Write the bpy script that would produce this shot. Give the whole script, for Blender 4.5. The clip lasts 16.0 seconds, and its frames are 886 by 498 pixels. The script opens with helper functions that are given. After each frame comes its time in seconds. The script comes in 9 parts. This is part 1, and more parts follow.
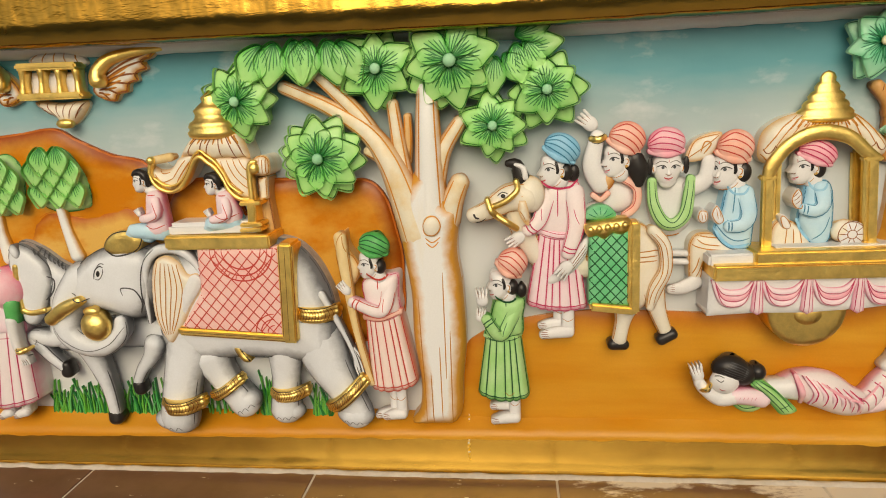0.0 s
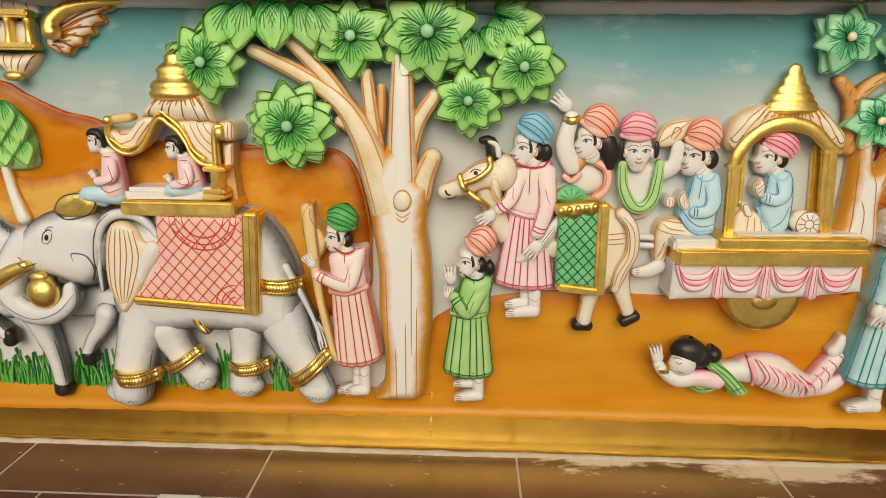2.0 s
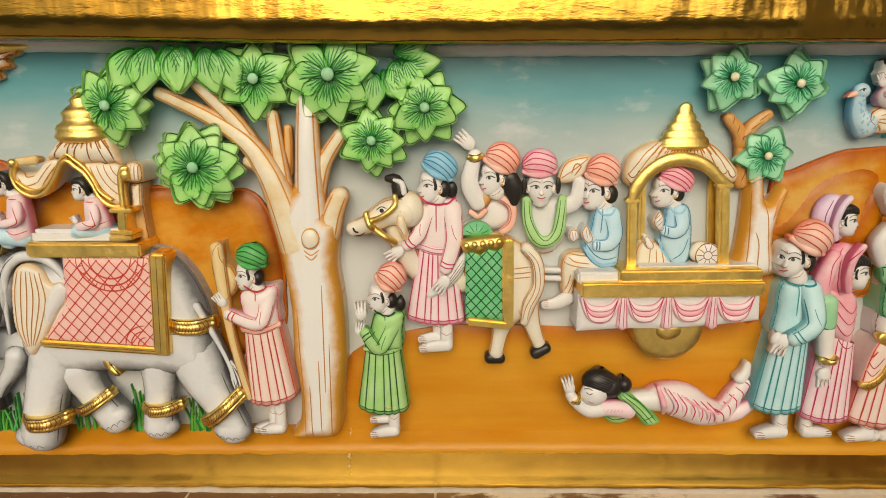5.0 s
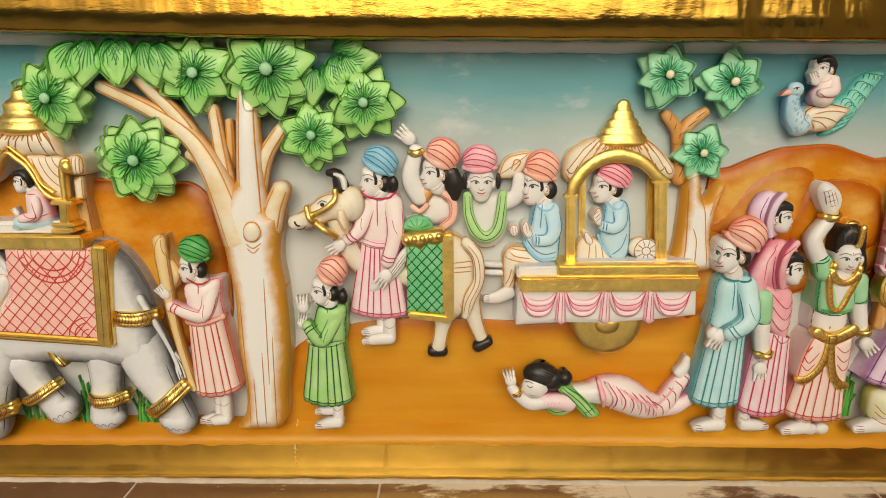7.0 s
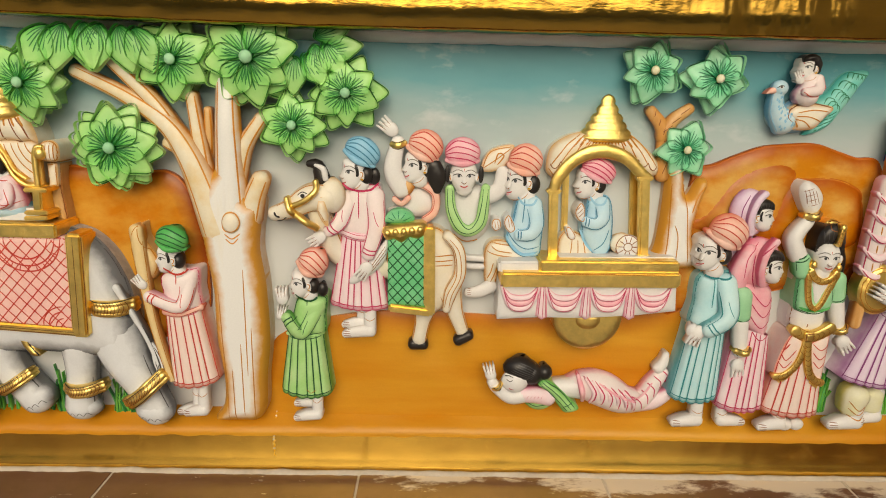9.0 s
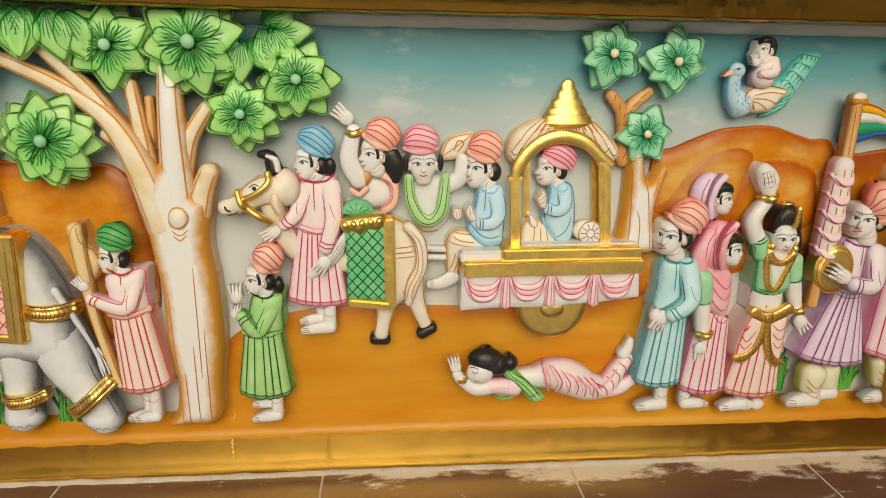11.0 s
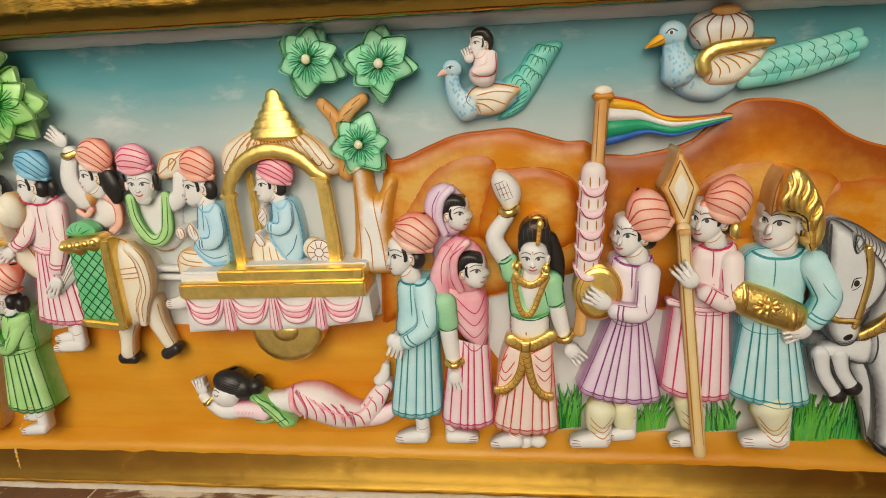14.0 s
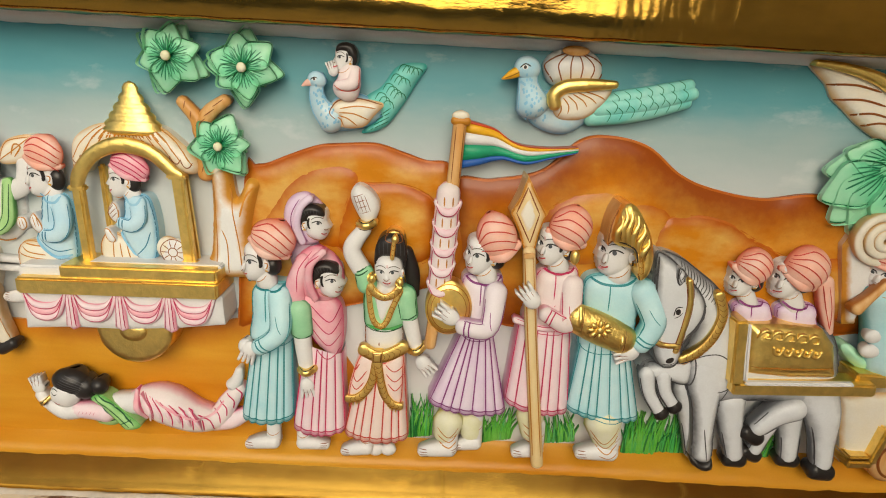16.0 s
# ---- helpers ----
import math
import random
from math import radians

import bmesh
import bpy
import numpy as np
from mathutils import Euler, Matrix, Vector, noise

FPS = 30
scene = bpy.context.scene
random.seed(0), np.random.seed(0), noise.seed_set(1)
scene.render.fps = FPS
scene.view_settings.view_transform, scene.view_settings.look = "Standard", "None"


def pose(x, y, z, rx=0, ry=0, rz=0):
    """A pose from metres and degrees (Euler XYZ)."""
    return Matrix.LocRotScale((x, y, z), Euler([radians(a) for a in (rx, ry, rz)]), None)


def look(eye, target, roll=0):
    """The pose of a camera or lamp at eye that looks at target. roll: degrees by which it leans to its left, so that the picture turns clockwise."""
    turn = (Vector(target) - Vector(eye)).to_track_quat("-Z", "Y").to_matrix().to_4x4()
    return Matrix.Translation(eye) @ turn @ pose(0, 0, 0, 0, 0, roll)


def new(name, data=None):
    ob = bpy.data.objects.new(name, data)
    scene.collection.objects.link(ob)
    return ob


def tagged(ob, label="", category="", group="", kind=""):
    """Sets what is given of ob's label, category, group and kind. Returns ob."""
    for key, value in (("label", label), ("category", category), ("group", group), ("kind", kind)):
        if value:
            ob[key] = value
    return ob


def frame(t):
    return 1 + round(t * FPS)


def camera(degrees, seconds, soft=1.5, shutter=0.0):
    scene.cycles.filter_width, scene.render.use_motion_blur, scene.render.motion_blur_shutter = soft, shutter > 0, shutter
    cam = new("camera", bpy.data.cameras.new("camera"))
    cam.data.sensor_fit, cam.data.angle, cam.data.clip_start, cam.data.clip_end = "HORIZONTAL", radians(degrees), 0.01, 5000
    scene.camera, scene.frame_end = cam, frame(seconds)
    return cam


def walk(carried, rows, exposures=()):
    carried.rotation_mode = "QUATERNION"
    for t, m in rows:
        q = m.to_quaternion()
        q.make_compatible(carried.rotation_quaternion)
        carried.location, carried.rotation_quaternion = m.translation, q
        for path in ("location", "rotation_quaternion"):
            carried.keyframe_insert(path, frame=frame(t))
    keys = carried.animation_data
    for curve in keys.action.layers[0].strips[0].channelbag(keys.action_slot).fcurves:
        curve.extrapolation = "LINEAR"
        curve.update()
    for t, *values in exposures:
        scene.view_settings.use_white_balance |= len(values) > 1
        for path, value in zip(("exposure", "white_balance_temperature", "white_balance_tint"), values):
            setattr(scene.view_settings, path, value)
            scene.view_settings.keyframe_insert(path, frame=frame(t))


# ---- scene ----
cam = camera(71.9, 16.0, 1.05)
PATH = [
    (0, (0.115, -0.891, 0.518), (-0.117, 1.039, 0.046), -2.8),
    (0.5, (0.1, -0.893, 0.516), (-0.008, 1.037, 0.001), 0.0),
    (1, (0.072, -0.886, 0.499), (-0.037, 1.04, -0.03), 1.3),
    (1.5, (0.075, -0.885, 0.502), (-0.005, 1.041, -0.031), 1.2),
    (2, (0.093, -0.887, 0.505), (0.009, 1.041, -0.02), 0.3),
    (2.5, (0.102, -0.887, 0.507), (0.025, 1.044, -0.01), 0.5),
    (3, (0.115, -0.886, 0.504), (0.034, 1.049, 0.003), 0.4),
    (3.5, (0.137, -0.887, 0.504), (0.069, 1.053, 0.024), 0.1),
    (4, (0.158, -0.891, 0.522), (0.105, 1.051, 0.046), 0.1),
    (4.5, (0.174, -0.891, 0.522), (0.152, 1.055, 0.058), 0.4),
    (5, (0.194, -0.893, 0.52), (0.176, 1.058, 0.082), -0.2),
    (7.5, (0.29, -0.905, 0.521), (0.289, 1.042, 0.063), 0.3),
    (8, (0.301, -0.907, 0.518), (0.298, 1.038, 0.055), 0.4),
    (10.3, (0.254, -0.873, 0.553), (0.386, 1.047, 0.009), 1.8),
    (10.5, (0.26, -0.875, 0.543), (0.436, 1.049, 0.024), 0.5),
    (11, (0.283, -0.869, 0.528), (0.447, 1.052, -0.006), 0.8),
    (11.5, (0.341, -0.855, 0.519), (0.484, 1.08, 0.034), -0.2),
    (12, (0.41, -0.823, 0.52), (0.499, 1.107, 0.004), -1.2),
    (12.5, (0.523, -0.805, 0.527), (0.525, 1.121, -0.009), -1.2),
    (13, (0.63, -0.804, 0.546), (0.471, 1.116, 0.011), -1.5),
    (13.5, (0.733, -0.802, 0.548), (0.545, 1.11, -0.008), -0.9),
    (14, (0.827, -0.799, 0.542), (0.605, 1.11, -0.013), -2.7),
    (14.5, (0.889, -0.804, 0.558), (0.705, 1.106, -0.007), -3.0),
    (15, (0.908, -0.808, 0.561), (0.778, 1.099, -0.028), -0.8),
    (15.5, (0.945, -0.808, 0.55), (0.827, 1.103, -0.026), -1.9),
    (16, (0.908, -0.806, 0.564), (0.95, 1.114, 0.006), 3.1),
]
walk(cam, [(t, look(e, g, r)) for t, e, g, r in PATH], [(0, -0.44, 7350, 8), (8, -0.44, 7400, 8), (11, -0.44, 7200, 7), (14, -0.44, 6950, 7), (15, -0.30, 6800, 5), (16, -0.36, 6850, 6)])

# ---- world, light ----
world = bpy.data.worlds.new("world")
scene.world = world
world.use_nodes = True
wn = world.node_tree.nodes
sky = wn.new("ShaderNodeTexSky")
sky.sky_type, sky.sun_disc = "NISHITA", False
sky.sun_elevation, sky.sun_rotation = radians(28), radians(184)
sky.air_density, sky.dust_density = 1.0, 4.0
wn["Background"].inputs["Strength"].default_value = 0.15
world.node_tree.links.new(sky.outputs[0], wn["Background"].inputs["Color"])
sun = new("sun", bpy.data.lights.new("sun", "SUN"))
sun.data.energy, sun.data.angle, sun.data.color = 1.7, radians(50), (1.0, 0.965, 0.90)
sun.matrix_world = look((0.55, -2.0, 1.36), (0.4, 0, 0.3))

# ---- materials ----
MATS = {}


def nodes_of(name):
    m = bpy.data.materials.new(name)
    m.use_nodes = True
    nt = m.node_tree
    return m, nt.nodes, nt.links, nt.nodes["Principled BSDF"]


def ramp(nodes, stops):
    r = nodes.new("ShaderNodeValToRGB")
    e = r.color_ramp.elements
    e[0].position, e[0].color = stops[0][0], (*stops[0][1], 1)
    e[1].position, e[1].color = stops[-1][0], (*stops[-1][1], 1)
    for p, c in stops[1:-1]:
        k = e.new(p)
        k.color = (*c, 1)
    return r


def tex_noise(nodes, links, scale, detail=4, rough=0.55, stretch=(1, 1, 1)):
    tc, mp, nz = nodes.new("ShaderNodeNewGeometry"), nodes.new("ShaderNodeMapping"), nodes.new("ShaderNodeTexNoise")
    mp.inputs["Scale"].default_value = stretch
    nz.inputs["Scale"].default_value, nz.inputs["Detail"].default_value, nz.inputs["Roughness"].default_value = scale, detail, rough
    links.new(tc.outputs["Position"], mp.inputs[0])
    links.new(mp.outputs[0], nz.inputs["Vector"])
    return nz


def bump(nodes, links, b, src, strength, dist):
    bp = nodes.new("ShaderNodeBump")
    bp.inputs["Strength"].default_value, bp.inputs["Distance"].default_value = strength, dist
    links.new(src, bp.inputs["Height"])
    links.new(bp.outputs[0], b.inputs["Normal"])
    return bp


def shade(c, k, to=(0, 0, 0)):
    return tuple(a * k + b * (1 - k) for a, b in zip(c, to))


def paint(name, rgb, other=None, rough=0.42, scale=26.0, spread=(0.35, 0.7), stretch=(1, 1, 1), fine=0.25, edge=None, edge_from=0.35, edge_by=0.85, edge_to=1.0):
    """Hand-brushed enamel paint on carved marble: two tones of one colour, a stronger tone along the borders as
    airbrushed shading put into the colour, fine brush relief.
    """
    m, n, l, b = nodes_of(name)
    nz = tex_noise(n, l, scale, 5, 0.6, stretch)
    r = ramp(n, [(spread[0], rgb), (spread[1], other or shade(rgb, 0.86))])
    l.new(nz.outputs[0], r.inputs[0])
    tone = r.outputs[0]
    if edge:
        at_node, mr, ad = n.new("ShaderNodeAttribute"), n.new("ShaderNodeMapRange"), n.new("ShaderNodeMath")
        at_node.attribute_name = "brushed_shading"
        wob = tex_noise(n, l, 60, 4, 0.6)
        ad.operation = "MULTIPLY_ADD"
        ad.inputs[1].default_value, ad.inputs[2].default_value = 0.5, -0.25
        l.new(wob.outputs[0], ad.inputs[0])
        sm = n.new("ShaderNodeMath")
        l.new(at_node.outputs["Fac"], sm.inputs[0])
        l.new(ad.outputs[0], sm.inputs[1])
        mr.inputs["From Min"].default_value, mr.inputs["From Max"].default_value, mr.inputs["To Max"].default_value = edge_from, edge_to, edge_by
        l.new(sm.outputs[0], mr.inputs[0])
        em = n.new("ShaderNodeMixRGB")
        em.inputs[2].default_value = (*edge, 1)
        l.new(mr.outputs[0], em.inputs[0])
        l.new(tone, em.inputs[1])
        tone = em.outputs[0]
    g = tex_noise(n, l, 420, 3)
    mx = n.new("ShaderNodeMixRGB")
    mx.blend_type = "MULTIPLY"
    mx.inputs[0].default_value = 0.12
    l.new(tone, mx.inputs[1])
    l.new(g.outputs[0], mx.inputs[2])
    l.new(mx.outputs[0], b.inputs["Base Color"])
    b.inputs["Roughness"].default_value = rough
    b.inputs["Specular IOR Level"].default_value = 0.35
    bump(n, l, b, tex_noise(n, l, 160, 4).outputs[0], fine, 0.0006)
    MATS[name] = m
    return m


def gold(name, rgb, rough, wrinkle, dist, scale, stretch=(1, 1, 1), waves=0.004):
    m, n, l, b = nodes_of(name)
    nz = tex_noise(n, l, scale, 6, 0.62, stretch)
    r = ramp(n, [(0.3, shade(rgb, 0.82)), (0.65, rgb)])
    l.new(nz.outputs[0], r.inputs[0])
    l.new(r.outputs[0], b.inputs["Base Color"])
    b.inputs["Metallic"].default_value = 1.0
    q = tex_noise(n, l, 38, 4)
    rr = n.new("ShaderNodeMapRange")
    rr.inputs["To Min"].default_value, rr.inputs["To Max"].default_value = rough * 0.6, rough * 1.5
    l.new(q.outputs[0], rr.inputs[0])
    l.new(rr.outputs[0], b.inputs["Roughness"])
    fine = bump(n, l, b, nz.outputs[0], wrinkle, dist)
    # slow waves of the hand-laid ground under the leaf
    slow = n.new("ShaderNodeBump")
    slow.inputs["Strength"].default_value, slow.inputs["Distance"].default_value = 0.5, waves
    l.new(tex_noise(n, l, 9, 3, 0.5, (1.6, 1, 0.6)).outputs[0], slow.inputs["Height"])
    l.new(slow.outputs[0], fine.inputs["Normal"])
    MATS[name] = m
    return m


WHITE = (0.78, 0.785, 0.785)
paint("marble", WHITE, (0.71, 0.715, 0.715), 0.3, 14)
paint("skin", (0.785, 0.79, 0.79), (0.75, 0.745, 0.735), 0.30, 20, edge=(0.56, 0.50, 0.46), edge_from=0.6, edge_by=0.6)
# near-black towards the sides: airbrushed shading of the animals, held in the colour
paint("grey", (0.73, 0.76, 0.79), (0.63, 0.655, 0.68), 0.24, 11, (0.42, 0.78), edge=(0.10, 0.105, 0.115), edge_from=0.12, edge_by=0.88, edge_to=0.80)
paint("spear_wood", (0.78, 0.62, 0.34), (0.72, 0.48, 0.16), 0.34, 22, (0.4, 0.7), (1, 1, 0.3), edge=(0.56, 0.22, 0.02), edge_from=0.35)
paint("dark_grey", (0.07, 0.07, 0.075))
paint("black", (0.018, 0.015, 0.014), (0.03, 0.027, 0.025), 0.3)
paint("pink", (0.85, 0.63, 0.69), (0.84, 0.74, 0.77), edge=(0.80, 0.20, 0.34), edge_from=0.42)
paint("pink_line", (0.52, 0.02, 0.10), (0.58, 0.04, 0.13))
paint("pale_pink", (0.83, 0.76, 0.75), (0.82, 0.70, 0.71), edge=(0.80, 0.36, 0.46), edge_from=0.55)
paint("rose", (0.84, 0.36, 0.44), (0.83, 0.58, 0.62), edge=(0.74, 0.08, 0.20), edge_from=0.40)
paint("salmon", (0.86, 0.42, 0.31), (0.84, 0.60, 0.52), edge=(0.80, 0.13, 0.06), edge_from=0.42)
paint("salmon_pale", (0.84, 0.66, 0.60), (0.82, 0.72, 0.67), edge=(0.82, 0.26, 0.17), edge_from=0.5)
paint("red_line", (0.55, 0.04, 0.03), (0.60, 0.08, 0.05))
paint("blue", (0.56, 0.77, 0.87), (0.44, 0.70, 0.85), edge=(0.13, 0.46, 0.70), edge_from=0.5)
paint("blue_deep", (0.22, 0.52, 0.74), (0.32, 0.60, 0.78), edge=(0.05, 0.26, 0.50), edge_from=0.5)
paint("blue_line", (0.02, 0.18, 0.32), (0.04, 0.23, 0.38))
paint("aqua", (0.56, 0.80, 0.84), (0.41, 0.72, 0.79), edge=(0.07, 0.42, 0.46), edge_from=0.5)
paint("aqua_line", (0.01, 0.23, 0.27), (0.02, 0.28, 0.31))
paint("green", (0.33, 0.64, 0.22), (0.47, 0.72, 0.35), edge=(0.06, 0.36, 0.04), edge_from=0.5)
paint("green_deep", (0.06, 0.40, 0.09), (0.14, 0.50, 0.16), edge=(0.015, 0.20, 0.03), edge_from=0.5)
paint("green_line", (0.005, 0.085, 0.025), (0.01, 0.11, 0.035))
paint("leaf_dark", (0.01, 0.16, 0.03), (0.02, 0.21, 0.05))
paint("mint_line", (0.005, 0.18, 0.08), (0.01, 0.22, 0.10))
paint("mint", (0.36, 0.68, 0.42), (0.27, 0.61, 0.34), edge=(0.03, 0.36, 0.13), edge_from=0.5)
paint("lilac", (0.75, 0.59, 0.78), (0.79, 0.70, 0.81), edge=(0.50, 0.22, 0.50), edge_from=0.5)
paint("pale_lilac", (0.81, 0.76, 0.80), (0.78, 0.71, 0.78), edge=(0.52, 0.28, 0.52), edge_from=0.5)
paint("lilac_line", (0.22, 0.03, 0.18), (0.27, 0.05, 0.22))
paint("brown_line", (0.22, 0.06, 0.01), (0.27, 0.09, 0.015))
paint("ochre_line", (0.48, 0.18, 0.01), (0.55, 0.23, 0.02))
paint("cream", (0.80, 0.77, 0.68), (0.79, 0.73, 0.58), 0.32, edge=(0.66, 0.34, 0.05), edge_from=0.42, edge_by=0.75)
paint("bark", (0.79, 0.80, 0.785), (0.78, 0.74, 0.60), 0.32, 16, (0.50, 0.85), (2.4, 1, 0.35), edge=(0.64, 0.29, 0.015), edge_from=0.16, edge_by=0.96, edge_to=0.70)
paint("limb_bark", (0.78, 0.72, 0.56), (0.74, 0.56, 0.28), 0.32, 18, (0.42, 0.74), (1.6, 1, 1.6), edge=(0.58, 0.22, 0.010), edge_from=0.14, edge_by=0.95, edge_to=0.82)
paint("bark_edge", (0.62, 0.24, 0.02), (0.68, 0.30, 0.04))
paint("bark_brown", (0.62, 0.30, 0.08), (0.74, 0.50, 0.24), 0.36, 20, (0.4, 0.7), (2.4, 1, 0.35), edge=(0.40, 0.12, 0.01), edge_from=0.4)
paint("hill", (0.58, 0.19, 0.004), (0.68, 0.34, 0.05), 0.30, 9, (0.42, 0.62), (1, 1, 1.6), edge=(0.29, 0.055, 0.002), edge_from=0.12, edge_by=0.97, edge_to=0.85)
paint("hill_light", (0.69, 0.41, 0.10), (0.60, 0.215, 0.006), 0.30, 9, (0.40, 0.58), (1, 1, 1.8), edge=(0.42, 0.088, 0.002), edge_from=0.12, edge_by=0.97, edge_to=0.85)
paint("rust", (0.46, 0.105, 0.006), (0.54, 0.15, 0.012))
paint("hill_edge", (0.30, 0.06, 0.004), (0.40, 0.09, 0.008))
paint("earth", (0.58, 0.21, 0.006), (0.69, 0.34, 0.030), 0.4, 5, (0.32, 0.68), (0.45, 1, 3.2), edge=(0.52, 0.14, 0.006), edge_from=0.15, edge_by=0.8)
paint("grass_green", (0.08, 0.42, 0.04), (0.20, 0.54, 0.10))
paint("yellow", (0.82, 0.46, 0.02), (0.78, 0.40, 0.02))
paint("navy", (0.02, 0.12, 0.46))
paint("flag_green", (0.015, 0.36, 0.18))
paint("flag_red", (0.64, 0.07, 0.02))
paint("pale_yellow", (0.76, 0.76, 0.48), (0.80, 0.80, 0.66), edge=(0.60, 0.56, 0.10), edge_from=0.5)
paint("bird_blue", (0.38, 0.64, 0.78), (0.64, 0.76, 0.80), 0.34, 30, edge=(0.10, 0.40, 0.66), edge_from=0.5)
paint("bird_teal", (0.16, 0.62, 0.56), (0.34, 0.72, 0.64), 0.34, 30, edge=(0.01, 0.34, 0.31), edge_from=0.5)
paint("emerald", (0.12, 0.52, 0.22), (0.26, 0.64, 0.36))
paint("pink_cloth", (0.84, 0.48, 0.44), (0.83, 0.60, 0.55))
paint("lips", (0.55, 0.06, 0.07))
paint("brow", (0.06, 0.045, 0.035), (0.09, 0.07, 0.055))
paint("iris", (0.10, 0.11, 0.12), (0.05, 0.06, 0.07))


def leaf_paint(name, base, tip, pale):
    """Leaf green that is brushed dark at the stalk and pale at the tip, a little different on each leaf."""
    m, n, l, b = nodes_of(name)
    tc, sep, oi = n.new("ShaderNodeTexCoord"), n.new("ShaderNodeSeparateXYZ"), n.new("ShaderNodeObjectInfo")
    l.new(tc.outputs["Object"], sep.inputs[0])
    nz = tex_noise(n, l, 55, 5, 0.6)
    ma = n.new("ShaderNodeMath")
    ma.operation = "MULTIPLY_ADD"
    ma.inputs[1].default_value = 0.022
    l.new(nz.outputs[0], ma.inputs[0])
    l.new(sep.outputs["Z"], ma.inputs[2])
    sc = n.new("ShaderNodeMath")
    sc.operation = "MULTIPLY"
    sc.inputs[1].default_value = 15.0
    l.new(ma.outputs[0], sc.inputs[0])
    r = ramp(n, [(0.14, base), (0.45, tip), (0.85, pale)])
    l.new(sc.outputs[0], r.inputs[0])
    hs = n.new("ShaderNodeHueSaturation")
    mr = n.new("ShaderNodeMapRange")
    mr.inputs["To Min"].default_value, mr.inputs["To Max"].default_value = 0.88, 1.10
    l.new(oi.outputs["Random"], mr.inputs[0])
    l.new(mr.outputs[0], hs.inputs["Value"])
    l.new(r.outputs[0], hs.inputs["Color"])
    l.new(hs.outputs[0], b.inputs["Base Color"])
    b.inputs["Roughness"].default_value = 0.36
    bump(n, l, b, tex_noise(n, l, 160, 4).outputs[0], 0.25, 0.0006)
    MATS[name] = m


leaf_paint("leaf", (0.04, 0.42, 0.07), (0.19, 0.57, 0.14), (0.43, 0.72, 0.27))
leaf_paint("leaf_mint", (0.04, 0.48, 0.20), (0.18, 0.62, 0.36), (0.40, 0.75, 0.52))
gold("gold_leaf", (1.0, 0.72, 0.22), 0.35, 0.8, 0.0014, 75)
gold("gold_band", (0.92, 0.58, 0.11), 0.16, 0.7, 0.0005, 30, (0.6, 1, 1), 0.0022)
gold("gold_chased", (1.0, 0.71, 0.21), 0.30, 1.0, 0.0020, 110)
gold("gold_cornice", (0.42, 0.24, 0.044), 0.12, 0.9, 0.0009, 34, (0.5, 1, 1.4), 0.0120)


def sky_paint():
    m, n, l, b = nodes_of("sky_paint")
    geo, sep = n.new("ShaderNodeNewGeometry"), n.new("ShaderNodeSeparateXYZ")
    l.new(geo.outputs["Position"], sep.inputs[0])
    wob = tex_noise(n, l, 5, 4, 0.6, (0.7, 1, 2))
    ma = n.new("ShaderNodeMath")
    ma.operation = "MULTIPLY_ADD"
    ma.inputs[1].default_value = 0.10
    l.new(wob.outputs[0], ma.inputs[0])
    l.new(sep.outputs["Z"], ma.inputs[2])
    r = ramp(n, [(0.18, (0.66, 0.68, 0.68)), (0.46, (0.53, 0.585, 0.595)), (0.545, (0.33, 0.45, 0.46)), (0.60, (0.10, 0.33, 0.38)), (0.655, (0.05, 0.25, 0.30))])
    l.new(ma.outputs[0], r.inputs[0])
    cl = tex_noise(n, l, 11, 6, 0.60, (0.8, 1, 1.6))
    cr = ramp(n, [(0.56, (0, 0, 0)), (0.75, (1, 1, 1))])
    l.new(cl.outputs[0], cr.inputs[0])
    mx = n.new("ShaderNodeMixRGB")
    mx.inputs[2].default_value = (0.68, 0.70, 0.70, 1)
    k = n.new("ShaderNodeMath")
    k.operation = "MULTIPLY"
    k.inputs[1].default_value = 0.60
    l.new(cr.outputs[0], k.inputs[0])
    l.new(k.outputs[0], mx.inputs[0])
    l.new(r.outputs[0], mx.inputs[1])
    l.new(mx.outputs[0], b.inputs["Base Color"])
    b.inputs["Roughness"].default_value = 0.34
    bump(n, l, b, tex_noise(n, l, 130, 4).outputs[0], 0.25, 0.0006)
    MATS["sky_paint"] = m


sky_paint()


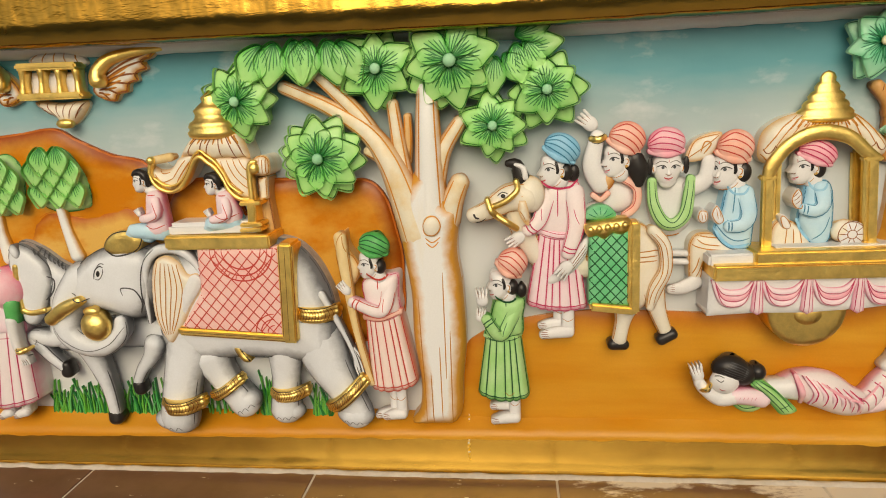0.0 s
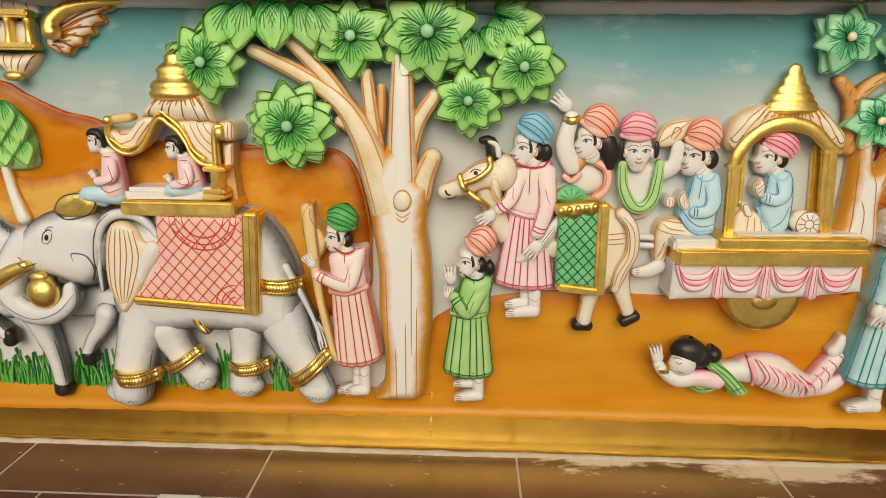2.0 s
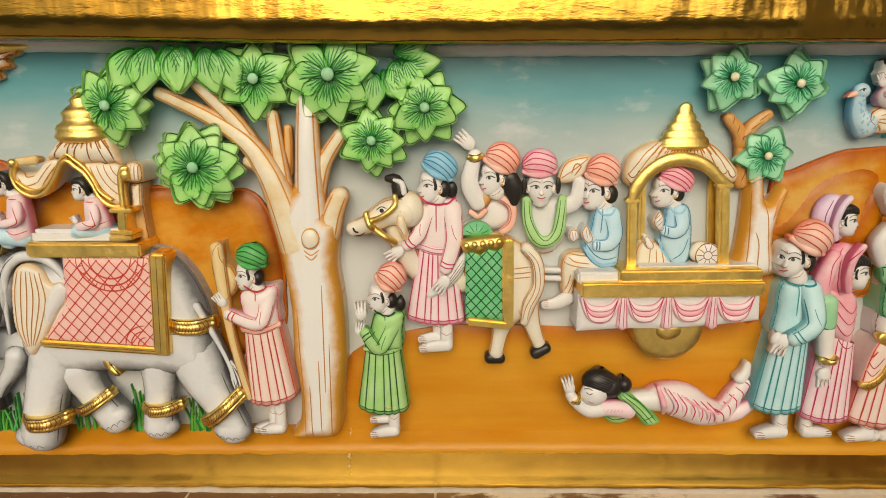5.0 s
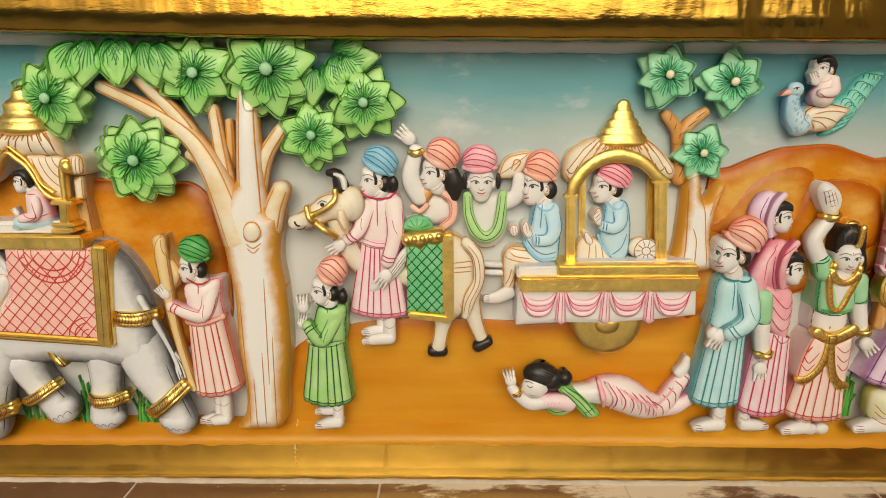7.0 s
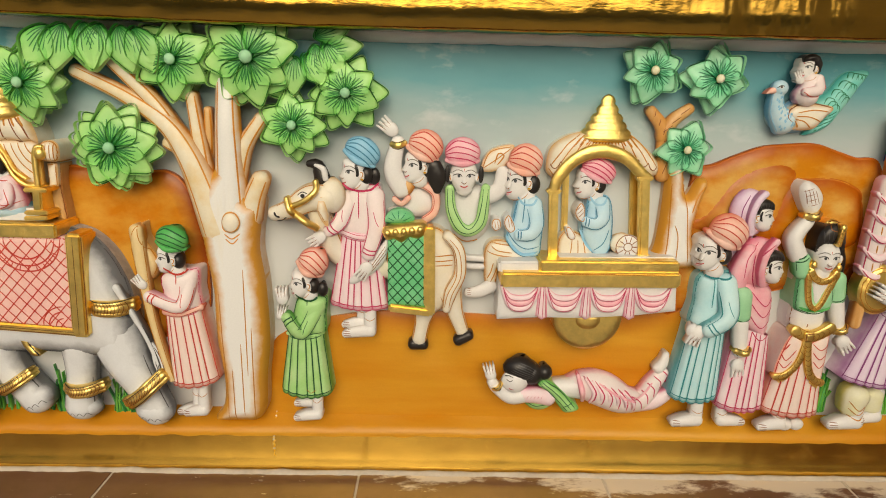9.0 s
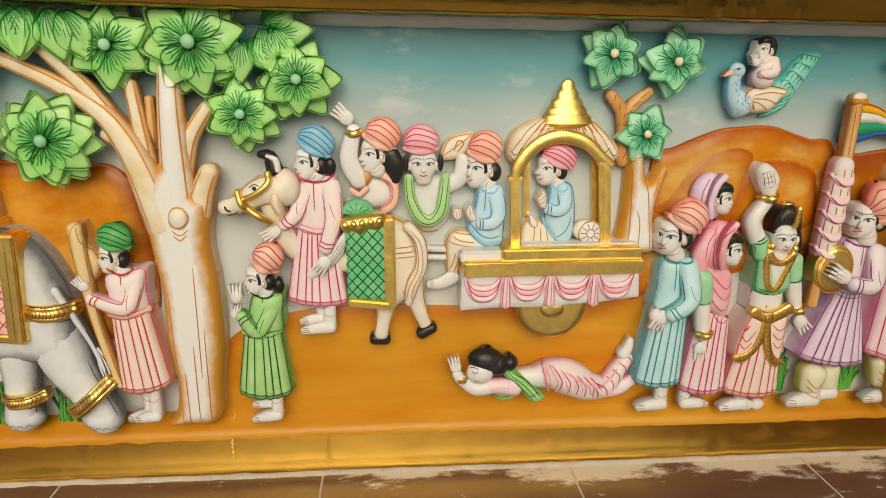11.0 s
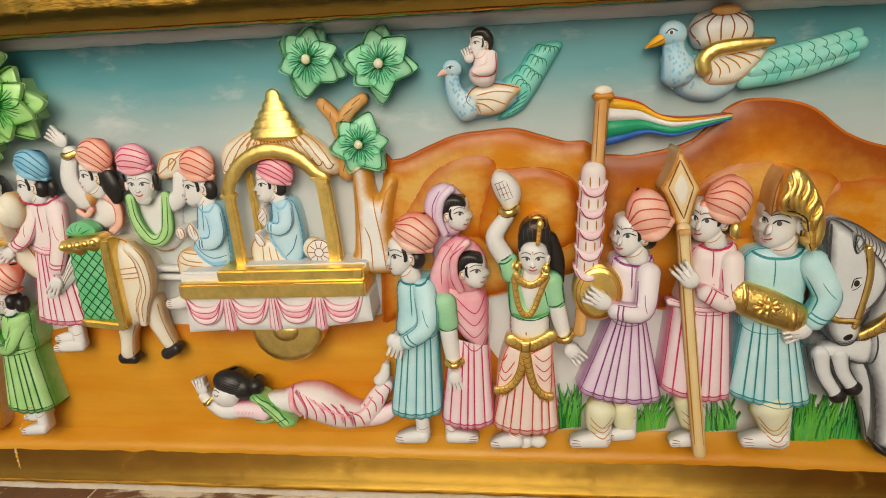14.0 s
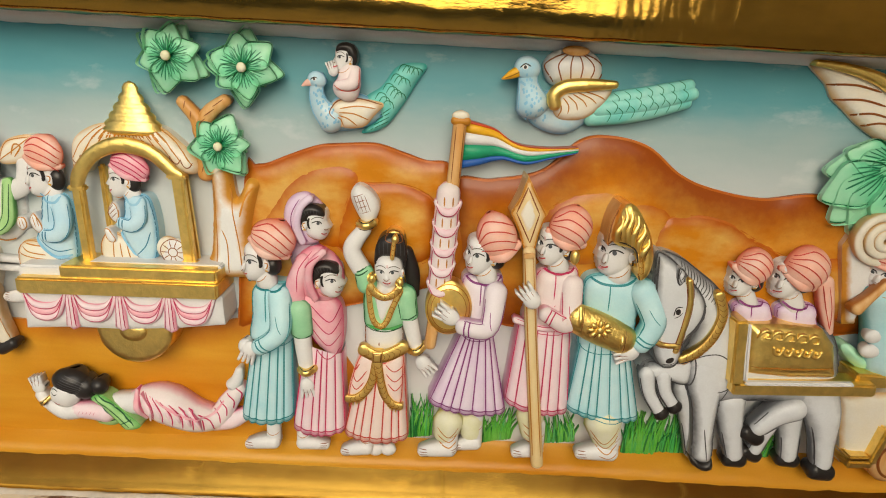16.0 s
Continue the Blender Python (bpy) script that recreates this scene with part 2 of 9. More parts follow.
def tile_mat(name, a, c, rough):
    m, n, l, b = nodes_of(name)
    nz = tex_noise(n, l, 12, 7, 0.65)
    r = ramp(n, [(0.3, a), (0.7, c)])
    l.new(nz.outputs[0], r.inputs[0])
    sp = tex_noise(n, l, 55, 5, 0.7, (0.6, 1.6, 1))
    sr = ramp(n, [(0.66, (0, 0, 0)), (0.71, (1, 1, 1))])
    l.new(sp.outputs[0], sr.inputs[0])
    # lime smears that thicken towards the far end of the ledge
    geo, sep = n.new("ShaderNodeNewGeometry"), n.new("ShaderNodeSeparateXYZ")
    l.new(geo.outputs["Position"], sep.inputs[0])
    mr = n.new("ShaderNodeMapRange")
    for k, v in (("From Min", -0.4), ("From Max", 1.0), ("To Min", -0.12), ("To Max", 0.16)):
        mr.inputs[k].default_value = v
    l.new(sep.outputs["X"], mr.inputs[0])
    my = n.new("ShaderNodeMapRange")
    for k, v in (("From Min", -0.13), ("From Max", -0.03), ("To Min", -0.14), ("To Max", 0.12)):
        my.inputs[k].default_value = v
    l.new(sep.outputs["Y"], my.inputs[0])
    far = n.new("ShaderNodeMapRange")
    for k, v in (("From Min", 0.95), ("From Max", 1.25), ("To Min", 0.0), ("To Max", -0.26)):
        far.inputs[k].default_value = v
    l.new(sep.outputs["X"], far.inputs[0])
    both = n.new("ShaderNodeMath")
    l.new(mr.outputs[0], both.inputs[0])
    l.new(far.outputs[0], both.inputs[1])
    sm = tex_noise(n, l, 11, 8, 0.68, (0.7, 1.8, 1))
    ad, ad2 = n.new("ShaderNodeMath"), n.new("ShaderNodeMath")
    l.new(sm.outputs[0], ad.inputs[0])
    l.new(both.outputs[0], ad.inputs[1])
    l.new(ad.outputs[0], ad2.inputs[0])
    l.new(my.outputs[0], ad2.inputs[1])
    s2 = ramp(n, [(0.585, (0, 0, 0)), (0.67, (0.9, 0.9, 0.9))])
    l.new(ad2.outputs[0], s2.inputs[0])
    mxm = n.new("ShaderNodeMath")
    mxm.operation = "MAXIMUM"
    l.new(sr.outputs[0], mxm.inputs[0])
    l.new(s2.outputs[0], mxm.inputs[1])
    mx = n.new("ShaderNodeMixRGB")
    mx.inputs[2].default_value = (0.72, 0.67, 0.60, 1)
    l.new(mxm.outputs[0], mx.inputs[0])
    l.new(r.outputs[0], mx.inputs[1])
    l.new(mx.outputs[0], b.inputs["Base Color"])
    b.inputs["Roughness"].default_value = rough
    bump(n, l, b, sp.outputs[0], 0.2, 0.001)
    MATS[name] = m


tile_mat("brown_stone", (0.105, 0.045, 0.032), (0.165, 0.082, 0.062), 0.30)
tile_mat("red_stone", (0.085, 0.022, 0.016), (0.12, 0.034, 0.026), 0.3)
paint("grout", (0.62, 0.58, 0.52), (0.5, 0.46, 0.4), 0.8, 60)
paint("plaster", (0.60, 0.56, 0.48), (0.54, 0.49, 0.41), 0.8, 3)
paint("floor_stone", (0.66, 0.62, 0.55), (0.55, 0.51, 0.45), 0.6, 4)

# ---- sculpting tools; flat places are (x, z) on the wall, depth is measured out of it ----
from mathutils.bvhtree import BVHTree
from mathutils.geometry import delaunay_2d_cdt


def spline(pts, step=0.004, closed=False):
    """Catmull-Rom through the points."""
    p = [np.array(q, float) for q in pts]
    n = len(p)
    if n < 3 and not closed:
        k = max(2, int(np.linalg.norm(p[1] - p[0]) / step) + 1)
        return [p[0] + (p[1] - p[0]) * i / (k - 1) for i in range(k)]
    out = []
    for i in range(n if closed else n - 1):
        a, b, c, d = (p[(i + j) % n] if closed else p[min(max(i + j, 0), n - 1)] for j in (-1, 0, 1, 2))
        k = max(2, int(np.linalg.norm((c - b)[:2]) / step) + 1)
        for j in range(k):
            t = j / k
            out.append(0.5 * (2 * b + (c - a) * t + (2 * a - 5 * b + 4 * c - d) * t * t + (3 * b - a - 3 * c + d) * t ** 3))
    if not closed:
        out.append(p[-1])
    return out


class Sculpt:
    """One carved piece: solids, then painted strokes laid on their surface."""

    squash = 1.0  # flatter carving for the pieces built while it is lower

    def __init__(self):
        self.v, self.f, self.m, self.s, self.r, self.mats, self.tree = [], [], [], [], [], [], None

    def add(self, verts, faces, mat, smooth=True, rim=None):
        if mat not in self.mats:
            self.mats.append(mat)
        k, o = self.mats.index(mat), len(self.v)
        self.v += [tuple(map(float, q)) for q in verts]
        self.r += [0.0] * len(verts) if rim is None else [float(q) for q in rim]
        self.f += [tuple(i + o for i in f) for f in faces]
        self.m += [k] * len(faces)
        self.s += [smooth] * len(faces)

    def solid(self, *a, **k):
        self.add(*a, **k)
        self.tree = None

    def blob(self, c, rx, rz, mat, depth=0.04, ry=None, turn=0.0, nu=18, nv=12):
        ry = ry or min(rx, rz) * 0.8
        vs, fs = [], []
        ct, st = math.cos(radians(turn)), math.sin(radians(turn))
        for i in range(nv + 1):
            a = math.pi * i / nv
            for j in range(nu):
                b = 2 * math.pi * j / nu
                x, z = rx * math.sin(a) * math.cos(b), rz * math.cos(a)
                y = -depth - ry * math.sin(a) * math.sin(b)
                if math.sin(b) < -0.01:
                    x, y = x * 0.62, min(-0.0005, y + 0.010)
                vs.append((c[0] + x * ct - z * st, y, c[1] + x * st + z * ct))
        for i in range(nv):
            for j in range(nu):
                q = (i * nu + j, i * nu + (j + 1) % nu, (i + 1) * nu + (j + 1) % nu, (i + 1) * nu + j)
                fs.append(q[1:] if i == 0 else (q[0], q[1], q[2]) if i == nv - 1 else q)
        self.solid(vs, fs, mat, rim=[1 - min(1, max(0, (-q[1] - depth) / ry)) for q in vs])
        return self

    def tube(self, pts, radii, mat, depth=0.03, flat=0.85, sides=12, step=0.006, line=None, lw=0.0011, skip=0.1):
        """A limb along flat points; radii and depth may change from point to point."""
        n = len(pts)
        rad = radii if isinstance(radii, (list, tuple)) else [radii] * n
        dep = depth if isinstance(depth, (list, tuple)) else [depth] * n
        rad = [np.interp(i / (n - 1), np.linspace(0, 1, len(rad)), rad) for i in range(n)]
        dep = [np.interp(i / (n - 1), np.linspace(0, 1, len(dep)), dep) for i in range(n)]
        path = spline([(p[0], p[1], r, d) for p, r, d in zip(pts, rad, dep)], step)
        rings = []
        for i, q in enumerate(path):
            d = path[min(i + 1, len(path) - 1)] - path[max(i - 1, 0)]
            d = d[:2] / (np.linalg.norm(d[:2]) + 1e-9)
            rings.append((q, d))
        a, b = rings[0], rings[-1]
        pre, post = [], []
        for k in (0.95, 0.75, 0.4):
            w = math.sqrt(1 - k * k)
            pre.append((np.array([*(a[0][:2] - a[1] * a[0][2] * k * 0.8), a[0][2] * w, a[0][3]]), a[1]))
            post.insert(0, (np.array([*(b[0][:2] + b[1] * b[0][2] * k * 0.8), b[0][2] * w, b[0][3]]), b[1]))
        rings = pre + rings + post
        vs, fs = [], []
        for q, d in rings:
            for j in range(sides):
                g = 2 * math.pi * j / sides
                o = q[2] * math.cos(g)
                y = -q[3] - q[2] * flat * math.sin(g)
                if math.sin(g) < -0.01:
                    o, y = o * 0.80, min(-0.0005, y + 0.012)
                vs.append((q[0] - d[1] * o, y, q[1] + d[0] * o))
        for i in range(len(rings) - 1):
            for j in range(sides):
                fs.append((i * sides + j, i * sides + (j + 1) % sides, (i + 1) * sides + (j + 1) % sides, (i + 1) * sides + j))
        fs.append(tuple(range(sides)))
        fs.append(tuple((len(rings) - 1) * sides + j for j in reversed(range(sides))))
        # shading mask grows as the limb turns back to the wall
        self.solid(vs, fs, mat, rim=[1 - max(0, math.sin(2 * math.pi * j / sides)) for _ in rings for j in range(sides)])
        if line:
            for k in (-0.86, 0.86):
                self.stroke([np.array((q[0] - d[1] * q[2] * k, q[1] + d[0] * q[2] * k)) for q, d in rings[3 + int(skip * len(rings)):-3]], line, lw, raw=True)
        return self

    def pillow(self, outline, mat, h=0.02, edge=0.02, base=0.01, back=-0.002, smooth=True, cell=0.006, fn=None, power=2.0, step=None, rim=None, brush=0.010, line=None, lw=0.0011):
        """A cushion-like relief inside an outline: rounded over `edge`, `h` high on a wall of height `base`."""
        step = step or cell
        loop = spline(outline, step, True) if smooth else None
        if not smooth:
            loop = []
            for i, p in enumerate(outline):
                loop += [np.array(q, float) for q in spline([p, outline[(i + 1) % len(outline)]], step)[:-1]]
        L = np.array(loop)
        nxt = np.roll(L, -1, 0)
        lo, hi = L.min(0), L.max(0)
        ptsx, ptsz = np.meshgrid(np.arange(lo[0], hi[0], cell), np.arange(lo[1], hi[1], cell * 0.88))
        if not fn:
            ptsx = ptsx + (np.arange(ptsx.shape[0]) % 2 * 0.5 * cell)[:, None]
        P = np.stack([ptsx.ravel(), ptsz.ravel()], 1)

        def dist(Q):
            d = np.full(len(Q), 9.0)
            for a, b in zip(L, nxt):
                ab = b - a
                t = np.clip(((Q - a) @ ab) / (ab @ ab + 1e-12), 0, 1)
                d = np.minimum(d, np.hypot(*(Q - a - t[:, None] * ab).T))
            return d

        inside = np.zeros(len(P), bool)
        for a, b in zip(L, nxt):
            cross = (a[1] > P[:, 1]) != (b[1] > P[:, 1])
            xs = (b[0] - a[0]) * (P[:, 1] - a[1]) / (b[1] - a[1] + 1e-12) + a[0]
            inside ^= cross & (P[:, 0] < xs)
        P = P[inside]
        if len(P):
            P = P[dist(P) > cell * 0.35]
        # a ring just inside the edge keeps the rounding crisp
        nrm = np.roll(L, -1, 0) - np.roll(L, 1, 0)
        nrm = np.stack([-nrm[:, 1], nrm[:, 0]], 1) / (np.linalg.norm(nrm, axis=1)[:, None] + 1e-9)
        area = 0.5 * np.sum(L[:, 0] * nxt[:, 1] - nxt[:, 0] * L[:, 1])
        if area < 0:
            L = L[::-1].copy()
            nxt = np.roll(L, -1, 0)
        n = len(L)
        vin = [Vector(q) for q in L] + [Vector(q) for q in P]
        vo, _, fo, *_ = delaunay_2d_cdt(vin, [(i, (i + 1) % n) for i in range(n)], [], 1, 1e-7)
        V = np.array([tuple(q) for q in vo])
        d = dist(V)
        u = 1 - np.clip(d / edge, 0, 1)
        hh = base + h * np.clip(1 - u ** power, 0, 1) ** (1 / power)
        if fn:
            hh = hh + np.array([fn(x, z, dd) for (x, z), dd in zip(V, d)])
        vs = [(x, -y, z) for (x, z), y in zip(V, hh)]
        nb = len(vs)
        lv = [tuple(q) for q in L]
        vs += [(x, -base, z) for x, z in lv] + [(x, -back, z) for x, z in lv]
        fs = [tuple(f) for f in fo]
        side = [(nb + i, nb + n + i, nb + n + (i + 1) % n, nb + (i + 1) % n) for i in range(n)]
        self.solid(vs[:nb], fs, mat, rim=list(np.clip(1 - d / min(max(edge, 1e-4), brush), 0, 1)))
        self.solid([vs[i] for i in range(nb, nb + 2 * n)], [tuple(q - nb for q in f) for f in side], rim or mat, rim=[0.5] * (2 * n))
        if line:
            inset = L + np.stack([-(np.roll(L, -1, 0) - np.roll(L, 1, 0))[:, 1], (np.roll(L, -1, 0) - np.roll(L, 1, 0))[:, 0]], 1) / (np.linalg.norm(np.roll(L, -1, 0) - np.roll(L, 1, 0), axis=1)[:, None] + 1e-9) * 0.0016
            self.stroke(list(inset), line, lw, closed=True, raw=True)
        return self

    def box(self, a, b, mat, y0, y1, bevel=0.0015):
        """A squared bar between two corners, from depth y0 out to y1, with worn edges."""
        x0, x1, z0, z1 = min(a[0], b[0]), max(a[0], b[0]), min(a[1], b[1]), max(a[1], b[1])
        bm = bmesh.new()
        bmesh.ops.create_cube(bm, size=1, matrix=Matrix.LocRotScale(((x0 + x1) / 2, -(y0 + y1) / 2, (z0 + z1) / 2), None, (x1 - x0, y1 - y0, z1 - z0)))
        bmesh.ops.bevel(bm, geom=bm.edges[:], offset=bevel, segments=2, affect="EDGES")
        self.take(bm, mat)
        return self

    def bar(self, a, b, w, mat, y0, y1, bevel=0.0012):
        """A squared bar along the line from a to b."""
        a, b = np.array(a), np.array(b)
        d = (b - a) / np.linalg.norm(b - a)
        bm = bmesh.new()
        bmesh.ops.create_cube(bm, size=1, matrix=Matrix.LocRotScale(((a[0] + b[0]) / 2, -(y0 + y1) / 2, (a[1] + b[1]) / 2), Euler((0, -math.atan2(d[1], d[0]), 0)), (float(np.linalg.norm(b - a)), y1 - y0, w)))
        bmesh.ops.bevel(bm, geom=bm.edges[:], offset=bevel, segments=2, affect="EDGES")
        self.take(bm, mat)
        return self

    def take(self, bm, mat, smooth=False):
        bm.verts.index_update()
        self.solid([q.co[:] for q in bm.verts], [[q.index for q in f.verts] for f in bm.faces], mat, smooth)
        bm.free()

    def lathe(self, c, profile, mat, depth, squash=0.8, sides=28):
        """A turned piece on an upright axis: profile of (radius, height)."""
        vs, fs = [], []
        for r, z in profile:
            for j in range(sides):
                g = 2 * math.pi * j / sides
                vs.append((c[0] + r * math.cos(g), -depth - r * squash * math.sin(g), c[1] + z))
        for i in range(len(profile) - 1):
            for j in range(sides):
                fs.append((i * sides + j, i * sides + (j + 1) % sides, (i + 1) * sides + (j + 1) % sides, (i + 1) * sides + j))
        fs.append(tuple(reversed(range(sides))))
        fs.append(tuple((len(profile) - 1) * sides + j for j in range(sides)))
        self.solid(vs, fs, mat)
        return self

    def surface(self, x, z):
        if self.tree is None:
            self.tree = BVHTree.FromPolygons(self.v, self.f)
        hit = self.tree.ray_cast(Vector((x, -0.5, z)), Vector((0, 1, 0)))
        return hit[0][1] if hit[0] is not None else None

    def stroke(self, pts, mat, w=0.0014, lift=0.0004, closed=False, step=0.003, taper=True, raw=False):
        """A brush line over the solids laid down so far."""
        if self.tree is None:
            self.surface(0, 0)
        tree = self.tree
        path = [np.array(q, float) for q in pts] if raw else spline([q[:2] for q in pts], step, closed)
        if closed:
            path = path + [path[0]]
        rows, last, n = [], None, len(path)
        for i, q in enumerate(path):
            d = path[min(i + 1, n - 1)] - path[max(i - 1, 0)]
            d = d / (np.linalg.norm(d) + 1e-9)
            t = i / max(1, n - 1)
            ww = w / 2 * (1 if closed or not taper else 0.45 + 0.55 * min(1, 6 * t, 6 * (1 - t)))
            row = []
            for o in (-1, 0, 1):
                x, z = q[0] - d[1] * ww * o, q[1] + d[0] * ww * o
                hit = tree.ray_cast(Vector((x, -0.5, z)), Vector((0, 1, 0)))[0]
                row.append([x, None if hit is None else hit[1], z])
            ys = [r[1] for r in row if r[1] is not None]
            if not ys:
                if rows:
                    self.ribbon(rows, mat, lift)
                rows = []
                continue
            top = min(ys)
            for r in row:
                r[1] = top if r[1] is None or r[1] - top > 0.002 else r[1]
            if rows and abs(rows[-1][1][1] - row[1][1]) > 0.012:
                self.ribbon(rows, mat, lift)
                rows = []
            rows.append(row)
        self.ribbon(rows, mat, lift)
        return self

    def ribbon(self, rows, mat, lift):
        if len(rows) < 2:
            return
        vs = [(r[0], r[1] - lift * (1.5 if k == 1 else 1), r[2]) for row in rows for k, r in enumerate(row)]
        fs = [(i * 3 + k, i * 3 + k + 1, i * 3 + k + 4, i * 3 + k + 3) for i in range(len(rows) - 1) for k in (0, 1)]
        self.add(vs, fs, mat)

    def spot(self, c, rx, rz, mat, turn=0.0, lift=0.0004, n=14):
        """A filled dab of paint."""
        ct, st = math.cos(radians(turn)), math.sin(radians(turn))
        vs = []
        for k in (0.0, 0.55, 1.0):
            for j in range(n if k else 1):
                g = 2 * math.pi * j / n
                x, z = rx * k * math.cos(g), rz * k * math.sin(g)
                vs.append([c[0] + x * ct - z * st, None, c[1] + x * st + z * ct])
        y0 = self.surface(*c)
        if y0 is None:
            return self
        for q in vs:
            y = self.surface(q[0], q[2])
            q[1] = (y if y is not None and abs(y - y0) < 0.01 else y0) - lift
        fs = [(0, 1 + j, 1 + (j + 1) % n) for j in range(n)]
        fs += [(1 + j, 1 + n + j, 1 + n + (j + 1) % n, 1 + (j + 1) % n) for j in range(n)]
        self.add(vs, fs, mat)
        return self

    def mesh(self, name):
        me = bpy.data.meshes.new(name)
        me.from_pydata([(x, y * Sculpt.squash, z) for x, y, z in self.v], [], self.f)
        for k in self.mats:
            me.materials.append(MATS[k])
        me.polygons.foreach_set("material_index", self.m)
        me.polygons.foreach_set("use_smooth", self.s)
        me.attributes.new("brushed_shading", "FLOAT", "POINT").data.foreach_set("value", self.r)
        bm = bmesh.new()
        bm.from_mesh(me)
        bmesh.ops.remove_doubles(bm, verts=bm.verts[:], dist=1e-6)
        bmesh.ops.recalc_face_normals(bm, faces=bm.faces[:])
        bm.to_mesh(me)
        bm.free()
        me.validate()
        return me

    def thing(self, name, label, category, group="", kind=""):
        return tagged(new(name, self.mesh(name)), label, category, group, kind)

    def part(self, name, parent, label=""):
        ob = new(name, self.mesh(name))
        ob.parent = parent
        if label:
            ob["label"] = label
        return ob


def holder(name, at, label, category, group="", kind=""):
    ob = new(name)
    ob.location = (at[0], 0, at[1])
    ob.empty_display_size = 0.02
    bpy.context.view_layer.update()
    return tagged(ob, label, category, group, kind)


def under(parent, ob):
    """Keeps the part where it was built."""
    ob.parent = parent
    ob.matrix_parent_inverse = Matrix.Translation(-Vector(parent.location))
    return ob


def mix(a, b, t):
    return (a[0] + (b[0] - a[0]) * t, a[1] + (b[1] - a[1]) * t)


def slab(name, x0, x1, y0, y1, z0, z1, mat, bevel=0.003):
    s = Sculpt()
    bm = bmesh.new()
    bmesh.ops.create_cube(bm, size=1, matrix=Matrix.LocRotScale(((x0 + x1) / 2, (y0 + y1) / 2, (z0 + z1) / 2), None, (x1 - x0, y1 - y0, z1 - z0)))
    if bevel:
        bmesh.ops.bevel(bm, geom=bm.edges[:], offset=bevel, segments=2, affect="EDGES")
    s.take(bm, mat)
    return new(name, s.mesh(name))


# ---- large structure ----
X0, X1, TOP = -1.5, 2.4, 0.607
tagged(slab("wall_relief", X0, X1, 0.0, 0.25, -0.06, 0.72, "sky_paint", 0), "sky-painted marble back of the relief frieze", "wall", kind="structure")
s = Sculpt()
n = 400
rowz = [(-0.0322, -0.0065), (-0.0328, 0.001), (-0.024, 0.009), (-0.004, 0.026), (0.0, 0.032)]


def edge_rise(x):
    """The front edge of the earth strip is not quite level."""
    return float(np.interp(x, (-0.7, -0.45, -0.2, 0.1, 0.3, 0.6, 0.85, 1.1, 1.3, 1.5), (0.000, 0.003, 0.004, 0.006, 0.0075, 0.006, 0.004, 0.006, 0.001, -0.003)))


vs = [(X0 + (X1 - X0) * i / n, y, z + (edge_rise(X0 + (X1 - X0) * i / n) if k < 3 else 0) + (0.0030 * noise.noise((i * 0.35, k, 3)) if k < 3 else 0.006 * noise.noise((i * 0.09, k, 7)))) for i in range(n + 1) for k, (y, z) in enumerate(rowz)]
fs = [(i * 5 + k, i * 5 + 5 + k, i * 5 + 6 + k, i * 5 + 1 + k) for i in range(n) for k in range(4)]
s.add(vs, fs, "earth")
tagged(new("ground_strip", s.mesh("ground_strip")), "ochre-painted earth strip at the foot of the frieze", "ground", kind="structure")


def cornice_rise(x):
    return float(np.interp(x, (-0.75, -0.26, 0.10), (0.014, 0.007, 0.0)))


def moulding(name, prof, mat, seed, amp, label, rise=None):
    """A gilded band with slightly uneven hand-laid surface and edges."""
    s, m = Sculpt(), 520
    k = len(prof)
    vs = [(X0 + (X1 - X0) * i / m, y + amp * noise.noise((i * 0.05, z * 30, seed)), z + (rise(X0 + (X1 - X0) * i / m) if rise and z > -0.01 else 0) + amp * 1.2 * noise.noise((i * 0.22, q * 2.0, seed + 5))) for i in range(m + 1) for q, (y, z) in enumerate(prof)]
    s.add(vs, [(i * k + q, i * k + k + q, i * k + k + q + 1, i * k + q + 1) for i in range(m) for q in range(k - 1)], mat)
    return tagged(new(name, s.mesh(name)), label, "moulding", kind="structure")


moulding("trim_base", [(0.0, -0.061), (-0.033, -0.0605), (-0.0360, -0.058), (-0.0352, -0.051), (-0.0328, -0.043), (-0.0312, -0.036), (-0.0305, -0.026), (-0.0303, -0.014), (-0.0304, -0.004), (-0.0304, -0.0025), (-0.020, -0.002)], "gold_band", 1, 0.0010, "gilded vertical band under the frieze", edge_rise)
moulding("trim_cornice", [(0.0, TOP + 0.001), (-0.045, TOP - 0.001), (-0.066, TOP), (-0.070, TOP + 0.004), (-0.070, TOP + 0.03), (-0.069, TOP + 0.06), (-0.070, TOP + 0.12), (-0.066, TOP + 0.16), (0.0, TOP + 0.162)], "gold_cornice", 11, 0.0012, "wrinkled gold-leaf cornice over the frieze", cornice_rise)
s = Sculpt()
vs = [(X0 + (X1 - X0) * i / 300, y, z + cornice_rise(X0 + (X1 - X0) * i / 300) + 0.0016 * noise.noise((i * 0.5, y * 99, 2))) for i in range(301) for y, z in ((-0.001, TOP - 0.012), (-0.012, TOP - 0.009), (-0.02, TOP - 0.002), (-0.02, TOP + 0.003))]
s.add(vs, [(i * 4 + k, i * 4 + 4 + k, i * 4 + 5 + k, i * 4 + 1 + k) for i in range(300) for k in range(3)], "marble")
tagged(new("trim_lip", s.mesh("trim_lip")), "thin white marble lip under the gold cornice", "moulding", kind="structure")

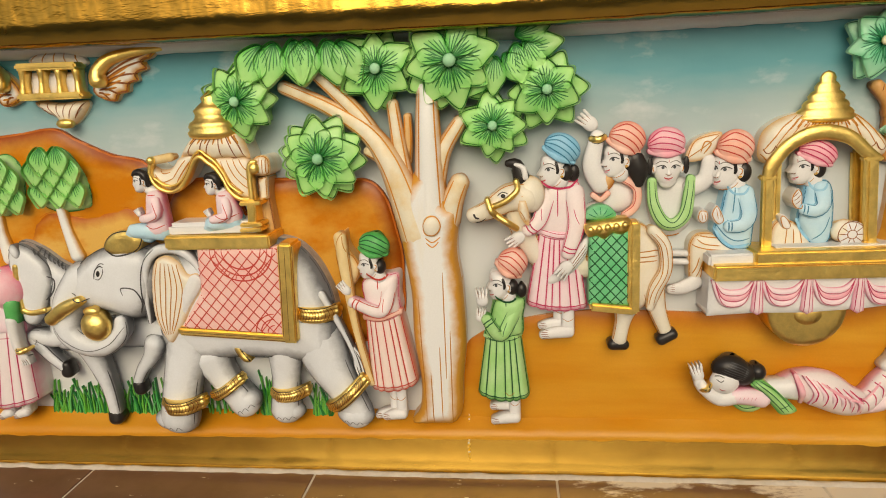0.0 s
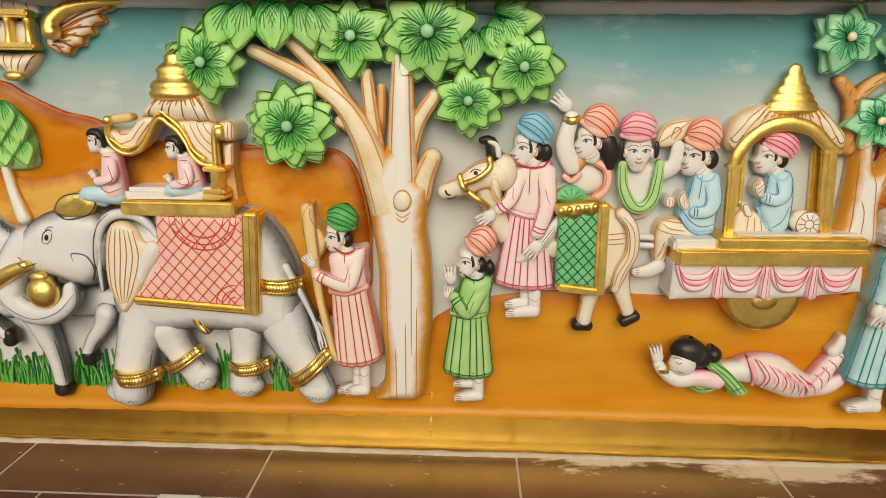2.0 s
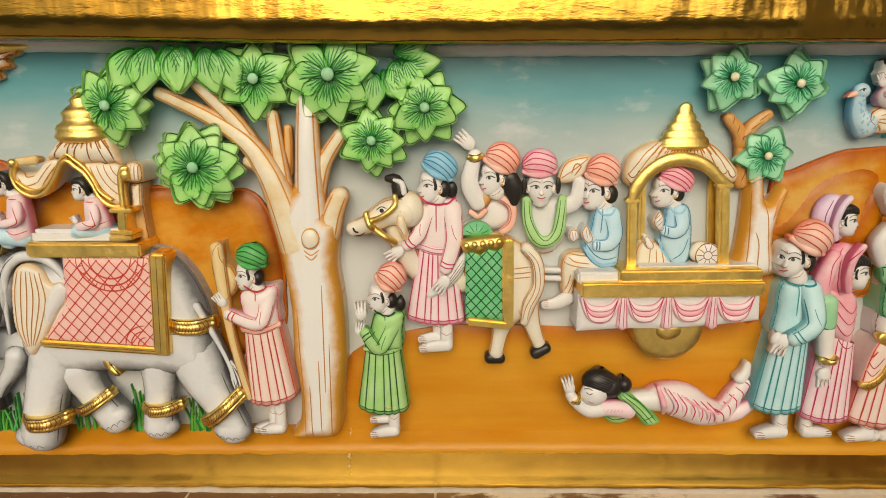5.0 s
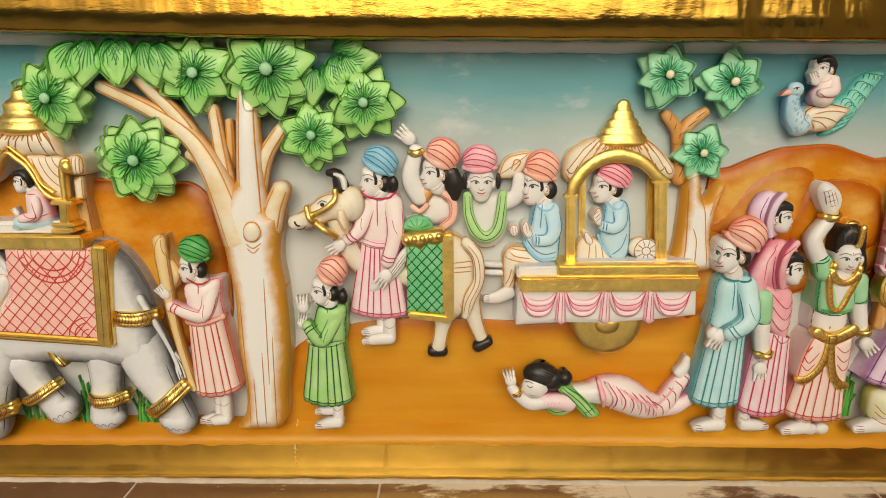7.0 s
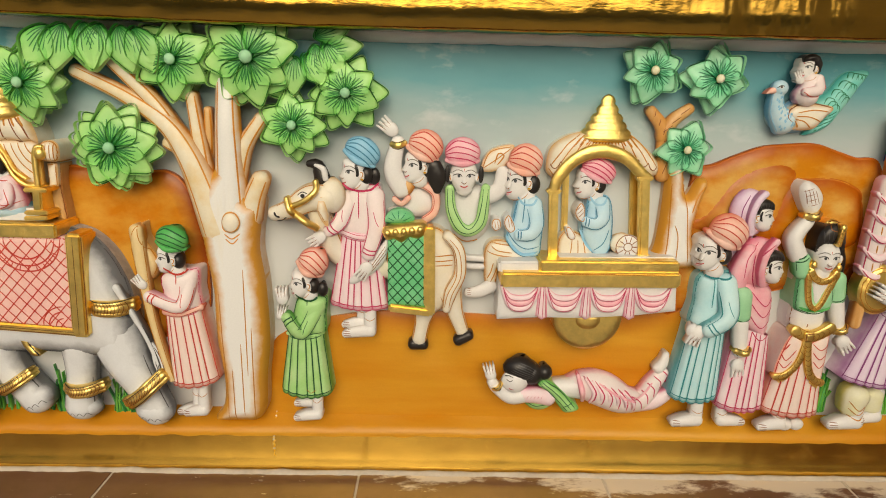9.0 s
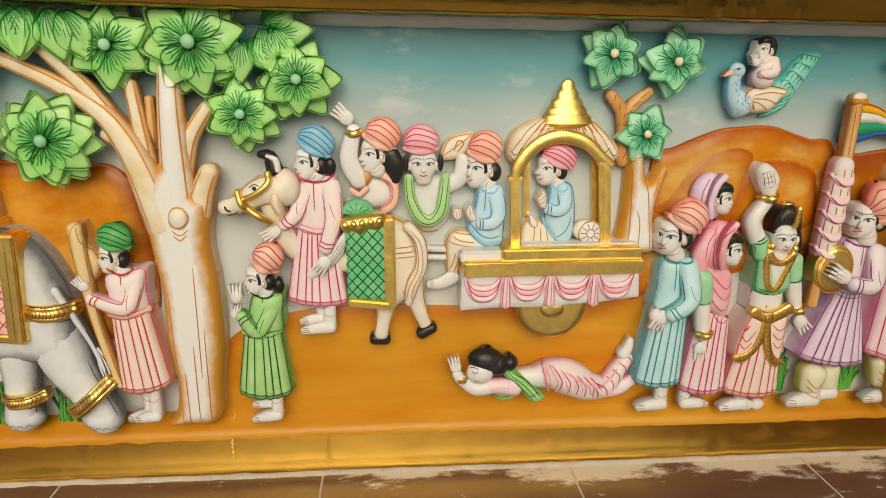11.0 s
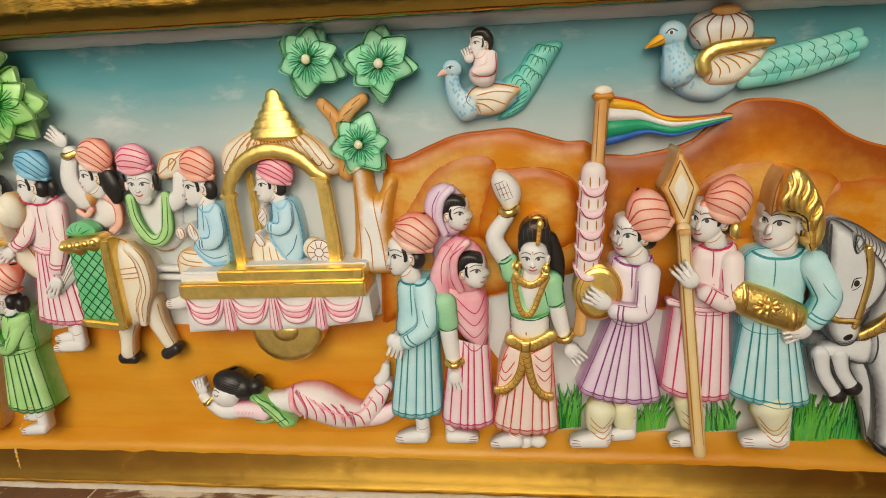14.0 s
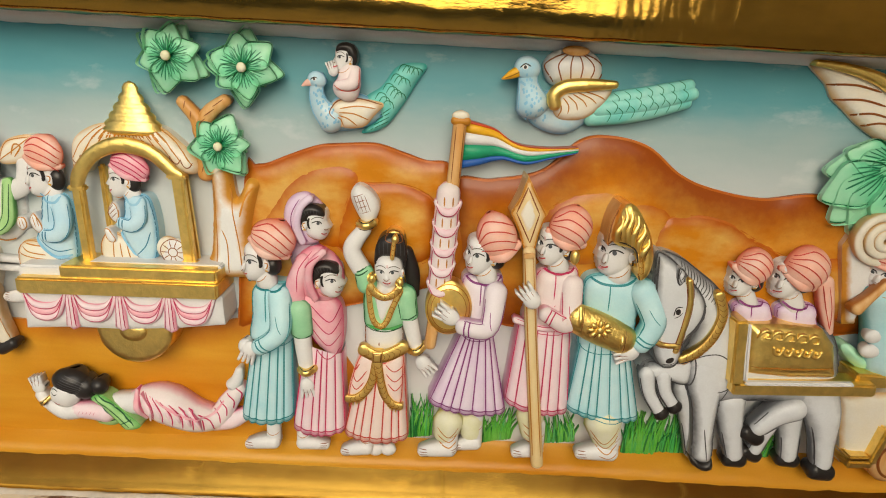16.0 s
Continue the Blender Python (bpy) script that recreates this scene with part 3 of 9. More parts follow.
moulding("trim_lime", [(-0.034, -0.0605), (-0.0372, -0.0575), (-0.0412, -0.0590), (-0.046, -0.0618)], "grout", 21, 0.0022, "thin uneven lime line under the gold band")
ledge = tagged(slab("ledge", X0, X1, -0.43, 0.2, -0.8, -0.0624, "grout", 0), "pale mortar bed of the stone-tiled ledge", "ledge", kind="structure")
wall_up = tagged(slab("wall_upper", X0, X1, 0.0, 0.25, 0.77, 3.0, "plaster", 0), "plain plastered wall over the cornice", "wall", kind="structure")
# Unseen floor, added and kept pale to brighten the gold by reflection.
tagged(slab("floor", X0 - 6, X1 + 6, -7.0, 0.2, -0.9, -0.8, "floor_stone", 0), "unseen pale stone floor, added for the gold to reflect", "floor", kind="structure")
# Unseen slab, added to keep overhead sky light off the frieze.
tagged(slab("ceiling", X0 - 1.5, X1 + 1.5, -1.5, 0.25, 3.0, 3.2, "plaster", 0), "unseen plain slab, added overhead to shut out sky light", "ceiling", kind="structure")
# Unseen wall behind the camera, added so gold mirrors it instead of bright sky.
tagged(slab("reflection_wall", X0 - 6, X1 + 6, -7.2, -7.0, -0.8, 1.5, "plaster", 0), "unseen plain wall, added to darken the gold's reflections", "wall", kind="structure")


# Unseen wall, added to block light so the frieze darkens to the right.
tagged(slab("shade_wall", 1.80, 2.00, -2.2, -0.072, -0.8, 3.0, "plaster", 0), "unseen plain wall, added to dim the frieze's right end", "wall", kind="structure")


def ledge_tile(x0, x1, y0, y1, mat):
    ob = slab("tile", x0 + 0.0018, x1 - 0.0018, y0, y1, -0.10, -0.061 - 0.0006 * random.random(), mat, 0.0008)
    ob.parent = ledge
    return ob


for i in range(10):
    x = -1.375 + 0.387 * i
    ledge_tile(x, x + 0.387, -0.160, -0.0335, "brown_stone")
    ledge_tile(x + 0.09, x + 0.477, -0.43, -0.1645, "red_stone")

chip = slab("marble_chip", -0.335, -0.275, -0.225, -0.1675, -0.0605, -0.053, "marble", 0.002)
tagged(chip, "broken white marble offcut lying on the stone ledge", "marble offcut")

# ---- carved figures: shared pieces ----


def at(c, dx, dz):
    return (c[0] + dx, c[1] + dz)


def eye(S, e, r, d, w=1.0):
    """A painted almond eye with lid and arched brow; d is the way it looks along x."""
    S.spot(e, 0.22 * r * w, 0.10 * r, "marble", lift=0.0003)
    S.spot(at(e, 0.04 * r * d * w, 0.01 * r), 0.085 * r * w, 0.09 * r, "iris", lift=0.0005)
    S.stroke([at(e, -0.31 * r * d * w, 0.02 * r), at(e, -0.08 * r * d * w, 0.12 * r), at(e, 0.12 * r * d * w, 0.10 * r), at(e, 0.23 * r * d * w, -0.03 * r)], "black", 0.055 * r, 0.0006, step=0.0018)
    S.stroke([at(e, -0.34 * r * d * w, 0.20 * r), at(e, -0.10 * r * d * w, 0.35 * r), at(e, 0.14 * r * d * w, 0.34 * r), at(e, 0.30 * r * d * w, 0.25 * r)], "brow", 0.036 * r, 0.0006, step=0.0018)


def head(S, c, r, face, depth=0.045, turban=None, tc=None, tr=None, tilt=None, hair="side", neck=None):
    """A carved head; face -1 looks along -x in profile, 0 out of the wall, +1 along +x."""
    f, r = face, r * 0.91
    d = 1 if f > 0 else -1
    tr = tr and (tr[0] * 0.70, tr[1] * 0.74)

    def q(u, v):
        return (c[0] + d * u * r, c[1] + v * r)

    if neck:
        S.tube([at(c, -0.16 * f * r, -0.45 * r), neck], [0.46 * r, 0.50 * r], "skin", depth - 0.005)
    low, k = max(0.004, depth - 0.22 * r), 0.0
    if abs(f) > 0.55:
        k = min(1.0, (abs(f) - 0.55) / 0.35)
        out = [(0.60, 0.82), (0.76, 0.45), (0.74, 0.20), (0.80 + 0.08 * k, -0.08), (0.82 + 0.15 * k, -0.22), (0.80, -0.31), (0.79 + 0.04 * k, -0.44), (0.77, -0.51), (0.78 + 0.01 * k, -0.59), (0.70, -0.67), (0.68, -0.80), (0.50, -0.93), (0.22, -0.96), (-0.15, -0.82), (-0.42, -0.52), (-0.62, 0.0), (-0.60, 0.62), (0.0, 0.92)]
        if hair == "side":
            S.blob(q(-0.62, -0.10), 0.40 * r, 0.50 * r, "black", depth - 0.05 * r, 0.42 * r)
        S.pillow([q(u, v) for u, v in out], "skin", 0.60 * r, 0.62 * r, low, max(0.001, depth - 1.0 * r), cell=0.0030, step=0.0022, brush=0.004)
        if k < 0.75:
            S.blob(q(0.64, -0.16), 0.11 * r, 0.24 * r, "skin", depth + 0.26 * r, 0.16 * r, turn=12 * d)
            eye(S, q(0.74, 0.14), r, -d, 0.42)
        eye(S, q(0.30, 0.10), r, d)
        S.stroke([q(0.80, -0.28), q(0.70, -0.30), q(0.65, -0.22)], "brown_line", 0.04 * r, 0.0005, step=0.0018)
        S.stroke([q(0.50, -0.45), q(0.58, -0.51), q(0.68, -0.54), q(0.78, -0.525)], "lips", 0.065 * r, 0.0005, step=0.0018)
        S.stroke([q(0.60, -0.62), q(0.70, -0.635), q(0.77, -0.60)], "rose", 0.05 * r, 0.0005, step=0.0018)
        S.stroke([q(0.58, 0.36), q(0.60, 0.52)], "red_line", 0.06 * r, 0.0005)
        S.stroke([q(0.48, -0.91), q(0.22, -0.94), q(-0.15, -0.79), q(-0.36, -0.55)], "ochre_line", 0.035 * r, 0.0003)
        e = q(-0.40, -0.06)
        S.blob(e, 0.17 * r, 0.29 * r, "skin", depth + 0.30 * r, 0.14 * r, turn=-10 * d)
        S.stroke([at(e, 0.08 * d * r, 0.18 * r), at(e, -0.07 * d * r, 0.14 * r), at(e, -0.06 * d * r, -0.04 * r), at(e, 0.05 * d * r, -0.12 * r)], "ochre_line", 0.05 * r)
        S.spot(at(e, 0.0, -0.24 * r), 0.09 * r, 0.08 * r, "yellow")
        if hair == "side":
            S.stroke([q(-0.05, 0.55), q(-0.14, 0.25), q(-0.17, 0.02), q(-0.12, -0.14)], "black", 0.17 * r, 0.0008, step=0.002)
        if hair == "cap":
            S.pillow([q(u, v) for u, v in ((0.66, 0.52), (0.52, 0.94), (0.0, 1.14), (-0.55, 0.98), (-0.86, 0.50), (-0.86, -0.10), (-0.66, -0.46), (-0.52, -0.36), (-0.44, 0.06), (-0.18, 0.18), (-0.12, 0.42), (0.22, 0.50), (0.48, 0.44))], "black", 0.34 * r, 0.30 * r, depth + 0.16 * r, max(0.0, depth - 0.9 * r), cell=0.0030, step=0.0022)
            S.stroke([q(-0.14, 0.40), q(-0.20, 0.14), q(-0.16, -0.12), q(-0.08, -0.20)], "black", 0.12 * r, 0.0008, step=0.002)
            for i in range(6):
                S.stroke([q(-0.60 + 0.18 * i, 0.90 - 0.03 * abs(i - 3)), q(-0.42 + 0.14 * i, 0.56)], "dark_grey", 0.035 * r)
    else:
        out = [(0, 1.0), (0.50, 0.86), (0.76, 0.36), (0.74, -0.10), (0.62, -0.50), (0.32, -0.90), (0, -1.0), (-0.32, -0.90), (-0.62, -0.50), (-0.74, -0.10), (-0.76, 0.36), (-0.50, 0.86)]
        S.pillow([at(c, u * r, v * r) for u, v in out], "skin", 0.62 * r, 0.66 * r, low, max(0.001, depth - 1.0 * r), cell=0.0030, step=0.0022, brush=0.004)
        m = 0.34 * f
        for o in (-1, 1):
            eye(S, at(c, (m + 0.35 * o * (1 - 0.25 * abs(f))) * r, 0.08 * r), r, -o, 0.98 if o * f <= 0 else 0.86)
            if o * f <= 0.1:
                e = at(c, 0.76 * o * r, -0.02 * r)
                S.blob(e, 0.12 * r, 0.25 * r, "skin", depth + 0.05 * r, 0.14 * r)
                S.stroke([at(e, 0.04 * o * r, 0.14 * r), at(e, 0.06 * o * r, 0), at(e, 0.0, -0.14 * r)], "ochre_line", 0.05 * r)
        S.tube([at(c, m * r, 0.10 * r), at(c, m * 1.15 * r, -0.14 * r), at(c, m * 1.25 * r, -0.27 * r)], [0.05 * r, 0.09 * r, 0.13 * r], "skin", [depth + 0.32 * r, depth + 0.38 * r, depth + 0.42 * r], step=0.003)
        S.stroke([at(c, (m * 1.25 - 0.17) * r, -0.27 * r), at(c, m * 1.25 * r, -0.36 * r), at(c, (m * 1.25 + 0.17) * r, -0.27 * r)], "brown_line", 0.04 * r, 0.0005, step=0.0018)
        S.stroke([at(c, (m - 0.24) * r, -0.47 * r), at(c, (m - 0.12) * r, -0.54 * r), at(c, m * r, -0.56 * r), at(c, (m + 0.12) * r, -0.54 * r), at(c, (m + 0.24) * r, -0.47 * r)], "lips", 0.07 * r, 0.0005, step=0.0018)
        S.stroke([at(c, (m - 0.12) * r, -0.66 * r), at(c, (m + 0.12) * r, -0.655 * r)], "rose", 0.05 * r, 0.0005)
        S.stroke([at(c, m * r, 0.36 * r), at(c, m * r, 0.52 * r)], "red_line", 0.06 * r, 0.0005)
    if turban:
        mat, line = turban
        tc = tc or at(c, -0.14 * f * r, 0.86 * r)
        rx, rz = tr or (1.12 * r, 0.74 * r)
        tilt = 16 * f if tilt is None else tilt
        S.blob(tc, rx, rz, mat, depth - 0.04 * r, min(rx, rz) * 0.86, tilt, 24, 16)
        S.tube([loc(tc, rx, rz, tilt, -0.86, -0.50), loc(tc, rx, rz, tilt, 0, -0.74), loc(tc, rx, rz, tilt, 0.86, -0.50)], 0.20 * rz, mat, [depth + 0.02 * r, depth + 0.56 * r, depth + 0.02 * r])
        g = -1 if f <= 0 else 1
        for i in range(4):
            v = -0.50 + 0.36 * i
            S.stroke([loc(tc, rx, rz, tilt, g * 0.95, -0.30 + 0.15 * i), loc(tc, rx, rz, tilt, g * 0.40, v + 0.16), loc(tc, rx, rz, tilt, -g * 0.35, v + 0.04), loc(tc, rx, rz, tilt, -g * 0.90, v - 0.28)], line, 0.0016)


def loc(c, rx, rz, tilt, u, v):
    a = radians(tilt)
    x, z = u * rx, v * rz
    return (c[0] + x * math.cos(a) - z * math.sin(a), c[1] + x * math.sin(a) + z * math.cos(a))


def hand(S, c, ang, r=0.009, depth=0.055, fingers=4, mat="skin", spread=6):
    """A palm with fingers along the angle, in degrees from +x."""
    a, r = radians(ang), r * 0.70
    S.blob(c, r * 1.15, r * 0.95, mat, depth, r * 0.6, ang)
    for k in range(fingers):
        o = (k - (fingers - 1) / 2)
        b = a + radians(spread * o)
        p = (c[0] - math.sin(a) * o * r * 0.44 + math.cos(a) * r * 0.6, c[1] + math.cos(a) * o * r * 0.44 + math.sin(a) * r * 0.6)
        q = (p[0] + math.cos(b) * r * 1.1, p[1] + math.sin(b) * r * 1.1)
        S.tube([p, q], [r * 0.25, r * 0.17], mat, depth + 0.001, 0.9, 8, 0.004)
        if k:
            m = (c[0] - math.sin(a) * (o - 0.5) * r * 0.44 + math.cos(a) * r * 0.3, c[1] + math.cos(a) * (o - 0.5) * r * 0.44 + math.sin(a) * r * 0.3)
            S.stroke([m, (m[0] + math.cos(b) * r * 1.4, m[1] + math.sin(b) * r * 1.4)], "brown_line", 0.0006)


def foot(S, heel, toe, depth=0.036, r=0.010, ankle=0.03, mat="skin"):
    d, r = 1 if toe[0] > heel[0] else -1, r * 0.90
    S.tube([at(heel, 0, ankle), at(heel, 0, r * 0.7)], [r * 0.86, r * 0.9], mat, depth)
    S.tube([at(heel, -d * 0.002, r * 0.72), at(mix(heel, toe, 0.5), 0, r * 0.75), at(toe, 0, r * 0.5)], [r * 0.86, r * 0.85, r * 0.60], mat, depth + 0.004)
    for k in range(4):
        p = at(toe, -d * 0.002 + d * 0.001 * k, r * 0.12 + r * 0.28 * k)
        S.stroke([at(p, -d * 0.008, 0.001), at(p, d * 0.006, 0)], "brown_line", 0.0010)
    S.stroke([at(heel, -d * r * 0.8, ankle * 0.72), at(heel, 0, ankle * 0.62), at(heel, d * r * 0.8, ankle * 0.72)], "ochre_line", 0.0009)


def arm(S, pts, r, sleeve, line, depth=(0.038, 0.052, 0.058), cuff=True):
    r = r * 0.84
    S.tube(pts, [r * 1.15, r, r * 0.82], sleeve, list(depth), line=line)
    if cuff:
        a, b = np.array(pts[-2]), np.array(pts[-1])
        d = (b - a) / np.linalg.norm(b - a)
        n = np.array([-d[1], d[0]])
        for k in (0.004, 0.010):
            m = b - d * k
            S.stroke([m - n * r * 0.9, m + d * 0.002, m + n * r * 0.9], line, 0.0019)
        q = mix(pts[0], pts[-2], 0.5)
        S.stroke([at(q, -r * 0.2, 0.0), mix(q, pts[-2], 0.6), at(pts[-2], r * 0.3, 0.0)], line, 0.0010)


OUTLINES = {"pale_pink": "pink_line", "pink": "pink_line", "green": "green_line", "blue": "blue_line", "aqua": "aqua_line", "pale_lilac": "lilac_line", "lilac": "lilac_line", "skin": "brown_line", "mint": "green_line"}


def torso(S, shl, shr, wal, war, mat, h=0.018, base=0.032):
    base, h = max(base, 0.026), min(h, 0.020)
    mid = mix(shl, shr, 0.5)
    w = shr[0] - shl[0]
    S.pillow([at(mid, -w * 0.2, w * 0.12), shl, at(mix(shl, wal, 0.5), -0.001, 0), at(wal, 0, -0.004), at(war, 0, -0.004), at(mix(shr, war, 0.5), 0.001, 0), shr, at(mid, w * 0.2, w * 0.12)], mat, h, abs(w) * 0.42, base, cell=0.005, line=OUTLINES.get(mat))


def skirt(S, wal, war, hel, her, mat, line, n=8, h=0.018, base=0.034, sag=0.006):
    """A pleated skirt from the waist to the hem, with a painted line in each fold and along the hem."""
    n = max(5, round(n * 0.8))
    nu, nv = n * 6, 12
    ph = wal[0] * 40

    def warp(u):
        return u + 0.035 * math.sin(2 * math.pi * u * 1.5 + ph) * math.sin(math.pi * u)
    h = min(h, 0.020)
    vs, fs, rim = [], [], []

    def spot_at(u, v):
        a, b = mix(wal, hel, v), mix(war, her, v)
        p = mix(a, b, u)
        return (p[0], p[1] - sag * v * v * math.sin(math.pi * u))

    for j in range(nv + 2):
        v = min(1.0, j / nv)
        for i in range(nu + 1):
            u = warp(i / nu)
            fold = abs(math.sin(math.pi * n * i / nu))
            round_off = max(0.0, 1 - abs(2 * u - 1) ** 3) ** 0.5
            y = base * (0.92 + 0.08 * v) + h * round_off + (0.0008 + 0.0022 * v) * (fold ** 0.6 - 0.7) * min(1, round_off * 2)
            p = spot_at(u, v)
            vs.append((p[0], -(y if j <= nv else 0.0), p[1] + (0.0018 * (1 - fold) * v if 0 < j <= nv else 0)))
            rim.append(max(0.0, 0.85 - fold * 2.2, abs(2 * u - 1) ** 8, v ** 14))
    w = nu + 1
    fs += [(j * w + i, j * w + i + 1, (j + 1) * w + i + 1, (j + 1) * w + i) for j in range(nv + 1) for i in range(nu)]
    for i, flip in ((0, False), (nu, True)):
        o = len(vs)
        vs += [(vs[j * w + i][0], 0.0, vs[j * w + i][2]) for j in range(nv + 1)]
        rim += [0.3] * (nv + 1)
        fs += [(j * w + i, (j + 1) * w + i, o + j + 1, o + j) for j in range(nv)]
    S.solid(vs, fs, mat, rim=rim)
    for k in range(1, n):
        S.stroke([spot_at(warp(k / n), v) for v in (0.0, 0.35, 0.7, 0.97)], line, 0.0019, step=0.005)
    for u in (0.012, 0.988):
        S.stroke([spot_at(u, v) for v in (0.0, 0.35, 0.7, 0.97)], line, 0.0013, step=0.005)
    S.stroke([spot_at(u, 0.94) for u in np.linspace(0.01, 0.99, 9)], line, 0.0018)
    S.stroke([spot_at(u, 0.985) for u in np.linspace(0.01, 0.99, 9)], line, 0.0010)


def sash(S, wal, war, mat, line, r=0.0055, depth=0.030):
    S.tube([wal, at(mix(wal, war, 0.5), 0, -0.003), war], r, mat, [0.038, 0.050, 0.038])
    S.stroke([at(wal, 0, 0.003), at(mix(wal, war, 0.5), 0, 0.0), at(war, 0, 0.003)], line, 0.0009)
    S.stroke([at(wal, 0, -0.003), at(mix(wal, war, 0.5), 0, -0.006), at(war, 0, -0.003)], line, 0.0009)


def collar(S, c, w, line, slit=0.03):
    S.stroke([at(c, -w, 0.006), at(c, -w * 0.4, -0.004), at(c, w * 0.5, -0.004), at(c, w, 0.006)], line, 0.0032)
    S.stroke([at(c, -w * 0.1, -0.004), at(c, -w * 0.1, -slit)], line, 0.0016)


def gold_ring(S, a, b, r, depth, bulge=0.012, beads=True):
    d = np.array(b) - np.array(a)
    d = d / np.linalg.norm(d)
    for o, rr in ((0.0, 0.62), (-0.62, 0.42), (0.62, 0.42)) if r > 0.008 else ((0.0, 1.0),):
        ox, oz = -d[1] * o * r, d[0] * o * r
        S.tube([at(p, ox, oz) for p in (a, at(mix(a, b, 0.25), 0, -0.001), at(mix(a, b, 0.5), 0, -0.002), at(mix(a, b, 0.75), 0, -0.001), b)], r * rr, "gold_leaf", [depth + 0.003, depth + bulge * 0.9 + 0.003, depth + bulge + 0.003, depth + bulge * 0.9 + 0.003, depth + 0.003], step=0.003)
    if beads:
        for k in range(1, 14):
            m = mix(a, b, k / 14)
            S.stroke([at(m, -0.0022, r * 0.8), at(m, 0.0018, 0.0), at(m, -0.0022, -r * 0.8)], "brown_line", 0.0008)
    S.stroke([at(a, 0, r), at(mix(a, b, 0.5), 0, r - 0.003), at(b, 0, r)], "black", 0.0010)
    S.stroke([at(a, 0, -r), at(mix(a, b, 0.5), 0, -r - 0.003), at(b, 0, -r)], "black", 0.0010)


def gold_strip(S, pts, w, depth, step=0.0055):
    """A flat band of raised gold leaf with engraved slanting marks and drawn borders."""
    S.tube(pts, w, "gold_leaf", depth, 0.26)
    p = spline(pts, step * 1.6)
    for i in range(1, len(p) - 1):
        d = (p[i + 1] - p[i - 1])[:2]
        d = d / np.linalg.norm(d)
        n = np.array([-d[1], d[0]])
        S.stroke([p[i][:2] - n * w * 0.8 - d * w * 0.4, p[i][:2] + d * w * 0.35, p[i][:2] + n * w * 0.8 - d * w * 0.4], "ochre_line", 0.0007)
    for o in (-0.9, 0.9):
        q = []
        for i in range(len(p)):
            d = (p[min(i + 1, len(p) - 1)] - p[max(i - 1, 0)])[:2]
            d = d / np.linalg.norm(d)
            q.append(p[i][:2] + np.array([-d[1], d[0]]) * w * o)
        S.stroke(q, "ochre_line", 0.0009, raw=True)


def lattice(S, c, w, h, gap, mat, width=0.0012):
    """Crossed brush lines that end where the cloth ends."""
    n = int((w + h) / gap)
    for k in range(-n, n + 1):
        for d in (-1, 1):
            o = k * gap
            pts = [(c[0] + o + d * t * h / 2 * 0.9, c[1] + t * h / 2) for t in np.linspace(-1, 1, int(h / 0.004))]
            pts = [np.array(p) for p in pts if abs(p[0] - c[0]) < w / 2]
            if len(pts) > 2:
                S.stroke(pts, mat, width, raw=True, taper=False)


# ---- leaves ----


def leaf_mesh(name, mat, line, broad):
    """A pointed carved leaf of unit 50 mm, base at the origin, tip up."""
    S, L = Sculpt(), 0.05
    out = [(0.0, 0.0), (broad * 0.66 * L, 0.20 * L), (broad * L, 0.50 * L), (broad * 0.66 * L, 0.76 * L), (0.004 * L, 1.04 * L), (-broad * 0.66 * L, 0.76 * L), (-broad * L, 0.50 * L), (-broad * 0.66 * L, 0.20 * L)]
    S.pillow(out, mat, 0.0040, 0.009, 0.0005, 0.007, cell=0.0032, fn=lambda x, z, d: 0.0012 * min(1, abs(x) / 0.005) - 0.0006 - 0.010 * (z / L - 0.45) ** 2)
    S.stroke([mix(q, (0, 0.5 * L), 0.055) for q in out], line, 0.0012, closed=True)
    S.stroke([(0, 0.02 * L), (0.0004, 0.40 * L), (0, 0.66 * L)], line, 0.0014)
    for k, e in enumerate((0.60, 0.52, 0.42)):
        for d in (-1, 1):
            w = (0.26, 0.46, 0.62)[k]
            S.stroke([(d * 0.02 * L, 0.06 * L), (d * broad * w * 0.62 * L, e * 0.52 * L), (d * broad * w * L, e * L)], line, 0.0011)
    return S.mesh(name)


LEAVES = {"leaf": leaf_mesh("leaf", "leaf", "leaf_dark", 0.34), "mint": leaf_mesh("leaf_mint", "leaf_mint", "mint_line", 0.38), "wide": leaf_mesh("leaf_wide", "leaf", "leaf_dark", 0.38)}
BUDS = {}
for key, mat in (("leaf", "mint"), ("mint", "leaf_mint")):
    S = Sculpt()
    S.blob((0, 0), 0.0062, 0.0062, "pale_yellow" if key == "mint" else mat, 0.0, 0.005)
    BUDS[key] = S.mesh("bud")


def put_leaf(parent, mesh, c, ang, size, depth, tilt=-12, wide=1.0):
    ob = new("leaf", mesh)
    m = Matrix.Translation((c[0], -depth, c[1])) @ Matrix.Rotation(radians(90 - ang), 4, "Y") @ Matrix.Rotation(radians(tilt), 4, "X") @ Matrix.Diagonal((size / 0.05 * wide, min(1.2, size / 0.05), size / 0.05, 1))
    ob.parent = parent
    ob.matrix_parent_inverse = Matrix.Translation(-parent.matrix_world.translation) if parent.parent is None else Matrix.Identity(4)
    ob.matrix_basis = m
    return ob


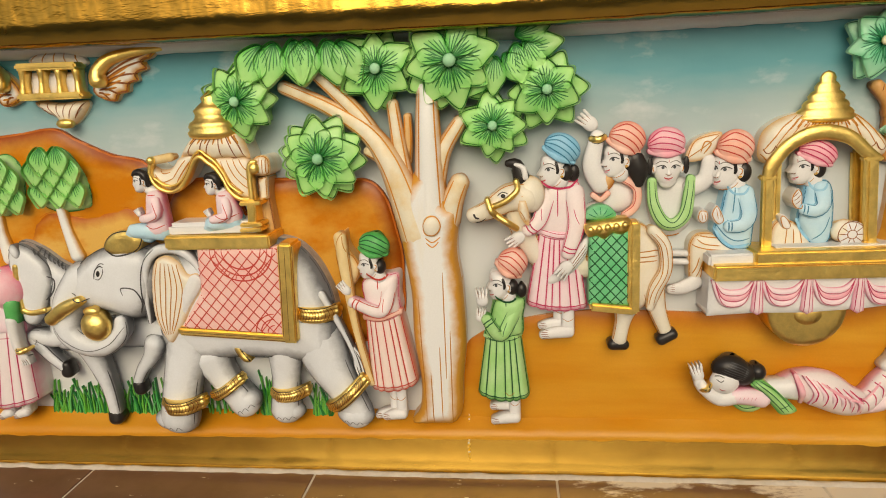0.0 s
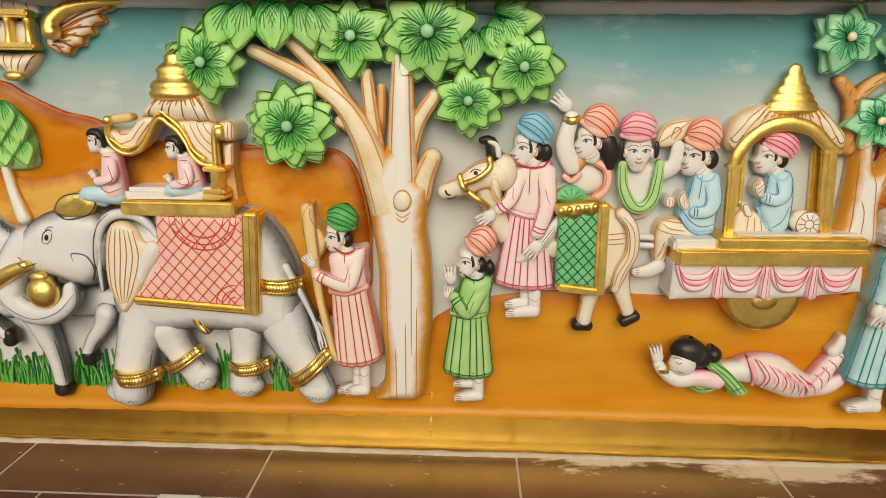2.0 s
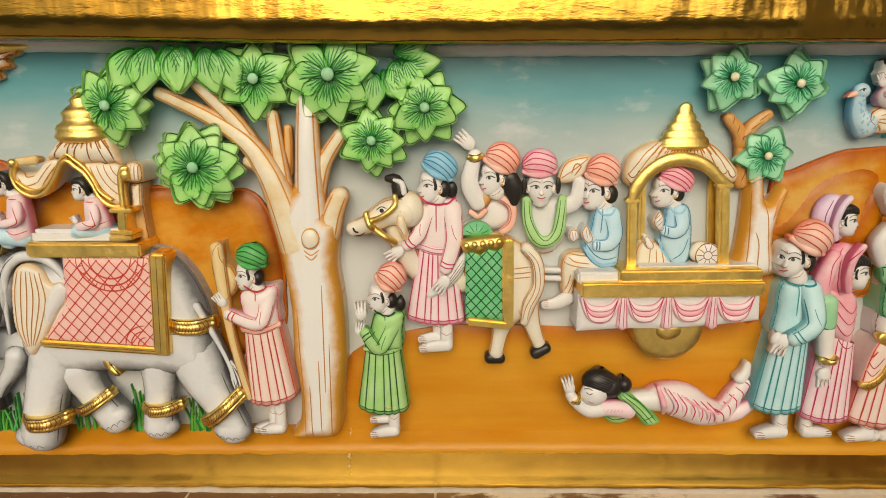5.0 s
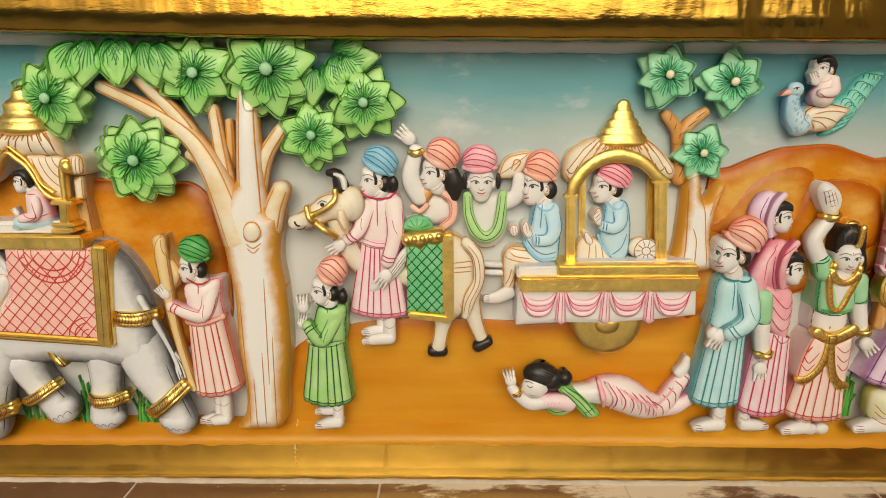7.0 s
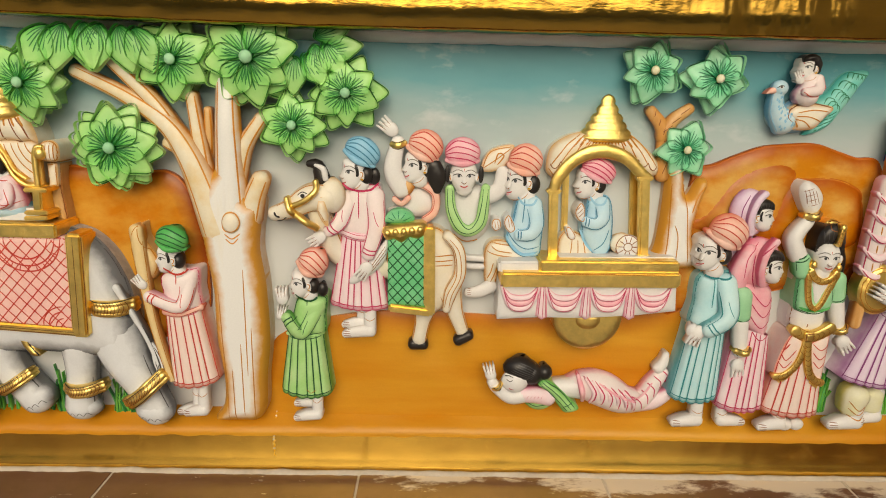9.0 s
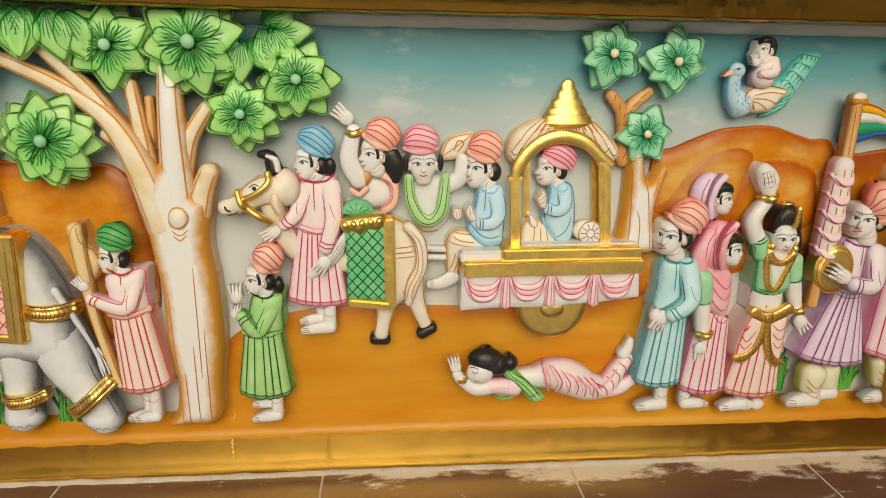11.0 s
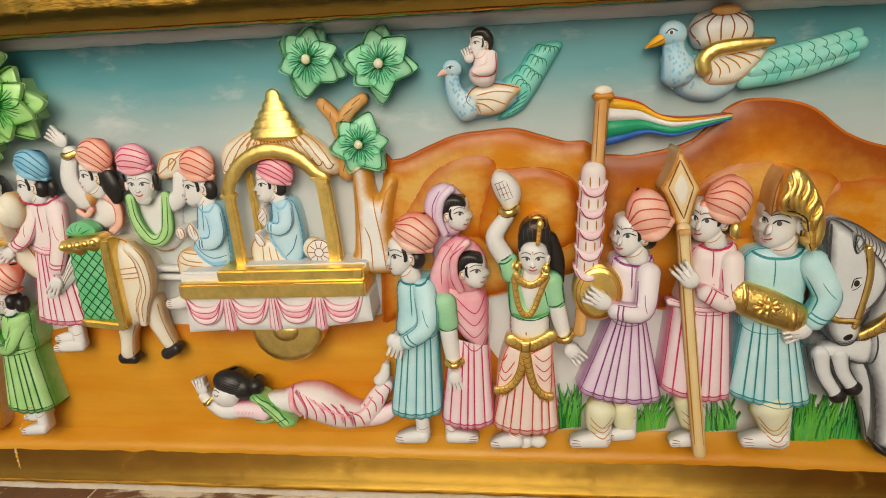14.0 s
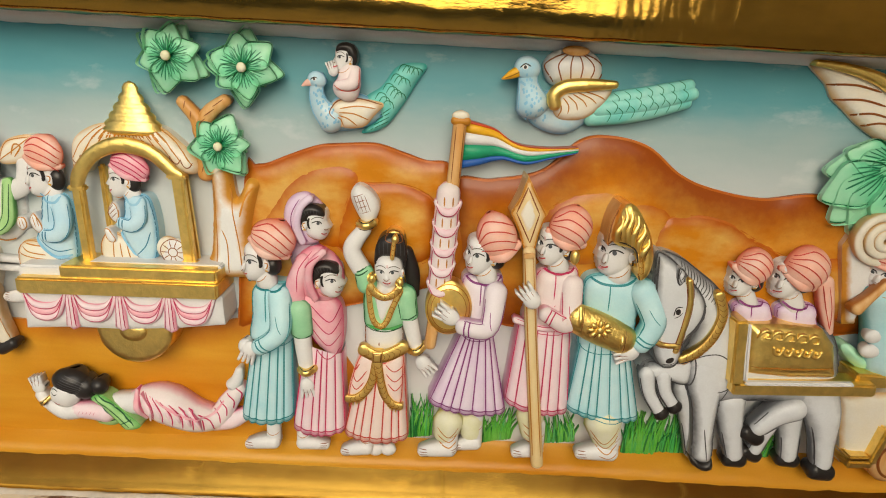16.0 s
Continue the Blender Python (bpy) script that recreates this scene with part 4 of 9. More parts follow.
def rosette(tree, c, r, depth, kind="leaf", inner=7, outer=9, turn=0.0, gap=None):
    """A whorl of pointed leaves round a bud; gap leaves out the leaves that point within that span of angles."""
    cl = Sculpt()
    k, far, near = (9, 0.74, 0.58) if kind == "leaf" else (6, 0.62, 0.46)
    cl.pillow([(c[0] + r * (far if j % 2 else near) * math.cos(math.pi * j / k + radians(turn)), c[1] + r * (far if j % 2 else near) * math.sin(math.pi * j / k + radians(turn))) for j in range(2 * k)], "green" if kind == "leaf" else "mint", 0.006, 0.02, depth - 0.020, smooth=False)
    ob = under(tree, new("leaf_whorl", cl.mesh("leaf_whorl")))
    bpy.context.view_layer.update()
    mesh = LEAVES[kind]

    def one(me, ang, size, dd, tilt, wide=1.0):
        a = ang % 360
        if gap and gap[0] <= a <= gap[1]:
            return
        lf = new("leaf", me)
        lf.parent = ob
        lf.matrix_parent_inverse = Matrix.Identity(4)
        lf.matrix_basis = Matrix.Translation((c[0], -dd, c[1])) @ Matrix.Rotation(radians(90 - ang), 4, "Y") @ Matrix.Rotation(radians(tilt), 4, "X") @ Matrix.Diagonal((size / 0.05 * wide, 1.0, size / 0.05, 1))

    for k in range(outer):
        one(LEAVES["wide"] if kind == "leaf" else mesh, turn + 360 * (k + 0.5) / outer + random.uniform(-5, 5), r * random.uniform(0.86, 1.0), depth - 0.009, -5)
    for k in range(inner):
        one(mesh, turn + 360 * k / inner + random.uniform(-5, 5), r * random.uniform(0.78, 0.92), depth + 0.001, -9, random.uniform(1.0, 1.2))
    b = new("bud", BUDS[kind])
    b.parent = ob
    b.matrix_parent_inverse = Matrix.Identity(4)
    b.matrix_basis = Matrix.Translation((c[0], -depth - 0.008, c[1])) @ Matrix.Scale(r / 0.05, 4)
    return ob


# ---- painted and carved hills ----


def hill(name, outline, mat, base, h, edge, label):
    S = Sculpt()
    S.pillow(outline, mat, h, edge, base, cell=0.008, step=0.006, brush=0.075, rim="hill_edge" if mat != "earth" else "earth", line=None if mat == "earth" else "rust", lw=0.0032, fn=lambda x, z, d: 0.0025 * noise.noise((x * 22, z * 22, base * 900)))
    ob = S.thing(name, label, "hill", "relief hills", "structure")
    return ob


hill("hill", [(-0.761, 0.480), (-0.699, 0.494), (-0.641, 0.500), (-0.584, 0.505), (-0.548, 0.486), (-0.498, 0.463), (-0.441, 0.447), (-0.409, 0.402), (-0.425, 0.306), (-0.618, 0.275), (-0.814, 0.278)], "hill", 0.005, 0.007, 0.03, "orange-brown painted hill behind the elephant's howdah")
hill("hill", [(-0.681, 0.312), (-0.657, 0.347), (-0.614, 0.376), (-0.554, 0.368), (-0.480, 0.380), (-0.417, 0.341), (-0.446, 0.288), (-0.614, 0.281)], "hill_light", 0.009, 0.006, 0.025, "lighter ochre mound at the foot of the hill")
hill("hill", [(-0.261, 0.408), (-0.210, 0.416), (-0.141, 0.410), (-0.101, 0.411), (-0.074, 0.387), (-0.058, 0.333), (-0.052, 0.270), (-0.069, 0.174), (-0.188, 0.157), (-0.259, 0.234), (-0.269, 0.340)], "hill", 0.006, 0.007, 0.03, "dark orange hill behind the elephant's back")
hill("hill", [(0.024, -0.018), (0.033, 0.125), (0.057, 0.164), (0.128, 0.190), (0.234, 0.202), (0.392, 0.197), (0.550, 0.195), (0.688, 0.223), (0.768, 0.205), (0.796, -0.019)], "earth", 0.003, 0.004, 0.04, "broad ochre field of painted earth")
hill("hill", [(0.6610, 0.4240), (0.6730, 0.4340), (0.6890, 0.4370), (0.7190, 0.4500), (0.7570, 0.4640), (0.7910, 0.4680), (0.8320, 0.4700), (0.8680, 0.4600), (0.8980, 0.4510), (0.9290, 0.4470), (0.945, 0.402), (0.943, 0.292), (0.670, 0.212), (0.644, 0.206)], "hill_light", 0.005, 0.008, 0.03, "rounded orange hill behind the standing women")
hill("hill", [(0.6590, 0.3410), (0.6820, 0.3740), (0.7120, 0.4120), (0.7410, 0.4340), (0.7640, 0.4430), (0.7900, 0.4440), (0.8140, 0.4330), (0.8150, 0.3990), (0.8030, 0.3330), (0.7400, 0.3190)], "hill_light", 0.008, 0.008, 0.035, "ochre fold of the hill behind the veiled woman")
hill("hill", [(0.7780, 0.3350), (0.7920, 0.3850), (0.8070, 0.4170), (0.8300, 0.4200), (0.8630, 0.4210), (0.8940, 0.4120), (0.9130, 0.3920), (0.9150, 0.3230), (0.8400, 0.3010)], "hill_light", 0.012, 0.007, 0.03, "orange boulder with rust edges in front of the hill")
hill("hill", [(0.928, 0.324), (0.934, 0.424), (0.985, 0.431), (1.049, 0.446), (1.096, 0.488), (1.137, 0.495), (1.187, 0.484), (1.232, 0.451), (1.276, 0.434), (1.347, 0.423), (1.412, 0.432), (1.475, 0.426), (1.545, 0.416), (1.582, 0.258), (1.328, 0.222), (0.944, 0.233)], "hill", 0.005, 0.009, 0.075, "long orange-brown hill behind the flag and horse")
hill("hill", [(1.024, 0.350), (1.058, 0.392), (1.100, 0.421), (1.148, 0.430), (1.192, 0.414), (1.230, 0.395), (1.224, 0.327), (1.055, 0.318)], "hill_light", 0.010, 0.006, 0.025, "light orange hill behind the crowned figure")
hill("hill", [(1.201, 0.328), (1.213, 0.385), (1.250, 0.397), (1.299, 0.392), (1.344, 0.370), (1.420, 0.337), (1.472, 0.352), (1.491, 0.260), (1.216, 0.256)], "hill_light", 0.012, 0.006, 0.025, "tan hill behind the grey horse")

hill("hill", [(-0.4340, 0.3340), (-0.4210, 0.3750), (-0.4010, 0.4030), (-0.3720, 0.4200), (-0.3340, 0.4180), (-0.3060, 0.3960), (-0.2910, 0.3620), (-0.2890, 0.3370), (-0.3680, 0.3290)], "hill", 0.006, 0.006, 0.02, "dark orange hill seen under the howdah canopy")

# ---- the great tree ----
tree = holder("tree", (-0.007, 0.026), "large carved tree with cream and ochre bark and whorled green leaves", "tree")
S = Sculpt()
S.pillow([(-0.0490, 0.0290), (-0.036, 0.053), (-0.032, 0.100), (-0.039, 0.168), (-0.039, 0.240), (-0.047, 0.304), (-0.052, 0.358), (-0.044, 0.391), (-0.026, 0.418), (-0.012, 0.449), (0.010, 0.448), (0.016, 0.412), (0.025, 0.375), (0.040, 0.374), (0.032, 0.308), (0.038, 0.250), (0.040, 0.168), (0.033, 0.100), (0.030, 0.051), (0.0180, 0.0300), (-0.007, 0.028)], "bark", 0.022, 0.026, 0.028, cell=0.004, brush=0.030)
for u, v0, v1 in ((0.06, 0.0, 0.8), (0.30, 0.0, 0.34), (0.62, 0.04, 0.5), (0.80, 0.3, 0.95), (0.96, 0.0, 0.6)):
    S.stroke([mix(mix((-0.026, 0.034), (0.018, 0.034), u), mix((-0.031, 0.290), (0.022, 0.290), u), v0 + (v1 - v0) * t) for t in (0, 0.35, 0.7, 1)], "ochre_line", 0.0015)
S.blob((-0.001, 0.346), 0.013, 0.016, "cream", 0.050, 0.007)
S.stroke([(-0.013, 0.348), (-0.006, 0.359), (0.006, 0.359), (0.012, 0.346), (0.004, 0.334), (-0.010, 0.335), (-0.013, 0.348)], "bark_edge", 0.0016)
S.stroke([(-0.011, 0.329), (-0.001, 0.322), (0.011, 0.330)], "bark_edge", 0.0018)
S.stroke([(-0.010, 0.322), (-0.001, 0.315), (0.008, 0.323)], "bark_edge", 0.0018)
under(tree, new("trunk", S.mesh("trunk")))


def limb(pts, radii, depth=0.03, mat="limb_bark"):
    S = Sculpt()
    S.tube(pts, radii, mat, depth, 0.9, 14)
    p = [np.array(q) for q in pts]
    d = (p[-1] - p[0]) / np.linalg.norm(p[-1] - p[0])
    n = np.array([-d[1], d[0]])
    for k in (-0.62, 0.62):
        S.stroke([q + n * k * r for q, r in zip(p, np.interp(np.linspace(0, 1, len(p)), np.linspace(0, 1, len(radii)), radii))], "bark_edge", 0.0020)
    under(tree, new("limb", S.mesh("limb")))


limb([(-0.024, 0.329), (-0.042, 0.395), (-0.060, 0.442), (-0.089, 0.481), (-0.142, 0.516), (-0.207, 0.547)], [0.027, 0.023, 0.019, 0.015, 0.012, 0.010], [0.027, 0.030, 0.032, 0.028, 0.024, 0.022])
limb([(-0.066, 0.453), (-0.101, 0.506), (-0.154, 0.561)], [0.013, 0.012, 0.010], 0.026)
limb([(-0.040, 0.418), (-0.044, 0.459), (-0.050, 0.517)], [0.014, 0.011, 0.009], 0.028)
limb([(-0.036, 0.436), (-0.031, 0.468), (-0.030, 0.499)], [0.008, 0.007, 0.006], [0.014, 0.024, 0.026], "bark_brown")
limb([(-0.003, 0.338), (-0.002, 0.412), (-0.001, 0.480), (0.000, 0.536)], [0.027, 0.022, 0.018, 0.015], [0.027, 0.031, 0.034, 0.03], "bark")
limb([(0.008, 0.403), (0.019, 0.450), (0.044, 0.489)], [0.012, 0.012, 0.010], 0.030)
limb([(0.021, 0.351), (0.030, 0.381), (0.041, 0.406)], [0.019, 0.016, 0.014], [0.028, 0.032, 0.034])
limb([(-0.043, 0.405), (-0.064, 0.438), (-0.089, 0.453)], [0.014, 0.012, 0.009], [0.016, 0.024, 0.026])
rosette(tree, (-0.268, 0.530), 0.058, 0.045, turn=20)
rosette(tree, (-0.155, 0.447), 0.064, 0.050, inner=8, outer=10, turn=8)
rosette(tree, (-0.066, 0.564), 0.060, 0.044, inner=6, outer=5, turn=30)
rosette(tree, (0.035, 0.569), 0.072, 0.050, inner=8, outer=8, turn=12, gap=(75, 105))
rosette(tree, (0.089, 0.482), 0.054, 0.042, inner=7, outer=6, turn=0)
rosette(tree, (0.162, 0.526), 0.056, 0.042, inner=6, outer=6, turn=35)
for p, q in (((-0.205, 0.607), -105), ((-0.180, 0.609), -80), ((-0.158, 0.608), -100), ((-0.134, 0.606), -75), ((-0.115, 0.604), -65), ((-0.225, 0.604), -120)):
    put_leaf(tree, LEAVES["wide"], p, q, 0.062, 0.040, 4)
for p, q in (((0.095, 0.573), -95), ((0.105, 0.575), -50), ((0.121, 0.588), -80), ((0.133, 0.592), -60), ((0.121, 0.596), 20), ((0.086, 0.561), -130), ((0.133, 0.579), 10)):
    put_leaf(tree, LEAVES["leaf"], p, q, 0.052, 0.036, 4)


# ---- clipped trees far left ----


def topiary(crown, stem, label):
    t = holder("tree", stem[-1], label, "tree", "clipped trees")
    S = Sculpt()
    S.tube(stem, [0.008, 0.009, 0.013], "bark", 0.016)
    under(t, new("trunk", S.mesh("trunk")))
    S = Sculpt()
    S.pillow(crown, "green", 0.018, 0.03, 0.008, cell=0.006, line="leaf_dark", lw=0.0016)
    under(t, new("crown", S.mesh("crown")))
    bpy.context.view_layer.update()
    xs, zs = [p[0] for p in crown], [p[1] for p in crown]
    cx, cz, w, h = (min(xs) + max(xs)) / 2, (min(zs) + max(zs)) / 2, max(xs) - min(xs), max(zs) - min(zs)
    for i, z in enumerate((0.02, 0.18, 0.34, 0.50)):
        for k in range(3 - i % 2):
            u = (k - (2 - i % 2) / 2) * 0.30
            put_leaf(t, LEAVES["wide"], (cx + u * w, cz + z * h), -90 + 30 * u, 0.044, 0.025 + 0.002 * i, 4, 1.1)


topiary([(-0.623, 0.443), (-0.606, 0.468), (-0.579, 0.479), (-0.556, 0.463), (-0.537, 0.430), (-0.537, 0.386), (-0.559, 0.377), (-0.595, 0.376), (-0.621, 0.390)], [(-0.589, 0.380), (-0.584, 0.345), (-0.574, 0.306)], "small clipped tree with layered green leaves and pale stem")
topiary([(-0.714, 0.446), (-0.683, 0.468), (-0.657, 0.467), (-0.642, 0.439), (-0.651, 0.396), (-0.685, 0.370), (-0.719, 0.384)], [(-0.699, 0.378), (-0.699, 0.343), (-0.692, 0.303)], "small clipped tree beside another of its kind")

# ---- winged flying carriage ----


def vimana(o):
    car = holder("flying_carriage", o, "white and gold winged carriage floating on the painted sky", "carriage")
    S = Sculpt()
    S.pillow([(-0.597, 0.600), (-0.586, 0.615), (-0.552, 0.618), (-0.520, 0.611), (-0.514, 0.594)], "marble", 0.012, 0.02, 0.008)
    for k in range(5):
        S.stroke([mix((-0.594, 0.602), (-0.516, 0.596), k / 4), mix((-0.576, 0.616), (-0.524, 0.613), k / 4)], "ochre_line", 0.0016)
    under(car, new("roof", S.mesh("roof")))
    S = Sculpt()
    S.pillow([(-0.602, 0.588), (-0.518, 0.584), (-0.520, 0.551), (-0.608, 0.553)], "marble", 0.006, 0.02, 0.008, smooth=False)
    under(car, new("cabin", S.mesh("cabin")))
    for a, b, w in (((-0.608, 0.595), (-0.510, 0.593), 0.010), ((-0.613, 0.552), (-0.508, 0.551), 0.010)):
        S = Sculpt()
        S.bar(a, b, w, "gold_leaf", 0.006, 0.034, 0.003)
        under(car, new("rail", S.mesh("rail")))
    for x in (66, 128, 186, 244):
        S = Sculpt()
        a, b = mix((-0.602, 0.590), (-0.517, 0.586), (x - 66) / 178), mix((-0.607, 0.556), (-0.518, 0.555), (x - 66) / 178)
        S.tube([a, mix(a, b, 0.5), b], [0.006, 0.004, 0.006], "gold_leaf", 0.024)
        under(car, new("pillar", S.mesh("pillar")))
    S = Sculpt()
    S.pillow([(-0.601, 0.546), (-0.560, 0.542), (-0.518, 0.543), (-0.527, 0.523), (-0.552, 0.507), (-0.575, 0.521), (-0.594, 0.533)], "cream", 0.016, 0.02, 0.006)
    for k in range(6):
        S.stroke([mix((-0.597, 0.543), (-0.520, 0.541), k / 5), mix((-0.572, 0.522), (-0.539, 0.517), k / 5)], "brown_line", 0.0014)
    S.blob((-0.551, 0.511), 0.014, 0.007, "gold_leaf", 0.022)
    under(car, new("keel", S.mesh("keel")))
    for side in (1, -1):
        def w(p):
            return p if side > 0 else (2 * o[0] - p[0], p[1])
        S = Sculpt()
        S.pillow([w(p) for p in ((-0.5040, 0.5550), (-0.4950, 0.5770), (-0.4730, 0.5960), (-0.4370, 0.6080), (-0.3940, 0.6150), (-0.4050, 0.6000), (-0.4190, 0.5950), (-0.4150, 0.5840), (-0.4310, 0.5780), (-0.4310, 0.5680), (-0.4450, 0.5640), (-0.4490, 0.5530), (-0.4630, 0.5500), (-0.4710, 0.5400), (-0.4880, 0.5430))], "bark", 0.008, 0.010, 0.008, brush=0.016, cell=0.005, line="brown_line", lw=0.0022)
        for p, q in (((-0.4870, 0.5670), (-0.4170, 0.5950)), ((-0.4880, 0.5640), (-0.4310, 0.5780)), ((-0.4890, 0.5610), (-0.4450, 0.5640)), ((-0.4910, 0.5570), (-0.4630, 0.5500)), ((-0.4930, 0.5530), (-0.4780, 0.5430)), ((-0.4850, 0.5730), (-0.4060, 0.6060))):
            S.stroke([w(p), at(w(mix(p, q, 0.5)), 0, 0.004), w(q)], "brown_line", 0.0030)
            S.stroke([at(w(mix(p, q, 0.15)), 0, -0.005), at(w(mix(p, q, 0.6)), 0, -0.003)], "ochre_line", 0.0030)
        S.tube([w((-0.483, 0.569)), w((-0.483, 0.582)), w((-0.466, 0.598)), w((-0.431, 0.607)), w((-0.387, 0.611))], [0.012, 0.010, 0.009, 0.007, 0.004], "gold_leaf", [0.028, 0.026, 0.022, 0.018, 0.014])
        under(car, new("wing", S.mesh("wing")))


vimana((-0.562, 0.571))

# ---- grey horse behind the elephant ----
S = Sculpt()
S.pillow([(-0.6650, 0.3330), (-0.6320, 0.3230), (-0.6020, 0.2990), (-0.5720, 0.2740), (-0.5760, 0.2070), (-0.6080, 0.1490), (-0.6470, 0.1640), (-0.6370, 0.2270), (-0.6460, 0.2940)], "grey", 0.016, 0.03, 0.022, 0.0, brush=0.016, line="dark_grey", lw=0.0014)
S.pillow([(-0.6760, 0.3230), (-0.6580, 0.3320), (-0.6350, 0.3220), (-0.6140, 0.2960), (-0.6100, 0.2680), (-0.6230, 0.2380), (-0.6370, 0.2100), (-0.6540, 0.1950), (-0.6730, 0.1990), (-0.6790, 0.2260), (-0.6800, 0.2640), (-0.6820, 0.2970)], "grey", 0.014, 0.022, 0.032, 0.0, brush=0.010, line="dark_grey", lw=0.0014, cell=0.005)
S.blob((-0.6590, 0.3210), 0.0075, 0.012, "grey", 0.044, 0.006, 15)
S.tube([(-0.6630, 0.2970), (-0.6670, 0.2620), (-0.6660, 0.2220)], 0.0045, "gold_leaf", 0.046, 0.6)
S.tube([(-0.6710, 0.2280), (-0.6530, 0.2200), (-0.6280, 0.2240)], 0.0045, "gold_leaf", 0.046, 0.6)
S.tube([(-0.587, 0.190), (-0.632, 0.170), (-0.672, 0.173), (-0.655, 0.144), (-0.627, 0.115)], [0.020, 0.016, 0.013, 0.011, 0.009], "grey", 0.026, line="dark_grey", lw=0.0010, skip=0.38)
S.tube([(-0.627, 0.122), (-0.626, 0.108)], [0.009, 0.011], "black", 0.026)
S.tube([(-0.578, 0.178), (-0.569, 0.139), (-0.556, 0.086), (-0.552, 0.040)], [0.034, 0.020, 0.013, 0.011], "grey", 0.028, line="dark_grey", lw=0.0010, skip=0.38)
S.tube([(-0.554, 0.036), (-0.552, 0.027)], [0.012, 0.014], "black", 0.028)
S.tube([(-0.464, 0.160), (-0.474, 0.138), (-0.492, 0.115), (-0.505, 0.092)], [0.018, 0.014, 0.011, 0.009], "grey", 0.024, line="dark_grey", lw=0.0010, skip=0.38)
S.tube([(-0.505, 0.087), (-0.503, 0.077)], [0.011, 0.011], "black", 0.024)
S.pillow([(-0.612, 0.194), (-0.543, 0.199), (-0.448, 0.198), (-0.456, 0.154), (-0.536, 0.145), (-0.586, 0.154)], "grey", 0.016, 0.03, 0.008)
for k in range(11):
    a = mix((-0.6360, 0.3280), (-0.5750, 0.2850), k / 10)
    S.stroke([a, at(a, 0.001, -0.008), at(a, 0.006, -0.015)], "dark_grey", 0.0018)
S.stroke([(-0.6160, 0.2790), (-0.6080, 0.2710), (-0.6120, 0.2550), (-0.6260, 0.2400)], "dark_grey", 0.0026)
S.thing("horse_statue", "grey carved horse with gold bridle behind the elephant", "horse statue", "relief horses")

# ---- elephant ----
CHEEK = (-0.463, 0.244)
S = Sculpt()
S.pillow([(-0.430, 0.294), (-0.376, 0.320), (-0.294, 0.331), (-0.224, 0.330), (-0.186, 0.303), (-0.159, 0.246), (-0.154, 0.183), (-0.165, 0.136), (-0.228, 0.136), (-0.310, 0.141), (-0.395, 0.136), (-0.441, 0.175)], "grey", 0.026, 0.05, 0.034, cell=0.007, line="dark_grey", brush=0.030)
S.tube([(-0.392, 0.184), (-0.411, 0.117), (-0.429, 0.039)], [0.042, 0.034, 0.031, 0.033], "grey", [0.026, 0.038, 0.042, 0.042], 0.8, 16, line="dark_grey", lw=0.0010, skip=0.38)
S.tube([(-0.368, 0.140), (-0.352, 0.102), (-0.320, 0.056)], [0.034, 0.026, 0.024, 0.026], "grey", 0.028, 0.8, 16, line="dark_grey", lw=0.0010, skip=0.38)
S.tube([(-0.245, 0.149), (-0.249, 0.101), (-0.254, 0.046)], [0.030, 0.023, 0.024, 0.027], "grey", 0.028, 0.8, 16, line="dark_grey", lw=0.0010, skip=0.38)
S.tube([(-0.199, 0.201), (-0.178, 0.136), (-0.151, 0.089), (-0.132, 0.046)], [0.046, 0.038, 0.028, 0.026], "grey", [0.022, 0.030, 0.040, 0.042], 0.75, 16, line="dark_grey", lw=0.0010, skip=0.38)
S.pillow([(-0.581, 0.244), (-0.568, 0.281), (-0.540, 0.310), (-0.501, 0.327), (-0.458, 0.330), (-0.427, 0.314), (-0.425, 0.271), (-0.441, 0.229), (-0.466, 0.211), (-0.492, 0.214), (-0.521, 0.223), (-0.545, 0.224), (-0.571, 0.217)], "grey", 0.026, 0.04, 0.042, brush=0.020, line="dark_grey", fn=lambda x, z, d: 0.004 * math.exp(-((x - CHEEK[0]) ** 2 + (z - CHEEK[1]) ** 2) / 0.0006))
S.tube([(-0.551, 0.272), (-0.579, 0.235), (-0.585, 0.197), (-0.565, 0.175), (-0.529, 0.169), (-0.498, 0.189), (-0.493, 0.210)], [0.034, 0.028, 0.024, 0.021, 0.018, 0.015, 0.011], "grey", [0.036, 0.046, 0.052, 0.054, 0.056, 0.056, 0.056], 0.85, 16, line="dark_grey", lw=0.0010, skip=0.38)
S.pillow([(-0.4270, 0.2890), (-0.4180, 0.3070), (-0.4010, 0.3130), (-0.3840, 0.3040), (-0.3710, 0.2850), (-0.3560, 0.2860), (-0.3480, 0.2760), (-0.3530, 0.2570), (-0.3740, 0.2270), (-0.3880, 0.2040), (-0.4020, 0.1850), (-0.4150, 0.1740), (-0.4270, 0.1930), (-0.4340, 0.2200), (-0.4330, 0.2550)], "cream", 0.007, 0.012, 0.058, 0.03, cell=0.004, brush=0.016)
S.pillow([(-0.3800, 0.2620), (-0.3660, 0.2810), (-0.3550, 0.2830), (-0.3500, 0.2730), (-0.3560, 0.2580), (-0.3740, 0.2350), (-0.3840, 0.2210), (-0.3860, 0.2400)], "marble", 0.004, 0.010, 0.0635, 0.05, cell=0.004)
